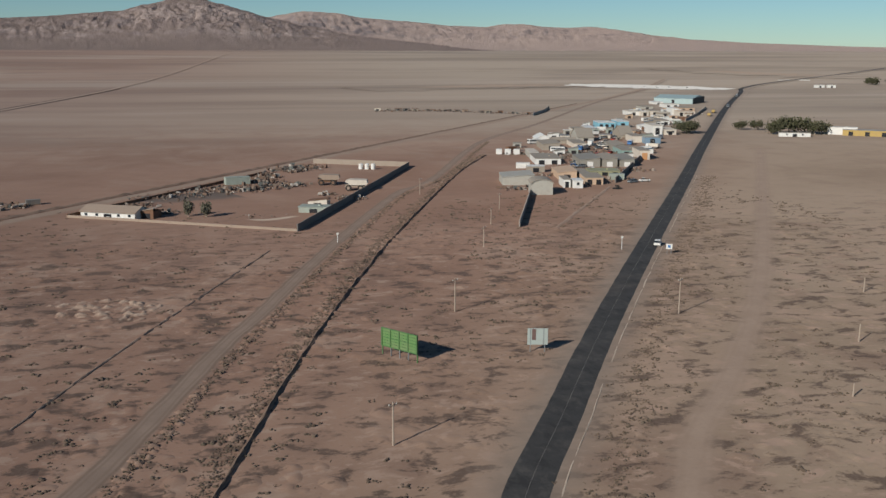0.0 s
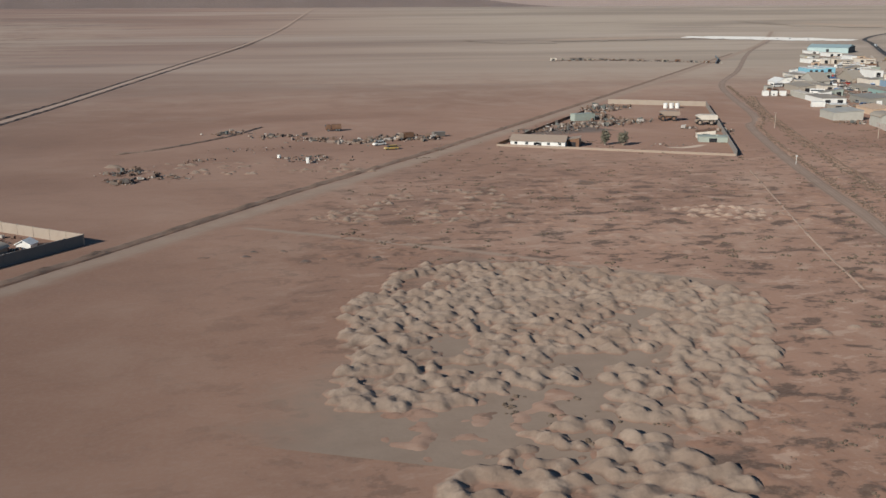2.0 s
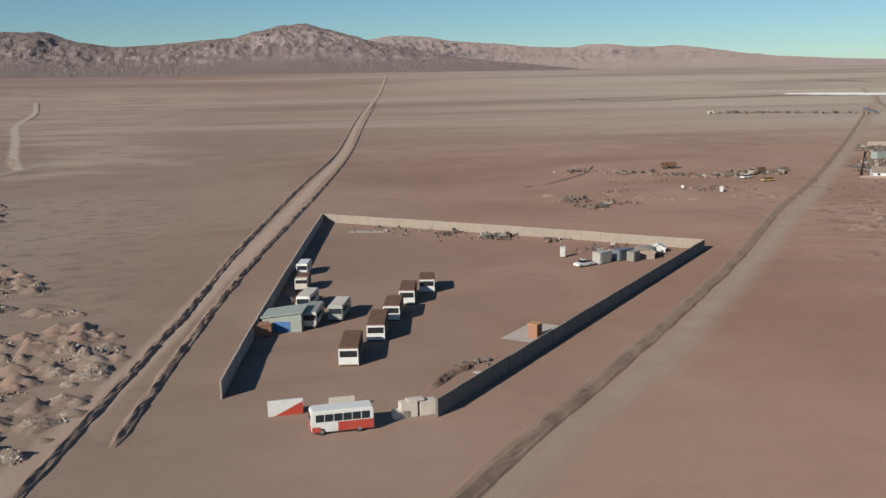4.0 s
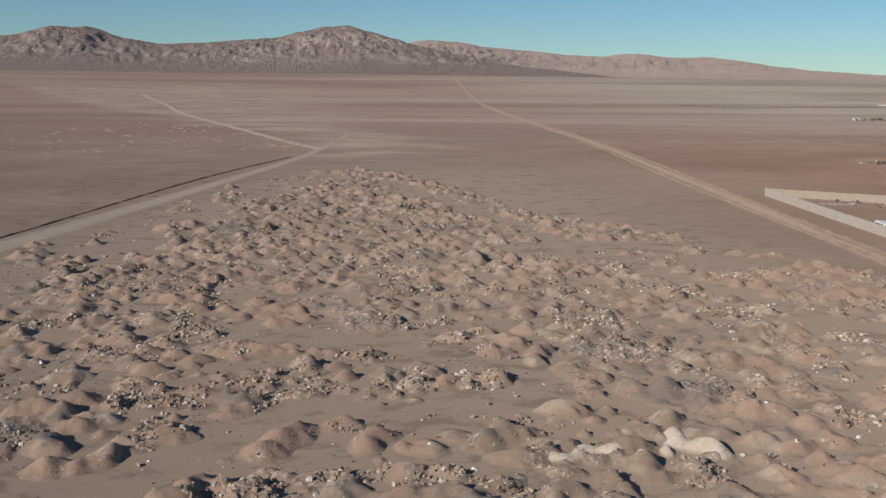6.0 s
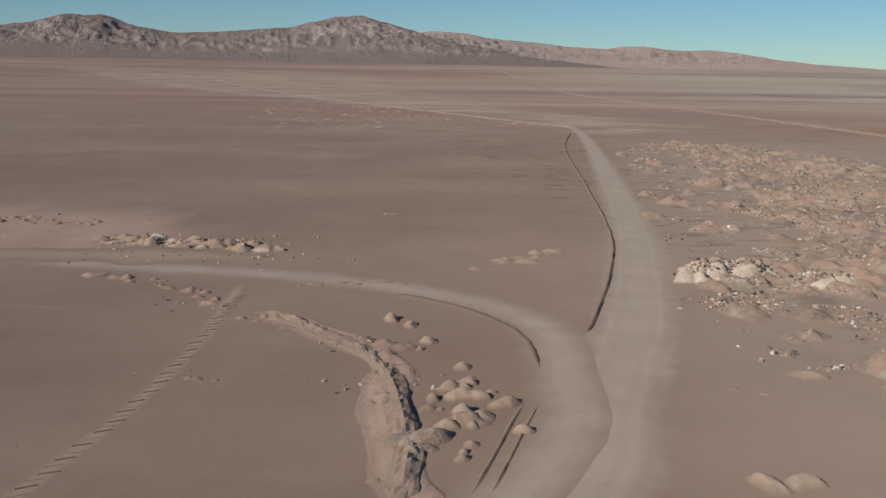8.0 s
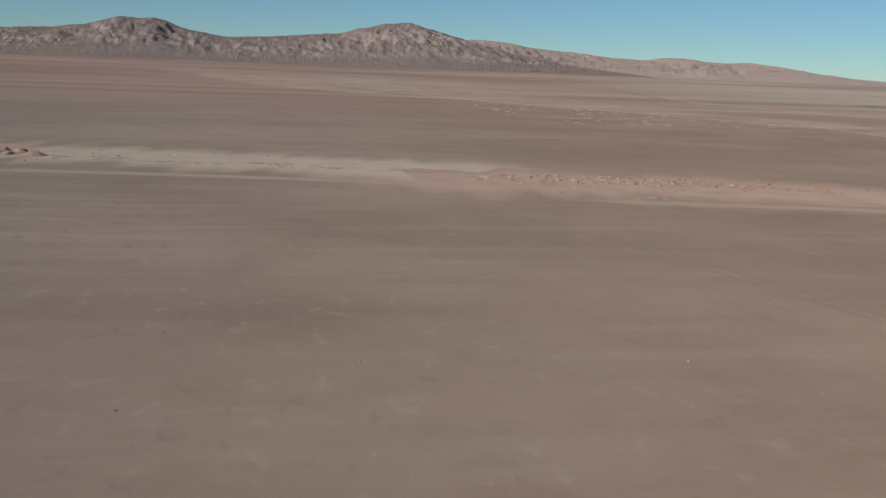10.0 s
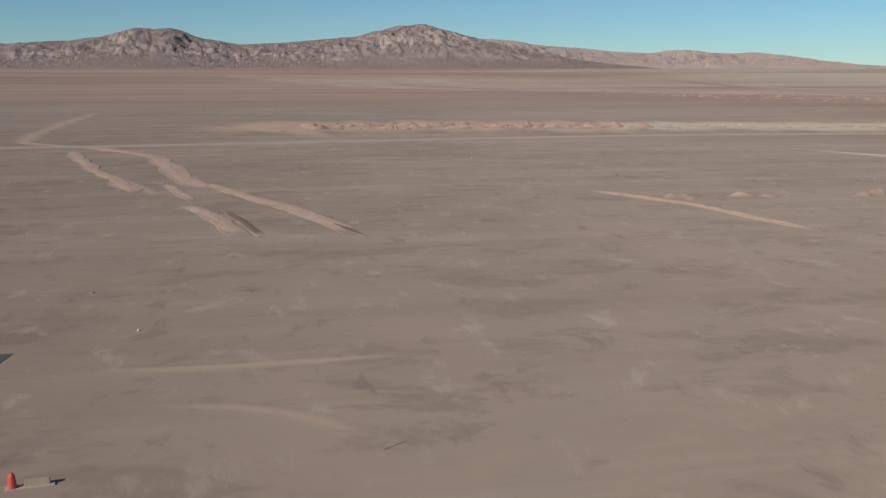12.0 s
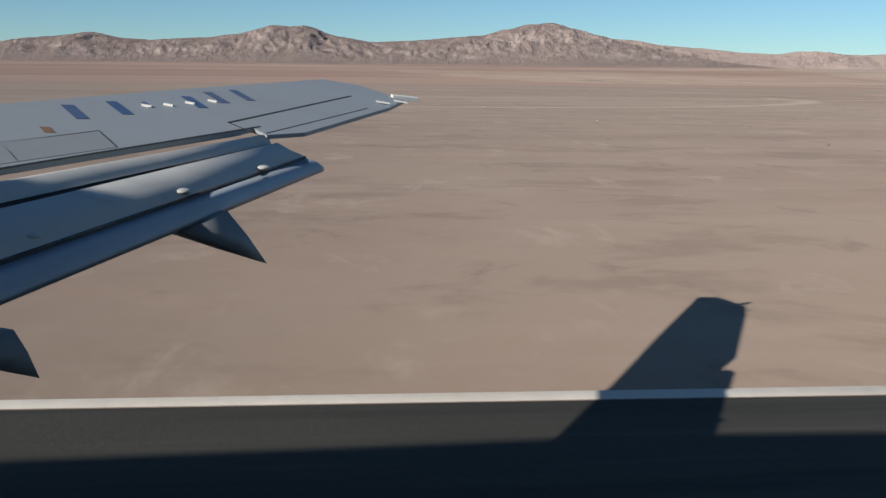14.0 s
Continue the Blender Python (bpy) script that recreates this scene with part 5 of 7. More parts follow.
def bus(x, y, turn, length, width, h, body, roof, label, wheels=True, lower=None, glass=GLASS, face=None):
    ob = thing("bus", x, y, 0, turn, label, "bus", "parked buses")
    z0 = 0.18 if wheels else 0.05
    bm = prism(bmesh.new(), [(0, z0), (length, z0), (length, h * 0.93), (length - 0.1, h), (0.08, h), (-0.03, h * 0.9), (-0.06, h * 0.5)], -width / 2, width / 2)
    bmesh.ops.bevel(bm, geom=bm.edges[:], offset=0.05, segments=2, affect="EDGES")
    part("body", bm, body, ob)
    part("roof", boxed(0.10, length - 0.08, -width / 2 + 0.05, width / 2 - 0.05, h - 0.01, h + 0.035, bevel=0.015), roof, ob)
    if lower:
        for s in (-1, 1):
            part("colour_panel", boxed(length * 0.42, length - 0.05, s * width / 2 - 0.012, s * width / 2 + 0.012, z0 + 0.04, h * 0.52), lower, ob)
            part("colour_panel", boxed(0.02, length * 0.14, s * width / 2 - 0.012, s * width / 2 + 0.012, z0 + 0.04, h * 0.36), lower, ob)
    n = max(3, int(length / 0.62))
    for s in (-1, 1):
        for i in range(n):
            a = 0.28 + (length - 0.5) * i / n
            part("window", boxed(a, a + (length - 0.5) / n - 0.06, s * width / 2 - 0.02, s * width / 2 + 0.014, h * 0.56, h * 0.86), glass, ob)
    if face:
        part("front_panel", boxed(-0.085, -0.04, -width * 0.49, width * 0.49, z0 + 0.02, h * 0.97), face, ob)
    if lower:
        part("front_panel", boxed(-0.085, -0.045, -width * 0.47, width * 0.47, z0 + 0.04, h * 0.42), lower, ob)
    part("windscreen", boxed(-0.10 if face else -0.075, -0.02, -width * 0.43, width * 0.43, h * 0.52, h * 0.86), glass, ob)
    part("bumper", boxed(-0.12, 0.02, -width * 0.46, width * 0.46, z0, z0 + 0.12, bevel=0.02), RUST if face else STEEL, ob)
    for s in (-1, 1):
        part("headlight", boxed(-0.09, -0.03, s * width * 0.36 - 0.07, s * width * 0.36 + 0.07, z0 + 0.15, z0 + 0.25), WHITE, ob)
    if wheels:
        for wx in (length * 0.16, length * 0.76):
            for s in (-1, 1):
                add_wheel(ob, wx, s * (width / 2 - 0.07), 0.24, 0.16)
    return ob


def car(x, y, turn, body, label, length=2.45, group="parked cars", pickup=False):
    ob = thing("pickup_truck" if pickup else "car", x, y, 0, turn, label, "pickup" if pickup else "car", group)
    w, l = 1.0, length
    bm = prism(bmesh.new(), [(0, 0.16), (l, 0.16), (l, 0.46), (l * 0.97, 0.52), (0.55, 0.54), (0.05, 0.46), (-0.02, 0.3)], -w / 2, w / 2)
    bmesh.ops.bevel(bm, geom=bm.edges[:], offset=0.045, segments=2, affect="EDGES")
    part("body", bm, body, ob)
    end = l * 0.58 if pickup else l * 0.95
    bm = prism(bmesh.new(), [(0.52, 0.5), (end, 0.5), (end - 0.16, 0.82), (0.86, 0.84)], -w / 2 + 0.06, w / 2 - 0.06)
    bmesh.ops.bevel(bm, geom=bm.edges[:], offset=0.04, segments=2, affect="EDGES")
    part("cabin", bm, GLASS, ob)
    part("roof", boxed(0.86, end - 0.17, -w / 2 + 0.08, w / 2 - 0.08, 0.82, 0.862, bevel=0.012), body, ob)
    if pickup:
        part("load_bed", boxed(end + 0.08, l - 0.08, -w / 2 + 0.1, w / 2 - 0.1, 0.5, 0.56), DARK, ob)
    for s in (-1, 1):
        part("headlight", boxed(-0.03, 0.03, s * 0.34 - 0.08, s * 0.34 + 0.08, 0.34, 0.42), WHITE, ob)
        for wx in (l * 0.19, l * 0.80):
            add_wheel(ob, wx, s * (w / 2 - 0.05), 0.18, 0.13)
    return ob


def lorry(x, y, turn, cab, load, label, length=5.0, tank=False):
    ob = thing("lorry", x, y, 0, turn, label, "lorry", "lorries")
    bm = prism(bmesh.new(), [(0, 0.3), (1.1, 0.3), (1.1, 1.45), (0.25, 1.45), (0.0, 0.95)], -0.68, 0.68)
    bmesh.ops.bevel(bm, geom=bm.edges[:], offset=0.05, segments=2, affect="EDGES")
    part("cab", bm, cab, ob)
    part("windscreen", boxed(-0.02, 0.16, -0.58, 0.58, 0.98, 1.32), GLASS, ob)
    part("chassis", boxed(0.9, length, -0.4, 0.4, 0.36, 0.5), RUST, ob)
    if tank:
        part("tank", tube(bmesh.new(), (1.35, 0, 1.05), (length, 0, 1.05), 0.58, 0.58, 16), load, ob)
    else:
        part("load_box", boxed(1.3, length, -0.7, 0.7, 0.52, 1.5, bevel=0.03), load, ob)
    for wx in (0.5, length * 0.68, length * 0.86):
        for s in (-1, 1):
            add_wheel(ob, wx, s * 0.6, 0.29, 0.18)
    return ob


def haul_truck(x, y, turn, label, body=YELLOW, bed=CREAM):
    ob = thing("haul_truck", x, y, 0, turn, label, "haul truck", "mining machines")
    part("chassis", boxed(0, 4.2, -0.8, 0.8, 0.7, 1.1, bevel=0.05), body, ob)
    part("cab", boxed(0.1, 1.0, -0.9, 0.0, 1.1, 1.9, bevel=0.05), body, ob)
    part("cab_window", boxed(0.06, 1.04, -0.94, 0.04, 1.4, 1.75), GLASS, ob)
    part("dump_body", prism(bmesh.new(), [(0.2, 1.95), (1.2, 1.25), (4.6, 1.25), (4.9, 1.6), (4.7, 2.3), (1.2, 2.4), (0.2, 2.15)], -1.15, 1.15), bed, ob, "dusty dump body")
    for wx in (0.8, 3.4):
        for s in (-1, 1):
            add_wheel(ob, wx, s * 0.95, 0.62, 0.4, body)
    return ob


def container(x, y, turn, material, label, length=3.5, width=1.4, h=1.45, name="shipping_container", category="container"):
    ob = thing(name, x, y, 0, turn, label, category, "containers")
    bm = bmesh.new()
    n = int(length / 0.18)
    outline = []
    for i in range(n + 1):
        outline.append((length * i / n, 0.03 * (i % 2)))
    box(bm, 0, length, -width / 2 + 0.03, width / 2 - 0.03, 0.06, h)
    for i in range(n):
        a = length * i / n
        if i % 2:
            box(bm, a, a + length / n, -width / 2, width / 2, 0.12, h - 0.06)
    part("body", bm, material, ob)
    part("roof", boxed(-0.02, length + 0.02, -width / 2 - 0.01, width / 2 + 0.01, h, h + 0.05), material, ob)
    part("door", boxed(-0.03, 0.0, -width / 2 + 0.1, width / 2 - 0.1, 0.14, h - 0.08), material, ob)
    for s in (-1, 1):
        part("base_rail", boxed(0, length, s * (width / 2 - 0.05) - 0.05, s * (width / 2 - 0.05) + 0.05, 0, 0.1), RUST, ob)
    return ob


FOOT = []


def building(left, right, depth, h, wall, roof, label, kind="flat", doors=2, door_mat=DARK, name="building", windows=0, group="village buildings", category="building", pitch=0.2):
    """left, right: the ends of its front; it runs back from there."""
    w = math.dist(left, right)
    turn = math.degrees(math.atan2(right[1] - left[1], right[0] - left[0]))
    ob = thing(name, left[0], left[1], 0, turn, label, category, group)
    c_, s_ = math.cos(math.radians(turn)), math.sin(math.radians(turn))
    FOOT.append((left[0] + c_ * w / 2 - s_ * depth / 2, left[1] + s_ * w / 2 + c_ * depth / 2, c_, s_, w / 2, depth / 2))
    t = 0.14
    bm = bmesh.new()
    box(bm, 0, w, 0, t, -0.1, h)
    box(bm, 0, w, depth - t, depth, -0.1, h)
    box(bm, 0, t, t, depth - t, -0.1, h)
    box(bm, w - t, w, t, depth - t, -0.1, h)
    part("wall", bm, wall, ob)
    if kind == "flat":
        part("roof", boxed(-0.12, w + 0.12, -0.12, depth + 0.12, h, h + 0.1), roof, ob)
        if w > 5:
            part("roof_vent", boxed(w * 0.6, w * 0.6 + 0.5, depth * 0.4, depth * 0.4 + 0.5, h + 0.1, h + 0.35), roof, ob)
    elif kind == "lean":
        bm = prism(bmesh.new(), [(-0.15, h), (w + 0.15, h + 0.5), (w + 0.15, h + 0.6), (-0.15, h + 0.1)], -0.15, depth + 0.15)
        part("roof", bm, roof, ob)
        part("gable", prism(bmesh.new(), [(0, h), (w, h), (w, h + 0.5)], 0, t), wall, ob)
    elif kind == "gable":
        r = 0.26 * w
        for s in (0, 1):
            pts = [(-0.15, h - 0.06), (w / 2, h + r), (w / 2, h + r + 0.09), (-0.15, h + 0.05)]
            if s:
                pts = [(w - a, b) for a, b in pts]
            part("roof", prism(bmesh.new(), pts, -0.15, depth + 0.15), roof, ob)
        for y in (0, depth - t):
            part("gable", prism(bmesh.new(), [(0, h), (w, h), (w / 2, h + r - 0.03)], y, y + t), wall, ob)
    elif kind == "ridge":
        r = pitch * depth
        for s in (0, 1):
            bm = bmesh.new()
            a, b = ((-0.25, h - 0.08), (depth / 2, h + r)) if not s else ((depth + 0.25, h - 0.08), (depth / 2, h + r))
            v = [bm.verts.new(p) for p in ((-0.2, a[0], a[1]), (w + 0.2, a[0], a[1]), (w + 0.2, b[0], b[1]), (-0.2, b[0], b[1]))]
            f = bm.faces.new(v)
            ex = bmesh.ops.extrude_face_region(bm, geom=[f])
            bmesh.ops.translate(bm, vec=(0, 0, 0.08), verts=[g for g in ex["geom"] if isinstance(g, bmesh.types.BMVert)])
            bmesh.ops.recalc_face_normals(bm, faces=bm.faces[:])
            part("roof", bm, roof, ob)
        for x in (0, w - t):
            bm = bmesh.new()
            va = [bm.verts.new(p) for p in ((x, 0, h), (x, depth, h), (x, depth / 2, h + r - 0.03))]
            vb = [bm.verts.new((p.co.x + t, p.co.y, p.co.z)) for p in va]
            bm.faces.new(va), bm.faces.new(vb[::-1])
            for i in range(3):
                bm.faces.new((va[i], va[(i + 1) % 3], vb[(i + 1) % 3], vb[i]))
            bmesh.ops.recalc_face_normals(bm, faces=bm.faces[:])
            part("gable", bm, wall, ob)
    elif kind == "arch":
        n = 12
        top = [(w / 2 - (w / 2 + 0.2) * math.cos(math.pi * i / n), h + 0.22 * w * math.sin(math.pi * i / n)) for i in range(n + 1)]
        low = [(w / 2 - (w / 2) * math.cos(math.pi * i / n), h - 0.08 + 0.21 * w * math.sin(math.pi * i / n)) for i in range(n + 1)]
        part("roof", prism(bmesh.new(), top + low[::-1], -0.2, depth + 0.2), roof, ob)
        part("gable", prism(bmesh.new(), [(a, b - 0.03) for a, b in low], 0.02, t), door_mat, ob, "dark open hangar front")
    for i in range(doors):
        dw = min(1.5, w / max(1, doors) * 0.55)
        cx = w * (i + 0.5) / doors
        part("door", boxed(cx - dw / 2, cx + dw / 2, -0.03, 0.03, 0.0, h * 0.74), door_mat, ob)
    for i in range(windows):
        cx = w * (i + 0.5) / windows
        win = part("window", boxed(cx - 0.28, cx + 0.28, -0.03, 0.02, h * 0.42, h * 0.78), GLASS, ob)
        part("frame", boxed(cx - 0.33, cx + 0.33, -0.045, 0.0, h * 0.38, h * 0.42), WHITE, win)
    return ob


def tree(x, y, h, spread_, label, seed, name="tree", leaf=LEAF):
    rnd_ = random.Random(seed)
    ob = thing(name, x, y, 0, rnd_.uniform(0, 360), label, "tree", "trees")
    bm = bmesh.new()
    tube(bm, (0, 0, -0.1), (0.05 * h, 0, h * 0.45), 0.05 * h, 0.028 * h, 7)
    tips = []
    for k in range(6):
        a = k * 1.05 + rnd_.uniform(-0.3, 0.3)
        tip = (spread_ * 0.32 * math.cos(a), spread_ * 0.32 * math.sin(a), h * rnd_.uniform(0.55, 0.82))
        tube(bm, (0.04 * h, 0, h * rnd_.uniform(0.2, 0.42)), tip, 0.022 * h, 0.008 * h, 5)
        tips.append(tip)
    part("trunk", bm, WOOD, ob)
    pts, faces = [], []
    for k in range(900):
        c = rnd_.choice(tips)
        p = Vector((c[0] + rnd_.gauss(0, spread_ * 0.17), c[1] + rnd_.gauss(0, spread_ * 0.17), max(h * 0.14, c[2] + rnd_.gauss(-0.05 * h, h * 0.17))))
        s = h * rnd_.uniform(0.035, 0.085)
        m = Euler((rnd_.uniform(0, 3), rnd_.uniform(0, 3), rnd_.uniform(0, 6))).to_matrix()
        b = len(pts)
        pts.extend([tuple(p + m @ Vector(v) * s) for v in ((-1, -0.6, 0), (1, -0.5, 0.2), (0.8, 0.7, -0.1), (-0.7, 0.6, 0.25))])
        faces.extend([(b, b + 1, b + 2), (b, b + 2, b + 3)])
    me = bpy.data.meshes.new("crown")
    me.from_pydata(pts, [], faces)
    me.materials.append(leaf)
    crown = new("crown", me)
    crown.parent = ob
    return ob


def scrap_heap(x, y, n, size, spread_, label, seed):
    r = random.Random(seed)
    spots_ = [(x + r.gauss(0, spread_), y + r.gauss(0, spread_ * 0.7), max(0.0, 0.25 * size * r.gauss(0.5, 0.6)), size * r.choice((0.3, 0.4, 0.5, 0.7, 0.9, 1.3))) for _ in range(int(n * 1.7))]
    return scatter("scrap_heap", spots_, bin_piece, SCRAP, label, "scrap", seed)


def billboard():
    ob = thing("billboard", 16.2, 89.6, 0, math.degrees(math.atan2(-3.6, 2.7)), "green sheet-metal billboard seen from its ribbed back, on steel posts", "billboard")
    w = 4.55
    for i in range(5):
        part("post", boxed(w * i / 4 - 0.05, w * i / 4 + 0.05, -0.05, 0.05, -0.2, 2.78), GREEN if i in (0, 4) else STEEL, ob)
    for i in range(4):
        for k in range(2):
            part("panel", boxed(w * i / 4 + 0.03, w * (i + 1) / 4 - 0.03, -0.08, -0.05, 0.95 + 0.9 * k + 0.02, 0.95 + 0.9 * (k + 1) - 0.02), PANELGREEN, ob)
            for q in (0.3, 0.6):
                part("rib", boxed(w * i / 4 + 0.05, w * (i + 1) / 4 - 0.05, -0.12, -0.08, 0.93 + 0.9 * k + q, 0.97 + 0.9 * k + q), GREEN, ob)
    for i in range(5):
        part("upright", boxed(w * i / 4 - 0.06, w * i / 4 + 0.06, -0.16, -0.05, 0.9, 2.8), GREEN, ob)
    for z in (0.93, 1.84, 2.76):
        part("rail", boxed(-0.04, w + 0.04, -0.14, -0.05, z - 0.045, z + 0.045), GREEN, ob)
    return ob


def road_sign():
    ob = thing("road_sign", 30.4, 86.9, 0, -13, "pale grey sheet-metal road sign with a dark panel, on two posts", "road sign")
    for x in (0.3, 1.75):
        part("post", boxed(x - 0.04, x + 0.04, -0.04, 0.04, -0.2, 2.4), STEEL, ob)
    part("board", boxed(0, 2.05, -0.09, -0.05, 0.75, 2.45, bevel=0.015), plain("pale_green_grey_sheet", (0.42, 0.46, 0.41), 0.5, dirt=0.2), ob)
    part("dark_panel", boxed(0.45, 0.85, -0.10, -0.088, 1.25, 2.38), plain("dull_red_brown_panel", (0.16, 0.09, 0.08), 0.7), ob, "dull dark red panel with worn marks")
    part("rail", boxed(0.05, 2.0, -0.05, 0.0, 1.5, 1.57), STEEL, ob)
    for x in (0.3, 1.62):
        part("strut", boxed(x - 0.03, x + 0.03, -0.115, -0.088, 0.8, 2.42), STEEL, ob)
    return ob


# ---- along the highway ----
billboard()
road_sign()
for x, y, h in ((12.9, 67.3, 3.5), (27.1, 102.9, 4.0), (40.8, 137.8, 3.2), (47.3, 155.5, 3.0), (53.7, 171.2, 3.0), (42.9, 192.1, 3.5)):
    utility_pole(x, y, h, "pale wooden utility pole standing in the scrub")
utility_pole(52.0, 96.3, 4.2, "weathered wooden pole beyond the road")
for x, y, h in ((79.4, 100, 1.9), (65.1, 82, 1.9), (54.1, 68.2, 1.2)):
    utility_pole(x, y, h, "short dark leaning post on the sand", arm=False)
for x, y, h in ((60.6, 131.0, 2.0), (19.4, 145.9, 1.5)):
    ob = thing("marker_post", x, y, 0, 0, "thin white marker post with a small plate", "marker post", "marker posts")
    part("post", tube(bmesh.new(), (0, 0, -0.1), (0, 0, h), 0.045, 0.04, 6), WHITE, ob)
    part("plate", boxed(-0.16, 0.16, -0.03, 0.03, h - 0.25, h + 0.1), WHITE, ob)
ob = thing("small_road_sign", 66.1, 126.4, 0, -25, "small square white road sign on two legs", "road sign")
part("board", boxed(-0.45, 0.45, -0.03, 0.03, 0.75, 1.55, bevel=0.01), WHITE, ob)
for dx in (-0.3, 0.3):
    part("leg", boxed(dx - 0.03, dx + 0.03, -0.02, 0.02, -0.1, 0.8), STEEL, ob)
part("symbol", boxed(-0.2, 0.2, -0.045, -0.03, 0.95, 1.35), BLUE, ob)
ob = thing("small_road_sign", 14.2, 52.4, 0, -25, "small grey roadside sign on a post", "road sign")
part("board", boxed(-0.3, 0.3, -0.03, 0.03, 0.5, 1.0, bevel=0.01), STEEL, ob)
part("leg", boxed(-0.04, 0.04, -0.02, 0.02, -0.1, 0.6), STEEL, ob)
car(68.2, 134.0, 238, WHITE, "small white car driving on the highway", group="")
lorry(226, 400, 238, YELLOW, YELLOW, "yellow machine transporter parked beside the highway", 6.0)
lorry(240, 421, 238, YELLOW, YELLOW, "yellow machine transporter parked beside the highway", 6.5)
lorry(268, 456, 58, SLATE, SLATE, "dark lorry driving on the highway", 6.5)
lorry(335, 560, 58, SLATE, WHITE, "lorry with a pale load driving on the highway", 6.5)
for i, (x, y, h, w) in enumerate(((203, 308, 5.4, 7), (209, 306, 5.6, 7.5), (213, 302, 4.6, 6), (218, 304, 3.6, 4.5), (199, 306, 3.8, 5), (197.7, 326.3, 3.2, 4.5), (203, 324, 3.3, 4.2), (168.5, 314.8, 4.4, 7.5), (172, 318, 3.6, 5.5), (560, 720, 7, 10), (575, 712, 6, 9), (600, 700, 7, 12), (640, 690, 7, 12))):
    tree(x, y, h, w, "dusty dark green roadside tree" if i < 9 else "distant dark tree by the highway", 40 + i)
building((195.5, 297.4), (205.2, 293.2), 2.0, 1.35, WHITE, TANROOF, "long low white wall building under the trees", doors=1, name="low_building", windows=2)
building((220.5, 296.7), (233.0, 286.3), 5.0, 2.0, YELLOW, GREYROOF, "yellow-walled roadside store with a pale roof", doors=3, name="roadside_store")
building((218, 302), (226, 296), 2.2, 2.6, WHITE, WHITE, "white trailer behind the roadside store", doors=0, name="trailer")
for a, b in (((527, 807), (541, 805)), ((545, 806), (556, 802)), ((478, 681), (485, 680)), ((488, 680), (494, 678))):
    building(a, b, 4, 2.2, WHITE, WHITE, "small white far-off building on the plain", doors=1, name="far_building", group="far buildings")
for i in range(9):
    car(300 + i * 8.5 + (i % 3), 745 - i * 7.0 + (i % 2) * 4, 20 * i, (WHITE, SLATE, CREAM)[i % 3], "far-off parked car on the salt crust", 2.6)

# ---- village of workshops ----
V = building
V((63.9, 201.7), (70.8, 200.2), 8.5, 1.80, PALESHEET, PALESHEET, "long grey-white ribbed sheet-metal shed", "lean", 0, DARK)
V((65.5, 186.8), (69.9, 185.8), 5.5, 2.30, PALESHEET, TANROOF, "dusty grey half-round metal workshop", "arch", 1, PALESHEET)
V((75.9, 195.2), (77.4, 194.9), 6.2, 1.78, WHITE, TANROOF, "narrow white cabin beside the workshop", "flat", 1, DARK)
V((77.6, 193.9), (79.7, 193.4), 4.0, 1.64, WHITE, WHITE, "small white cabin with a window", "flat", 0, DARK, windows=1)
V((82.4, 198.6), (86.3, 197.7), 8.7, 1.56, PEACH, TANROOF, "peach plastered workshop with tan roof", "flat", 2, DARK)
V((79.6, 208.4), (83.9, 207.5), 10.5, 1.48, PEACH, PEACH, "low peach-coloured shed with open front", "lean", 1, DARK)
V((84.8, 208.3), (87.2, 207.8), 8.2, 1.35, TANROOF, TANROOF, "low tan roofed store among the workshops", "flat", 0, DARK)
V((89.4, 212.8), (96.5, 211.3), 6.0, 1.11, OLIVE, OLIVE, "olive low shed with a dark open front", "flat", 3, DARK)
V((93.8, 230.0), (98.9, 228.9), 13.0, 1.78, PALESLATE, PALESLATE, "slate-roofed workshop with a wide white door", "lean", 1, WHITE)
V((99.4, 228.8), (103.3, 228.0), 13.0, 1.78, PALESLATE, TANROOF, "workshop with a dusty roof and a wide white door", "lean", 1, WHITE)
V((103.9, 227.8), (107.6, 227.0), 13.0, 1.64, PALESLATE, PALESLATE, "grey-roofed workshop with a white door", "lean", 1, WHITE)
V((84.2, 237.4), (90.8, 235.9), 13.0, 1.51, WHITE, TANROOF, "white-walled workshop with a dusty roof", "flat", 2, DARK)
V((87.4, 250.9), (89.8, 250.4), 11.4, 1.59, PALESHEET, CREAM, "small pale shed at the workshop yard", "flat", 1, DARK)
V((98.4, 271.1), (103.5, 270.1), 13.0, 1.72, TANROOF, TANROOF, "tan-roofed low workshop among the workshops", "lean", 1, DARK)
V((110.1, 275.8), (114.0, 275.0), 12.7, 1.41, CREAM, TANROOF, "cream workshop with a dusty tan roof", "flat", 1, DARK)
V((108.0, 289.6), (115.6, 288.0), 3.4, 1.28, TANROOF, TANROOF, "long dusty tan-roofed workshop among the workshops", "ridge", 2, DARK)
V((119.4, 295.4), (124.6, 294.4), 13.0, 1.32, PALESHEET, TANROOF, "grey shed with a tan roof", "ridge", 1, DARK)
V((104.6, 294.3), (109.3, 293.4), 8.7, 1.30, WHITE, WHITE, "white tent-like shed among the workshops", "gable", 1, DARK)
V((129.1, 323.1), (133.2, 322.2), 13.0, 1.43, CREAM, TANROOF, "small cream shed behind the workshops", "flat", 1, DARK)
V((115.7, 252.5), (120.9, 251.4), 13.0, 1.48, TEALWALL, TANROOF, "workshop with a green wall and dusty roof", "flat", 2, DARK)
V((116.1, 241.8), (118.8, 241.2), 10.0, 2.53, CREAM, TANROOF, "cream workshop with an orange stripe", "flat", 1, ORANGE)
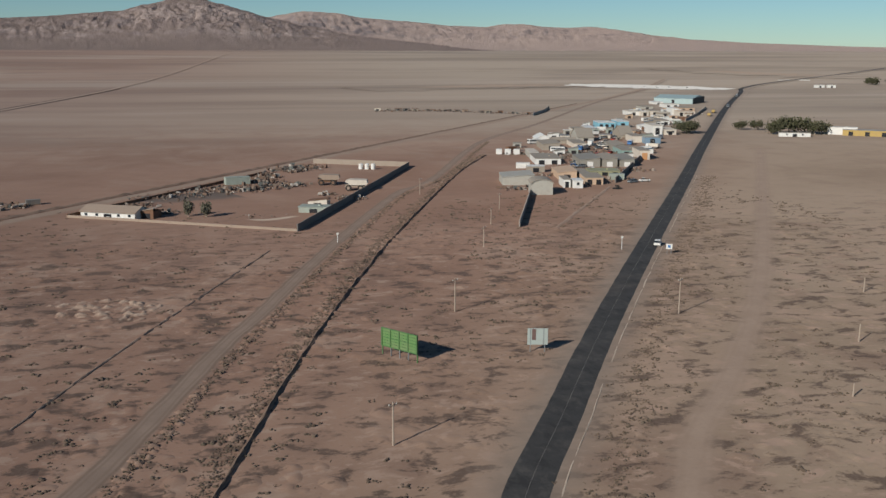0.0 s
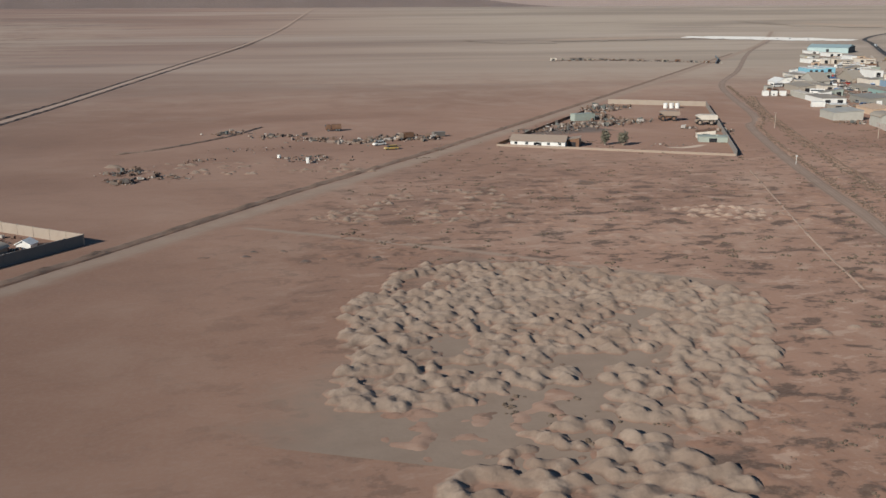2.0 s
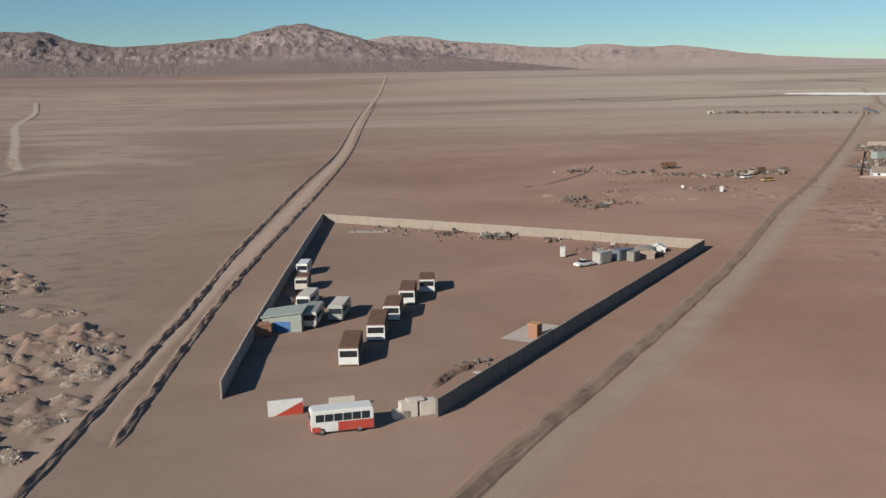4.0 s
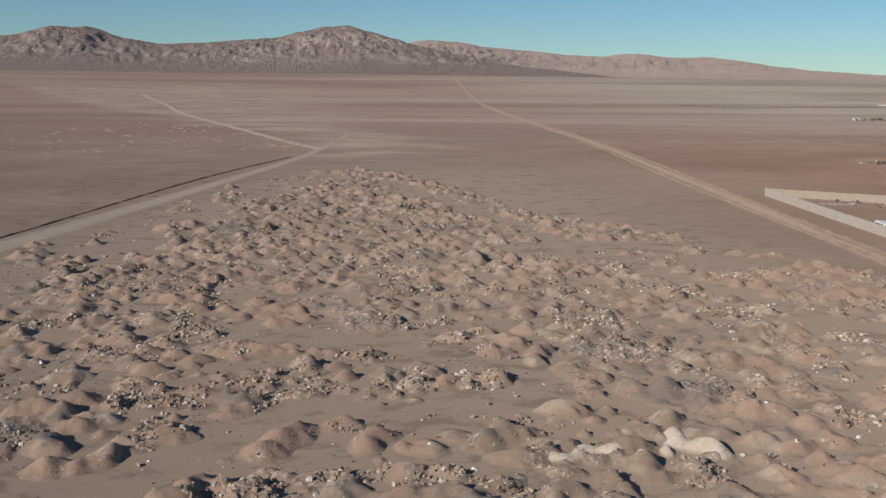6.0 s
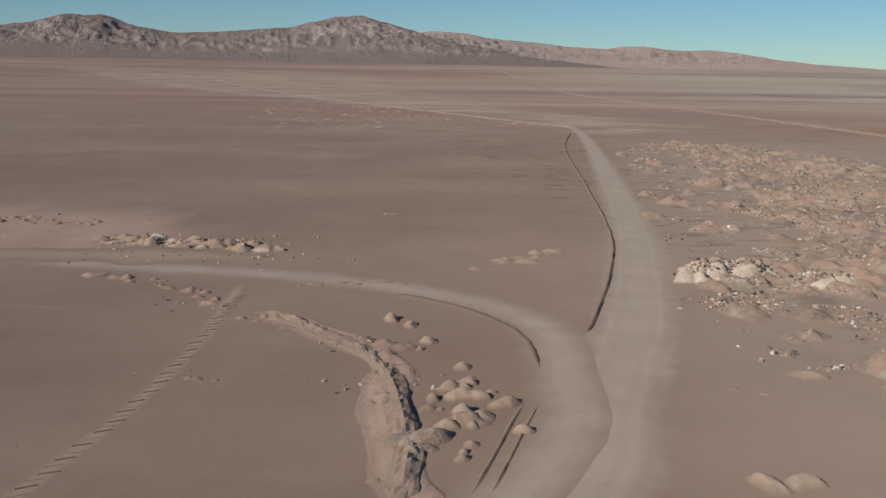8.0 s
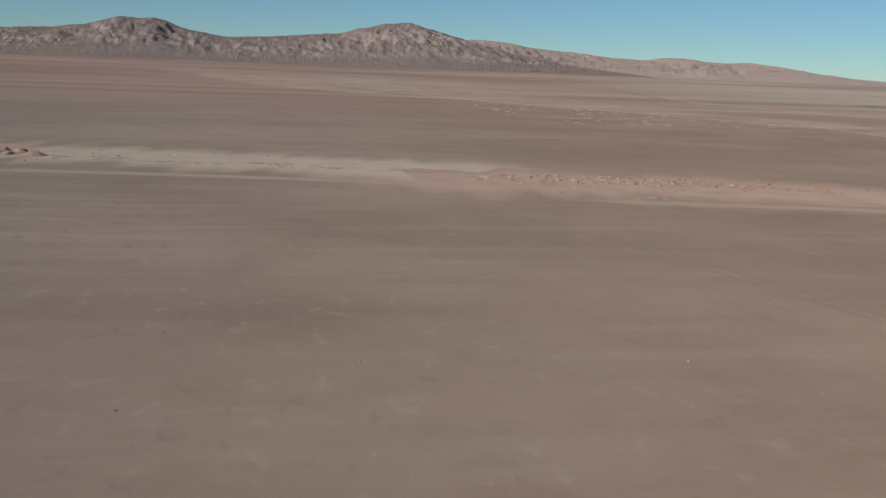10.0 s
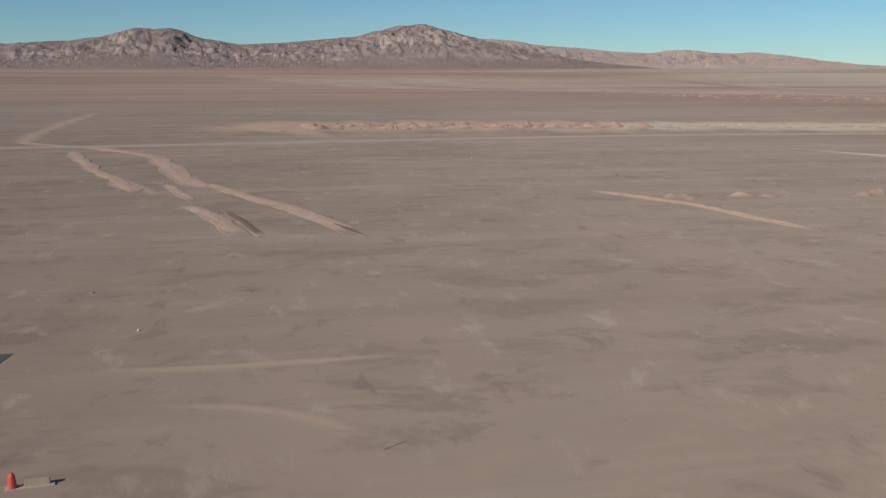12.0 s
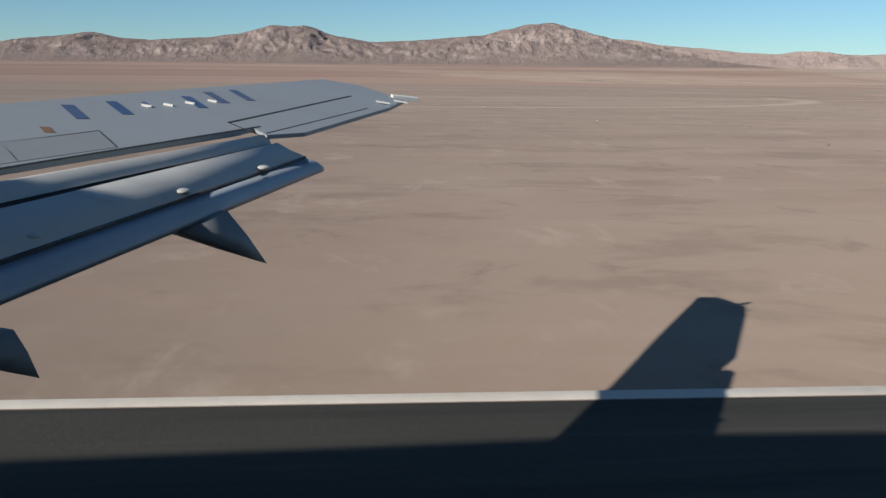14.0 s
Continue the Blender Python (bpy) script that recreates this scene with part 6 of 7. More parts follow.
V((119.2, 266.8), (122.6, 266.1), 13.0, 1.38, PALESLATE, TANROOF, "grey workshop with dusty roof", "lean", 1, DARK)
V((135.4, 288.0), (138.8, 287.3), 10.0, 2.05, CREAM, TANROOF, "boxy cream workshop with a flat roof", "flat", 0, DARK)
V((137.6, 283.5), (142.7, 282.5), 3.4, 2.03, BLUEWALL, PALESHEET, "blue-grey metal workshop among the workshops", "flat", 1, DARK, windows=1)
V((136.1, 298.4), (140.2, 297.6), 13.0, 1.54, TANROOF, TANROOF, "long tan-roofed shed in the lane", "ridge", 1, DARK)
V((154.8, 313.0), (158.3, 312.3), 11.6, 3.20, WHITE, CREAM, "tall white plastered building among the workshops", "flat", 1, DARK, windows=1)
V((158.8, 311.8), (163.0, 310.9), 10.0, 1.83, CREAM, CREAM, "cream building with a flat roof", "flat", 1, DARK, windows=2)
V((177.8, 358.2), (183.4, 357.1), 10.0, 1.62, TANROOF, TANROOF, "tan workshop row among the workshops", "flat", 2, DARK)
V((145.9, 340.7), (152.4, 339.5), 10.0, 2.39, CYAN, WHITE, "bright cyan sheet-metal workshop among the workshops", "flat", 3, DARK)
V((155.3, 344.5), (159.8, 343.7), 10.0, 2.42, CYAN, WHITE, "cyan workshop with a white roof", "flat", 1, DARK)
V((136.2, 329.3), (139.9, 328.5), 11.3, 1.46, TANROOF, WHITE, "small shed with a pale roof", "flat", 1, DARK)
V((189.6, 409.2), (195.1, 408.2), 10.0, 1.83, WHITE, CREAM, "white hut with a dark door", "flat", 1, DARK)
V((194.0, 404.4), (197.4, 403.8), 3.4, 2.07, CREAM, WHITE, "small white workshop among the workshops", "flat", 1, DARK)
V((198.0, 403.7), (202.2, 402.9), 10.0, 2.33, CREAM, TANROOF, "cream workshop with a dark opening", "flat", 1, DARK)
V((217.3, 453.0), (223.2, 452.0), 10.0, 1.16, PALESHEET, TANROOF, "low pale shed among the workshops", "flat", 1, DARK)
V((198.9, 395.8), (203.6, 394.9), 7.0, 2.04, TANROOF, CREAM, "tan yard building among the workshops", "flat", 1, DARK)
V((212.0, 409.2), (214.7, 408.7), 10.0, 2.90, WHITE, WHITE, "white tank house among the workshops", "flat", 0, DARK)
V((211.1, 401.3), (218.5, 399.9), 7.6, 2.08, CREAM, PEACH, "workshop with an orange-tan roof", "flat", 3, DARK)
V((227.8, 432.2), (235.2, 430.9), 10.0, 1.67, PEACH, TANROOF, "long tan and orange workshop", "flat", 2, DARK)
V((234.0, 460.1), (241.3, 458.9), 10.0, 1.77, WHITE, CREAM, "pale low workshop near the hangar", "flat", 2, DARK)
V((243.0, 491.1), (248.1, 490.3), 10.0, 1.25, WHITE, WHITE, "small white shed near the hangar", "flat", 1, DARK)
HANGAR = plain("pale_green_hangar_sheet", (0.40, 0.50, 0.47), 0.5, dirt=0.2)
V((248.2, 502.2), (264.5, 487.5), 28.0, 3.0, HANGAR, HANGAR, "big pale blue-green sheet-metal hangar with a low ridged roof", "ridge", 1, pitch=0.05)
# near-black sheet stands for the shade of the hangar's open end
ob = thing("hangar_door", 264.6, 487.5, 0, 48.0, "near-black panel for the hangar's shaded open end", "door")
part("door", boxed(0.8, 27.2, -0.12, 0.02, 0, 3.3), DARK, ob)
for i, (x, y) in enumerate(((82, 262.5), (84.4, 261.7), (86.8, 260.9))):
    container(x, y, 75, WHITE, "white water tank box on a low stand", 1.6, 1.7, 1.5, "water_tank", "tank")
wall_run("wall_1", [(51.4, 152.3), (60, 173.6), (68.4, 194.6)], 1.15, 0.14, CONCRETE, "dusty concrete block wall of a yard")
# wall's shade is put into the darker block colour
wall_run("wall_2", [(90.2, 199.8), (106.0, 225.2), (121.7, 250.6)], 1.25, 0.14, DARKSHADEBLOCK, "tall shaded concrete block wall of the workshop yards", 3.5)
strip("yard_track", [(56.4, 148.8), (72, 172.4), (87.4, 195.8)], 0.9, DARKBERM, 0.0, 0.6, crown=0.16, rough=0.3, sway=0.15, wobble=0.5, label="low earth ridge running up to the workshop wall", category="earth bank")
wall_run("wall_3", [(199, 372), (222, 404), (252, 450)], 1.2, 0.16, CONCRETE, "long concrete block wall along the workshops", 4)
car(93, 199, 15, SLATE, "dark car parked beside the workshops")
car(96.5, 200.5, 0, WHITE, "white pickup parked beside the workshops", pickup=True)
car(121, 253, 50, SLATE, "dark car parked between workshops")
r = random.Random(77)
for i in range(34):
    k = i / 33
    car(92 + 62 * k + r.uniform(-3, 3), 222 + 118 * k + r.uniform(-4, 4), r.uniform(0, 360), r.choice((WHITE, SLATE, BLUE, CREAM, RED, SLATE)), "car parked in the workshop lane")
for i, (x, y, n) in enumerate(((92, 220, 60), (110, 244, 90), (101, 256, 90), (126, 282, 90), (117, 262, 60), (142, 310, 80), (170, 350, 80), (205, 392, 60), (225, 412, 70), (98, 240, 60), (66, 196, 30), (84, 202, 30), (92, 262, 50), (98, 250, 60), (106, 262, 80), (113, 272, 70), (90, 228, 50), (134, 300, 70), (146, 330, 60), (104, 220, 50), (165, 372, 60), (88, 262, 30), (78, 216, 30), (120, 310, 40), (190, 384, 60), (210, 420, 60), (95, 205, 25))):
    scrap_heap(x, y, n, 0.7, 2.4, "clutter of scrap and parts in a workshop yard", 200 + i)


def free_ground(x, y, r_):
    """True where no building stands within r_ metres."""
    return all(abs((x - fx) * c + (y - fy) * q) > a + r_ or abs((y - fy) * c - (x - fx) * q) > b + r_ for fx, fy, c, q, a, b in FOOT)


# sheds, cabins and lorries that fill the yards between the workshops
LANE = [(76, 203), (92, 203), (121, 248), (150, 296), (178, 342), (214, 396), (236, 446), (205, 440), (166, 372), (128, 334), (100, 300), (84, 262), (78, 232)]
STREET = along([(80, 208), (97, 234), (128, 287), (170, 362), (232, 460)], 3.0)
fill = random.Random(404)
placed = 0
while placed < 60:
    x, y = fill.uniform(70, 240), fill.uniform(200, 450)
    if not inside(LANE, x, y) or not free_ground(x, y, 2.6) or on_line(STREET, x, y, 4.5):
        continue
    placed += 1
    kind = placed % 6
    if kind in (0, 1, 4):
        w = fill.uniform(2.0, 4.2)
        building((x - w / 2, y - 1.3), (x + w / 2, y - 1.3 - w * 0.2), fill.uniform(1.8, 3.0), fill.uniform(1.1, 1.75), fill.choice((WHITE, CREAM, PALESHEET, PEACH, TANROOF, TEAL, WHITE)), fill.choice((TANROOF, PALESLATE, DUSTROOF, WHITE, GREYROOF, SLATE)), "small cluttered lean-to shed in a workshop yard", fill.choice(("flat", "lean", "flat")), 1, DARK, "shed", 0, "yard sheds", "shed")
    elif kind == 2:
        container(x - 1.7, y, fill.choice((-12, 60, -15)), fill.choice((WHITE, TEAL, RUST, PALESHEET)), "weathered steel container in a workshop yard", 3.4)
        FOOT.append((x, y, 1.0, 0.0, 1.8, 1.8))
    elif kind == 3:
        lorry(x, y, fill.uniform(0, 360), fill.choice((WHITE, DUSTROOF, BLUE, YELLOW)), fill.choice((WHITE, CREAM, RUST, SLATE)), "old lorry parked in a workshop yard", 4.4)
        FOOT.append((x, y, 1.0, 0.0, 2.6, 2.6))
    else:
        bus(x, y, fill.uniform(0, 360), 4.2, 1.4, 1.5, fill.choice((WHITE, CREAM, WHITE)), WHITE, "pale bus parked in a workshop yard")
        FOOT.append((x, y, 1.0, 0.0, 2.6, 2.6))
ob = thing("tyre_stack", 86.5, 190.5, 0, 0, "heap of old black tyres beside the yard", "tyres")
for i, (dx, dy, dz) in enumerate(((0, 0, 0), (0.75, 0.1, 0), (0.35, 0.6, 0), (0.3, 0.2, 0.28), (-0.4, 0.6, 0), (0.1, 0.35, 0.55))):
    part("tyre", tube(bmesh.new(), (dx, dy, dz), (dx, dy, dz + 0.27), 0.42, 0.42, 12), RUBBER, ob)

# ---- salvage compound with the long house ----
wall_run("wall_4", [(-24.5, 179.5), (-12, 172.3), (1, 164.6), (14.2, 156.8)], 0.45, 0.14, DUSTROOF, "low dusty brown wall round the salvage compound", 3.2)
# darker block carries the shade of this run
wall_run("wall_5", [(14.2, 156.8), (26.5, 184.6), (38.5, 211.8), (50.6, 239.6)], 1.25, 0.14, DARKSHADEBLOCK, "dusty concrete wall round the salvage compound", 3.2)
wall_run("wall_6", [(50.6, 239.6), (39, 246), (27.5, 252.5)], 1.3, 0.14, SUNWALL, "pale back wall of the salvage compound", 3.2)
wall_run("wall_7", [(-24.5, 179.5), (-11, 198.5), (2, 217), (14, 234)], 0.6, 0.12, RUST, "dark makeshift fence of the salvage compound", 3.0)
V((-22.1, 178.4), (-12.6, 173.6), 5.0, 1.25, WHITE, DUSTROOF, "long white house with a low dusty brown roof", "ridge", 1, DARK, "house", 5, "", "house", 0.17)
V((-12.0, 175.5), (-9.5, 174.3), 3.0, 1.3, RUST, DUSTROOF, "brown lean-to shed beside the house", "lean", 1, DARK, "shed", 0, "", "shed")
tree(-3.5, 175.9, 2.6, 1.3, "dusty grey-green tree in the compound", 71, leaf=GREYLEAF)
tree(-0.4, 174.4, 2.4, 1.5, "dusty grey-green tree in the compound", 72, leaf=GREYLEAF)
container(3.9, 215.5, 10, TEAL, "teal container shed with a pale roof", 5.4, 2.2, 1.7)
haul_truck(24.0, 211.5, -12, "big rusty brown mining dump truck", RUST, DUSTROOF)
haul_truck(28.7, 202.0, -14, "big dusty mining dump truck with a pale body", DUSTROOF, CREAM)
strip("yard_floor", [(6, 170.5), (10.2, 169), (16.5, 172.2)], 2.6, PALE_DUST, 0.02, 0.8, label="pale spilled dust on the compound floor", category="yard floor")
for i in range(3):
    ob = thing("storage_tank", 37.8 + i * 1.5, 237.4 - i * 0.4, 0, 0, "round white storage tank by the back wall", "tank", "white tanks")
    part("tank", tube(bmesh.new(), (0, 0, 0), (0, 0, 1.3), 0.58, 0.58, 18), WHITE, ob)
    part("lid", tube(bmesh.new(), (0, 0, 1.3), (0, 0, 1.45), 0.55, 0.2, 18), WHITE, ob)
V((16.2, 175.5), (21.4, 173.4), 3.0, 1.05, TEAL, TEAL, "low flat grey-green shed at the wall", "flat", 1, DARK, "shed", 0, "", "shed")
V((18.5, 181), (22, 179.6), 2.5, 1.2, CREAM, RUST, "small cream hut with rusty roof", "lean", 1, DARK, "shed", 0, "", "shed")
strip("yard_floor", [(-13, 199), (-4, 198), (5, 202)], 15, DARKFLOOR, 0.02, 1.2, rows=(-1, -0.7, 0, 0.7, 1), wobble=0.4, label="dark brown ground behind the house", category="yard floor")
scrap_heap(14, 227, 110, 0.95, 1.3, "tall dark pile of scrap by the makeshift fence", 330)
scrap_heap(13.4, 226.4, 60, 0.9, 0.6, "tall dark pile of scrap by the makeshift fence", 331)
for i, (x, y, n, s, w) in enumerate(((8, 208, 90, 0.9, 3.5), (16.5, 211.5, 90, 0.9, 3.0), (24, 243, 70, 1.0, 2.5), (20, 237, 60, 1.0, 2.5), (-7, 200, 90, 0.7, 3.5), (1, 206, 90, 0.8, 3.2), (-13, 190, 50, 0.6, 2.5), (24, 196, 20, 0.6, 1.2), (27.5, 190, 40, 0.8, 1.6), (9, 173, 16, 0.4, 2.4), (12, 219, 60, 0.9, 2.2), (-8, 180, 30, 0.7, 1.4))):
    scrap_heap(x, y, n, s, w, "rusty scrap machinery and parts in the compound", 300 + i)

# ---- scrap yard beside the track ----
car(-46.7, 179.6, 10, YELLOW, "yellow scrapped car at the edge of the yard", 2.7)
car(-48.0, 185.6, 20, WHITE, "white car parked in the scrap yard", 2.7)
container(-34.0, 195.6, 15, DARKSHADEBLOCK, "dark grey container at the end of the yard", 2.6, 1.2, 1.0)
lorry(-42, 192.5, 15, DUSTROOF, RUST, "dusty brown scrapped lorry", 3.4)
lorry(-55, 210.6, 0, RUST, RUST, "rusty scrapped lorry in the yard", 3.4)
container(-62.3, 166.4, 80, WHITE, "small white upright tank box", 0.6, 0.6, 1.0, "white_drum", "drum")
container(-67, 173.5, 60, WHITE, "small white upright tank box", 0.5, 0.5, 0.6, "white_drum", "drum")
for i, (x, y, n, s, w) in enumerate(((-49.5, 191.5, 50, 0.7, 2.5), (-58, 197, 50, 0.7, 2.5), (-40, 195, 50, 0.8, 2.8), (-45, 194.5, 40, 0.8, 2.2), (-61, 171, 70, 0.5, 3.0), (-66.3, 203.5, 40, 0.7, 2.5), (-75, 211, 40, 0.7, 2.2), (-81, 174, 25, 0.5, 2.2), (-92, 163, 40, 0.7, 2.6), (-92, 154, 30, 0.8, 1.4), (-85, 157, 30, 0.6, 1.8), (-70, 186, 30, 0.4, 4), (-36, 193, 40, 0.8, 2))):
    scrap_heap(x, y, n, s, w, "scattered rusty scrap in the open yard", 400 + i)
strip("yard_fence_line", [(-97, 184), (-88, 191), (-76, 206), (-68, 222)], 0.7, DARKBERM, 0.0, 0.6, crown=0.3, label="low earth edge of the scrap yard", category="earth bank")
strip("yard_floor", [(-60, 196), (-52, 192), (-44, 188)], 9, SCRAPE, 0.02, 2.0, label="pale oil-stained floor of the scrap yard", category="yard floor")

# far row of huts
r = random.Random(91)
for i in range(15):
    k = i / 14
    x, y = 82 + 62 * k + r.uniform(-1.5, 1.5), 464 - 40 * k * k + r.uniform(-2, 2)
    w = r.uniform(1.4, 3.6)
    V((x, y), (x + w, y - w * 0.3), r.uniform(1.6, 3.0), r.uniform(0.7, 1.4), r.choice((DUSTROOF, TANROOF, RUST, CREAM, DARKSHADEBLOCK)), r.choice((TANROOF, DUSTROOF, RUST, DUSTROOF)), "small far-off hut in a row on the plain", "flat", 1, DARK, "hut", 0, "far huts", "hut")
    scrap_heap(x + 3, y - 3, 22, 0.8, 2.6, "scrap beside the far huts", 460 + i)
wall_run("wall_8", [(146, 416), (160, 440), (172, 466)], 1.3, 0.16, SLATE, "dark far boundary wall on the plain", 5)

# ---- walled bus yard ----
# front run gets the darker block for its shade, back run the paler
wall_run("wall_9", [(-136.9, 60.9), (-126, 73.6), (-118.3, 82.6), (-104, 99.2), (-92, 113.1)], 1.3, 0.13, DARKSHADEBLOCK, "long concrete block wall round the bus yard", 2.8)
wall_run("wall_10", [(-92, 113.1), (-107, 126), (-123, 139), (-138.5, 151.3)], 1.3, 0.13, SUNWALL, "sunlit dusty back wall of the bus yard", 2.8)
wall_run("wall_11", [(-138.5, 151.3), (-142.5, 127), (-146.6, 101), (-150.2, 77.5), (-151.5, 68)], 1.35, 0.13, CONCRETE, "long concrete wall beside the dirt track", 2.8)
ob = thing("gate_blocks", -139.4, 61.4, 0, 8, "pair of stacked pale concrete blocks at the yard gate", "concrete blocks")
for dx, dz, h in ((0, 0, 1.1), (1.35, 0, 1.05), (-0.5, 0, 0.55), (0.5, 1.1, 0.12)):
    part("block", boxed(dx, dx + 1.2, -0.35, 0.35, dz, dz + h, bevel=0.03), CREAM, ob)
ob = thing("painted_gate_wall", -148.2, 63.6, 0, 4, "short red and white painted wall beside the gate", "wall")
part("panel", boxed(0, 2.4, -0.08, 0.08, -0.1, 1.1), WHITE, ob)
part("red_panel", prism(bmesh.new(), [(0.4, 0.0), (2.38, 0.0), (2.38, 0.9)], -0.09, -0.082), RED, ob)
part("panel", boxed(4.2, 6.0, -0.08, 0.08, -0.1, 0.9), CREAM, ob)
bus(-145.5, 59.9, 3, 4.1, 1.35, 1.62, WHITE, WHITE, "red and white minibus parked at the yard gate", lower=RED)
for x, y, l, t in ((-141.7, 73.8, 5.4, 80), (-138.7, 80.4, 5.6, 79), (-136.4, 87.0, 4.4, 77), (-134.0, 93.0, 4.8, 78), (-131.1, 97.7, 3.6, 80)):
    bus(x, y, t, l, 1.62, 1.5, SHELL, RUST, "stripped bus shell with a white front and a rusty roof", wheels=False, glass=DARK, face=WHITE)
bus(-144.2, 86.2, 77, 4.6, 1.45, 1.5, CREAM, GREYROOF, "old cream bus parked by the shed")
bus(-141.6, 88.2, 74, 4.2, 1.45, 1.45, TEAL, CREAM, "old pale green bus with a cream roof")
bus(-144.4, 92.8, 74, 4.2, 1.4, 1.5, WHITE, CREAM, "old white bus in the yard")
bus(-143.7, 110.0, 78, 3.2, 1.3, 1.4, WHITE, WHITE, "white van parked by the wall")
lorry(-144.2, 101.5, 80, CREAM, RUST, "old tan lorry wreck by the wall", 3.4)
V((-148.4, 86.0), (-144.9, 85.2), 3.2, 1.3, TEAL, TEAL, "open shed roofed with a green tarpaulin", "lean", 1, BLUE, "shed", 0, "", "shed")
container(-149.3, 84.6, 10, BRICK, "small orange-brown hut by the shed", 1.6, 1.2, 1.1, "hut", "hut")
sheet("concrete_slab_1", [(-128.0, 78.6), (-125.5, 76.4), (-121.2, 81.0), (-123.6, 83.4)], CONCRETE, 0.03, "pale concrete slab in the yard", "slab")
ob = thing("brick_hut", -124.9, 78.3, 0, 48, "small square orange brick hut on a slab", "hut")
part("wall", boxed(-0.5, 0.5, -0.45, 0.45, 0, 1.25, bevel=0.01), BRICK, ob)
part("roof", boxed(-0.56, 0.56, -0.5, 0.5, 1.25, 1.32), ORANGE, ob)
sheet("concrete_slab_2", [(-135.5, 139), (-130.5, 137.5), (-130.2, 139.2), (-135.2, 141)], CONCRETE, 0.03, "pale concrete slab by the back wall", "slab")
car(-111.6, 106.4, 20, WHITE, "white pickup parked by the containers", pickup=True)
container(-108.6, 107.6, 30, PALESHEET, "pale grey steel site cabin", 2.0, 1.3, 1.4, "site_cabin", "cabin")
container(-105.6, 109.0, 28, SLATE, "dark grey steel site cabin", 2.4, 1.3, 1.3, "site_cabin", "cabin")
container(-104.2, 107.8, 35, PALESLATE, "grey painted site cabin", 1.3, 1.1, 1.2, "site_cabin", "cabin")
V((-102.9, 109.6), (-100.7, 108.6), 2.4, 0.8, DUSTROOF, TANROOF, "small tan shed with a rounded dusty roof", "arch", 1, DUSTROOF, "shed", 0, "", "shed")
V((-99.3, 113.0), (-97.6, 112.4), 1.4, 0.5, WHITE, WHITE, "small white tent by the wall", "gable", 0, DARK, "tent", 0, "", "tent")
container(-111.4, 112.8, 0, WHITE, "upright white water drum in the yard", 0.5, 0.5, 1.3, "water_drum", "drum")
for i, (x, y, n, s, w) in enumerate(((-115.6, 129.2, 40, 0.7, 1.4), (-121.5, 134.0, 26, 0.6, 1.2), (-108.8, 124.6, 24, 0.7, 1.0), (-104, 116, 40, 0.5, 2.4), (-100.5, 111.5, 30, 0.5, 1.4), (-129, 139.5, 24, 0.5, 2.5), (-144, 97.5, 40, 0.6, 1.0), (-131.6, 71.6, 16, 0.4, 1.4), (-146.2, 90, 24, 0.5, 0.8), (-118, 131, 20, 0.5, 3))):
    scrap_heap(x, y, n, s, w, "rusty wreck parts in the bus yard", 500 + i)
# bank shape stands in for dark planks leaning along the wall
strip("yard_bank", [(-136.6, 66.3), (-135.2, 68.2), (-133.6, 70.4), (-131.0, 73.0)], 1.1, SHADEEARTH, 0.0, 0.4, rough=0.5, crown=0.35, label="bank standing in for a stack of planks by the wall", category="earth bank")

# ---- beside the runway ----
ob = thing("runway_marker", -448.3, 18.75, 0, 10, "low weathered marker board with a red lamp housing beside the runway", "marker")
part("board", boxed(0.16, 0.52, -0.04, 0.04, 0.0, 0.11, bevel=0.01), DUSTROOF, ob)
part("lamp_housing", tube(bmesh.new(), (0, 0, 0), (0, 0, 0.2), 0.07, 0.05, 12), RED, ob)
part("lamp_cap", tube(bmesh.new(), (0, 0, 0.2), (0, 0, 0.25), 0.05, 0.02, 12), RED, ob)
part("foot", boxed(-0.1, 0.58, -0.07, 0.07, -0.02, 0.02), CONCRETE, ob)
# two dark rocks, built as low round stubs
for x, y in ((-421.6, 21.9), (-421.6, 21.1)):
    ob = thing("dark_rock", x, y, 0, 0, "small dark rock on the bare soil", "lamp", "ground lamps")
    part("housing", tube(bmesh.new(), (0, 0, -0.02), (0, 0, 0.08), 0.1, 0.06, 10), RUST, ob)


# ---- the aircraft at touchdown ----
EYE = Vector((-519.324, 8.302, 1.5))


def sheet_paint(name, colour, rough):
    """Smooth aircraft paint, faintly streaked along the airflow."""
    n = Nodes(name)
    film = n.noise(1.1, 5, 0.6, (0.5, 2.4, 1))
    streaks = n.noise(6.0, 4, 0.6, (0.25, 3.0, 1), shift=(4, 9, 0))
    col = n.mix(n.math("MULTIPLY", n.ramp(film, 0.42, 0.70), 0.30), colour, tuple(c * 0.78 for c in colour))
    col = n.mix(n.math("MULTIPLY", n.ramp(streaks, 0.52, 0.74), 0.22), col, (0.26, 0.235, 0.20))
    return n.done(col, rough)


ALU = sheet_paint("grey_wing_paint", (0.30, 0.315, 0.312), 0.45)
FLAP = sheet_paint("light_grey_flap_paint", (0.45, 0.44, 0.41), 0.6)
# the trailing flap's blue shade is put into its colour
FLAPSHADE = sheet_paint("blue_grey_flap_shade", (0.29, 0.335, 0.385), 0.4)
SEAM = plain("dark_panel_gap", (0.02, 0.02, 0.022), 0.7)
NAVY = plain("navy_marking_paint", (0.055, 0.10, 0.19), 0.5)


def wing_z(x, y):
    return -0.7064 + 0.14385 * y - 0.1813 * x


plane = thing("aircraft", *EYE, 0, "grey metal airliner wing with lowered flaps over the runway", "aircraft")


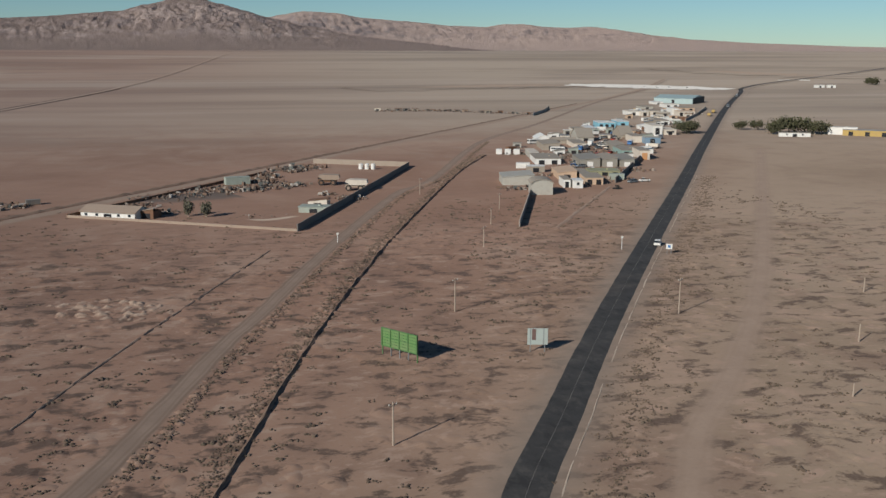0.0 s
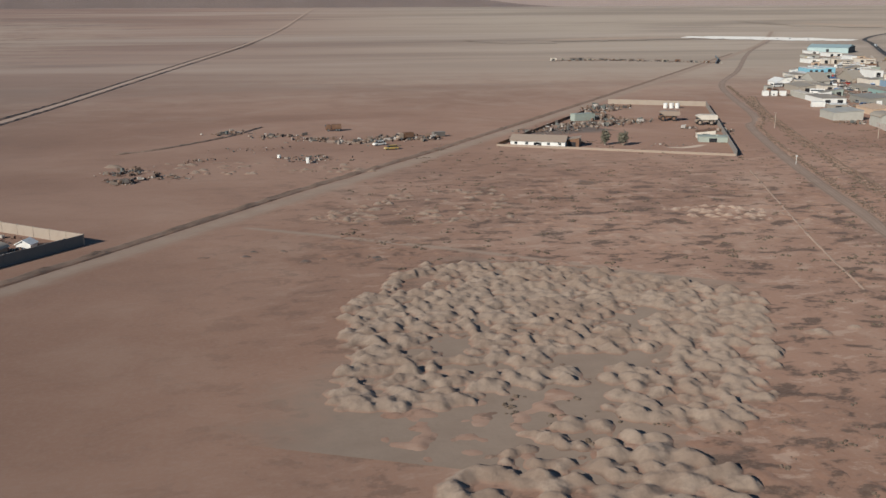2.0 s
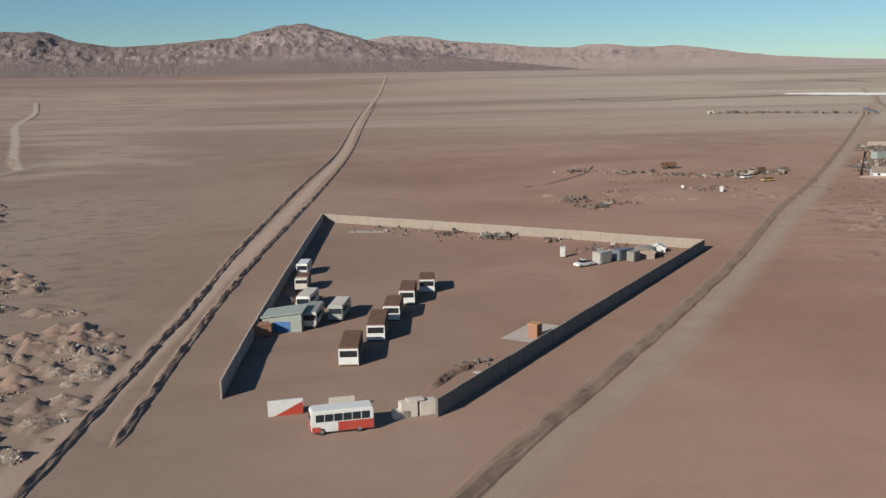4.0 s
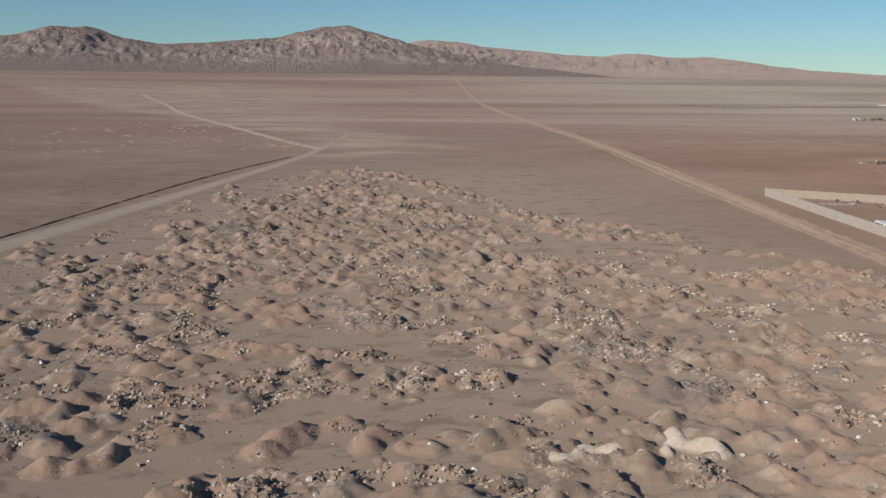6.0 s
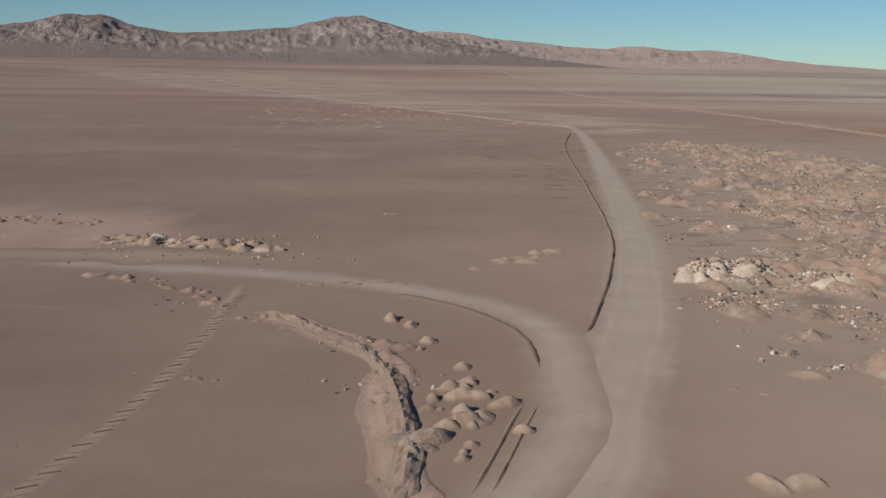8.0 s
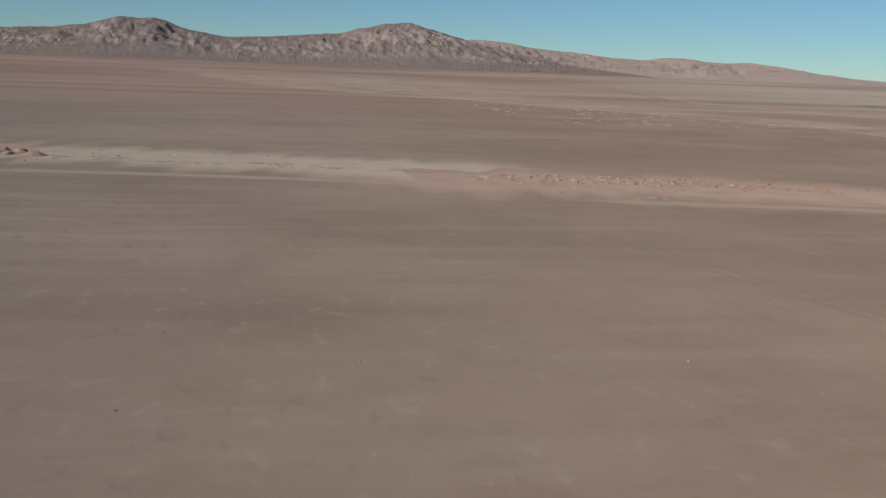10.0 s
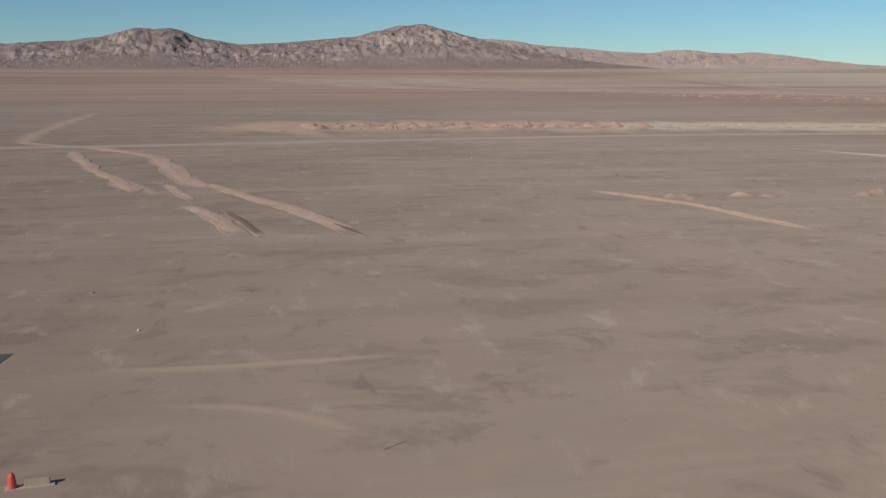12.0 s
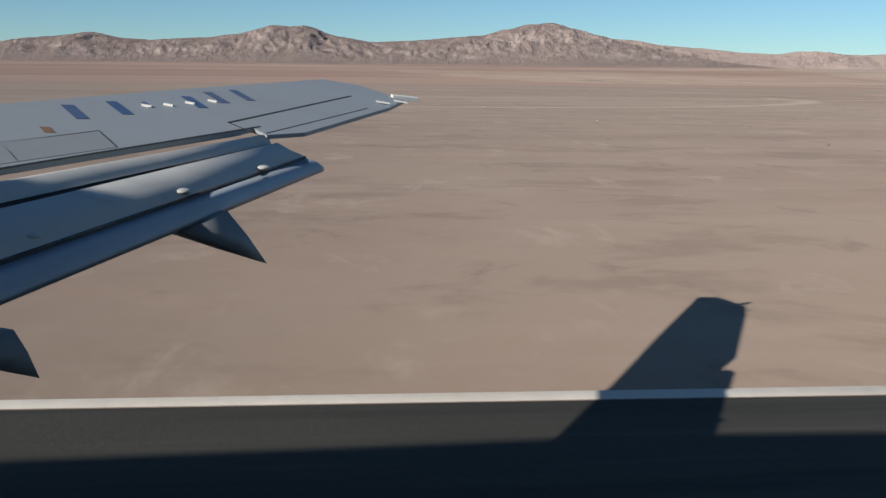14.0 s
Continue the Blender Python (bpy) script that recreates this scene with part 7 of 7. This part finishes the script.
def slab(name, outline, thick, material, lift=0.0, parent=plane, label="", drop=None):
    """A plate on the wing's upper plane; outline in x, y from the eye."""
    bm = bmesh.new()
    tops = []
    for i, (x, y) in enumerate(outline):
        d = drop[i] if drop else 0.0
        tops.append(bm.verts.new((x, y, wing_z(x, y) + lift - d)))
    lows = [bm.verts.new((v.co.x, v.co.y, v.co.z - thick)) for v in tops]
    bm.faces.new(tops)
    bm.faces.new(lows[::-1])
    n = len(tops)
    for i in range(n):
        bm.faces.new((tops[i], lows[i], lows[(i + 1) % n], tops[(i + 1) % n]))
    bmesh.ops.recalc_face_normals(bm, faces=bm.faces[:])
    return part(name, bm, material, parent, label)


def at(px, py, up=0.0):
    return (px, py, wing_z(px, py) + up)


def loft(name, lines, material, thick, parent=plane, label=""):
    """A skin through rows of points, given a thickness downward."""
    bm = bmesh.new()
    top = [[bm.verts.new(p) for p in row] for row in lines]
    low = [[bm.verts.new((p[0], p[1], p[2] - thick)) for p in row] for row in lines]
    nr, nc = len(lines), len(lines[0])
    for i in range(nr - 1):
        for j in range(nc - 1):
            bm.faces.new((top[i][j], top[i][j + 1], top[i + 1][j + 1], top[i + 1][j]))
            bm.faces.new((low[i][j], low[i + 1][j], low[i + 1][j + 1], low[i][j + 1]))
    ring = [(0, j) for j in range(nc)] + [(i, nc - 1) for i in range(1, nr)] + [(nr - 1, j) for j in range(nc - 2, -1, -1)] + [(i, 0) for i in range(nr - 2, 0, -1)]
    for (a, b), (c, d) in zip(ring, ring[1:] + ring[:1]):
        bm.faces.new((top[a][b], low[a][b], low[c][d], top[c][d]))
    bmesh.ops.recalc_face_normals(bm, faces=bm.faces[:])
    for f in bm.faces:
        f.smooth = True
    return part(name, bm, material, parent, label)


# main plate, from the leading edge back to the flap gap
slab("wing_panel", [(-3.1, -0.6), (-2.14, 1.0), (-1.10, 2.96), (-0.75, 3.65), (-0.23, 4.62), (-0.05, 4.65), (0.15, 4.45), (0.08, 4.19), (-0.23, 3.35), (-0.345, 3.20), (-0.395, 3.265), (-0.88, 2.30), (-1.29, 1.3), (-2.04, -0.6)], 0.014, ALU)
slab("tip_light", [(0.10, 4.47), (0.22, 4.53), (0.21, 4.56), (0.09, 4.50)], 0.02, WHITE, 0.01)
for x, y in ((0.02, 4.22), (0.10, 4.33)):
    slab("static_wick", [(x, y), (x + 0.06, y + 0.01), (x + 0.06, y + 0.02), (x, y + 0.015)], 0.006, WHITE, 0.012)


def seam(x0, y0, x1, y1, w=0.012, material=SEAM, name="panel_gap"):
    d = math.hypot(x1 - x0, y1 - y0)
    u, v = -(y1 - y0) / d * w / 2, (x1 - x0) / d * w / 2
    slab(name, [(x0 + u, y0 + v), (x1 + u, y1 + v), (x1 - u, y1 - v), (x0 - u, y0 - v)], 0.001, material, 0.0012)


seam(-0.48, 3.28, -0.09, 4.29, 0.010)
seam(-0.35, 3.22, -0.02, 4.05, 0.004)
seam(-0.48, 3.28, -0.33, 3.14, 0.006)
# spoiler panels
slab("spoiler", [(-1.42, 1.60), (-0.957, 2.553), (-0.788, 2.847), (-0.70, 2.70), (-0.895, 2.33), (-1.29, 1.42)], 0.001, sheet_paint("stained_spoiler_paint", (0.268, 0.276, 0.268), 0.5), 0.0012)
seam(-1.42, 1.60, -0.788, 2.847, 0.006)
seam(-0.788, 2.847, -0.70, 2.70, 0.004)
seam(-0.957, 2.553, -0.86, 2.40, 0.003)
# marking on the upper side as plain bars
for x, y, l in ((-0.932, 3.015, 1), (-0.841, 3.184, 1), (-0.765, 3.315, 0.45), (-0.658, 3.501, 1), (-0.605, 3.662, 1), (-0.53, 3.803, 1)):
    slab("marking_bar", [(x - 0.035 * l, y + 0.07 * l), (x + 0.055 * l, y - 0.075 * l), (x + 0.085 * l, y - 0.045 * l), (x - 0.005, y + 0.10 * l)], 0.001, NAVY, 0.0015)
slab("red_mark", [(-0.93, 2.77), (-0.90, 2.72), (-0.875, 2.735), (-0.905, 2.785)], 0.001, RUST, 0.0015)
for x, y in ((-0.755, 3.29), (-0.70, 3.37), (-0.645, 3.47), (-0.585, 3.58)):
    slab("vortex_tab", [(x - 0.012, y), (x + 0.02, y), (x + 0.02, y + 0.012), (x - 0.012, y + 0.012)], 0.006, WHITE, 0.006)

# plate closing the gap; its tone stands for shade in the recess
slab("wing_lower_skin", [(-0.43, 3.22), (-0.90, 2.29), (-1.31, 1.3), (-2.06, -0.6), (-3.0, -0.6), (-2.1, 1.0), (-1.1, 2.85), (-0.78, 3.25)], 0.006, sheet_paint("shaded_wing_skin", (0.26, 0.265, 0.26), 0.6), -0.015, label="grey skin toned as the shaded recess between wing and flap")
# flaps: two cambered leaves stepping down behind the wing


def flap_row(f_in, f_out, drop):
    """Points from the inner to the outer end, at fractions behind the gap."""
    return [(f_in[0] + (f_out[0] - f_in[0]) * k / 6, f_in[1] + (f_out[1] - f_in[1]) * k / 6, wing_z(f_in[0] + (f_out[0] - f_in[0]) * k / 6, f_in[1] + (f_out[1] - f_in[1]) * k / 6) - drop) for k in range(7)]


GAP = ((-1.80, 0.40), (-0.358, 3.27))
ROW_A = ((-1.72, 0.14), (-0.329, 3.18))
ROW_B = ((-1.63, -0.25), (-0.266, 3.13))
ROW_C = ((-1.645, -0.60), (-0.215, 3.192))
ROW_D = ((-1.675, -0.89), (-0.163, 3.275))


def between(p, q, t):
    return tuple(tuple(u + (v - u) * t for u, v in zip(a, b)) for a, b in zip(p, q))


loft("fore_flap", [flap_row(*GAP, 0.016), flap_row(*between(GAP, ROW_A, 0.4), 0.003), flap_row(*between(GAP, ROW_A, 0.93), 0.020)], FLAP, 0.025)
loft("main_flap", [flap_row(*ROW_A, 0.04), flap_row(*between(ROW_A, ROW_B, 0.35), 0.010), flap_row(*ROW_B, 0.018), flap_row(*between(ROW_B, ROW_C, 0.95), 0.045)], FLAP, 0.025)
loft("aft_flap", [flap_row(*ROW_C, 0.052), flap_row(*between(ROW_C, ROW_D, 0.5), 0.064), flap_row(*ROW_D, 0.09)], FLAPSHADE, 0.014, label="blue-grey shaded trailing flap")
seam(GAP[0][0], GAP[0][1] + 0.05, GAP[1][0] - 0.02, GAP[1][1] + 0.04, 0.010)
loft("flap_gap", [flap_row(*between(GAP, ROW_A, 0.93), 0.0235), flap_row(*ROW_A, 0.039)], SEAM, 0.001)
loft("flap_gap", [flap_row(*between(ROW_B, ROW_C, 0.93), 0.0425), flap_row(*ROW_C, 0.0515)], SEAM, 0.001)
for x, y in ((-0.325, 2.905), (-0.49, 2.515), (-0.705, 2.01)):
    bm = bmesh.new()
    bmesh.ops.create_uvsphere(bm, u_segments=14, v_segments=8, radius=1.0, matrix=Matrix.Translation(at(x, y, -0.035)) @ Matrix.Diagonal((0.022, 0.027, 0.008, 1)))
    for f in bm.faces:
        f.smooth = True
    part("hinge_cover", bm, FLAP, plane)



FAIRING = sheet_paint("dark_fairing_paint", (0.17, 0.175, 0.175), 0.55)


def fairing(root_a, root_b, tip, name="flap_fairing"):
    bm = bmesh.new()
    a, b, t = Vector(root_a), Vector(root_b), Vector(tip)
    side = Vector((0.035, -0.02, 0))
    v = [bm.verts.new(p) for p in (a - side, a + side, b + side, b - side)]
    m = [bm.verts.new(p) for p in (a.lerp(t, 0.55) - side * 0.7, a.lerp(t, 0.55) + side * 0.7, b.lerp(t, 0.45) + side * 0.7, b.lerp(t, 0.45) - side * 0.7)]
    e = bm.verts.new(t)
    for i in range(4):
        j = (i + 1) % 4
        bm.faces.new((v[i], v[j], m[j], m[i]))
        bm.faces.new((m[i], m[j], e))
    bm.faces.new(v[::-1])
    bmesh.ops.recalc_face_normals(bm, faces=bm.faces[:])
    for f in bm.faces:
        f.smooth = True
    return part(name, bm, FAIRING, plane, "grey pointed flap track fairing")


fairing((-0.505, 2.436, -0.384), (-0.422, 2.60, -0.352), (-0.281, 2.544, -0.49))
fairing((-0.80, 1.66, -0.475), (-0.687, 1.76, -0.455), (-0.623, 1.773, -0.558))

# body of the aircraft beside the eye
bm = bmesh.new()
rings = []
for s, r, dz in ((-12.4, 0.05, 0.25), (-12.0, 0.55, 0.3), (-10.4, 1.15, 0.5), (-8.0, 1.45, 0.68), (-4.8, 1.6, 0.8), (0.0, 1.66, 0.84), (6.0, 1.60, 0.8), (10.0, 1.2, 1.1), (13.5, 0.6, 1.5), (14.5, 0.2, 1.7)):
    cx, cy = s * 0.9985, -s * 0.0552 - 1.78
    rings.append([bm.verts.new((cx, cy + r * math.cos(k * math.pi / 14), dz + r * math.sin(k * math.pi / 14))) for k in range(28)])
for ra, rb in zip(rings, rings[1:]):
    for k in range(28):
        bm.faces.new((ra[k], ra[(k + 1) % 28], rb[(k + 1) % 28], rb[k]))
bm.faces.new(rings[0])
bm.faces.new(rings[-1][::-1])
bmesh.ops.recalc_face_normals(bm, faces=bm.faces[:])
for f in bm.faces:
    f.smooth = True
part("fuselage", bm, WHITE, plane, "white rounded fuselage")
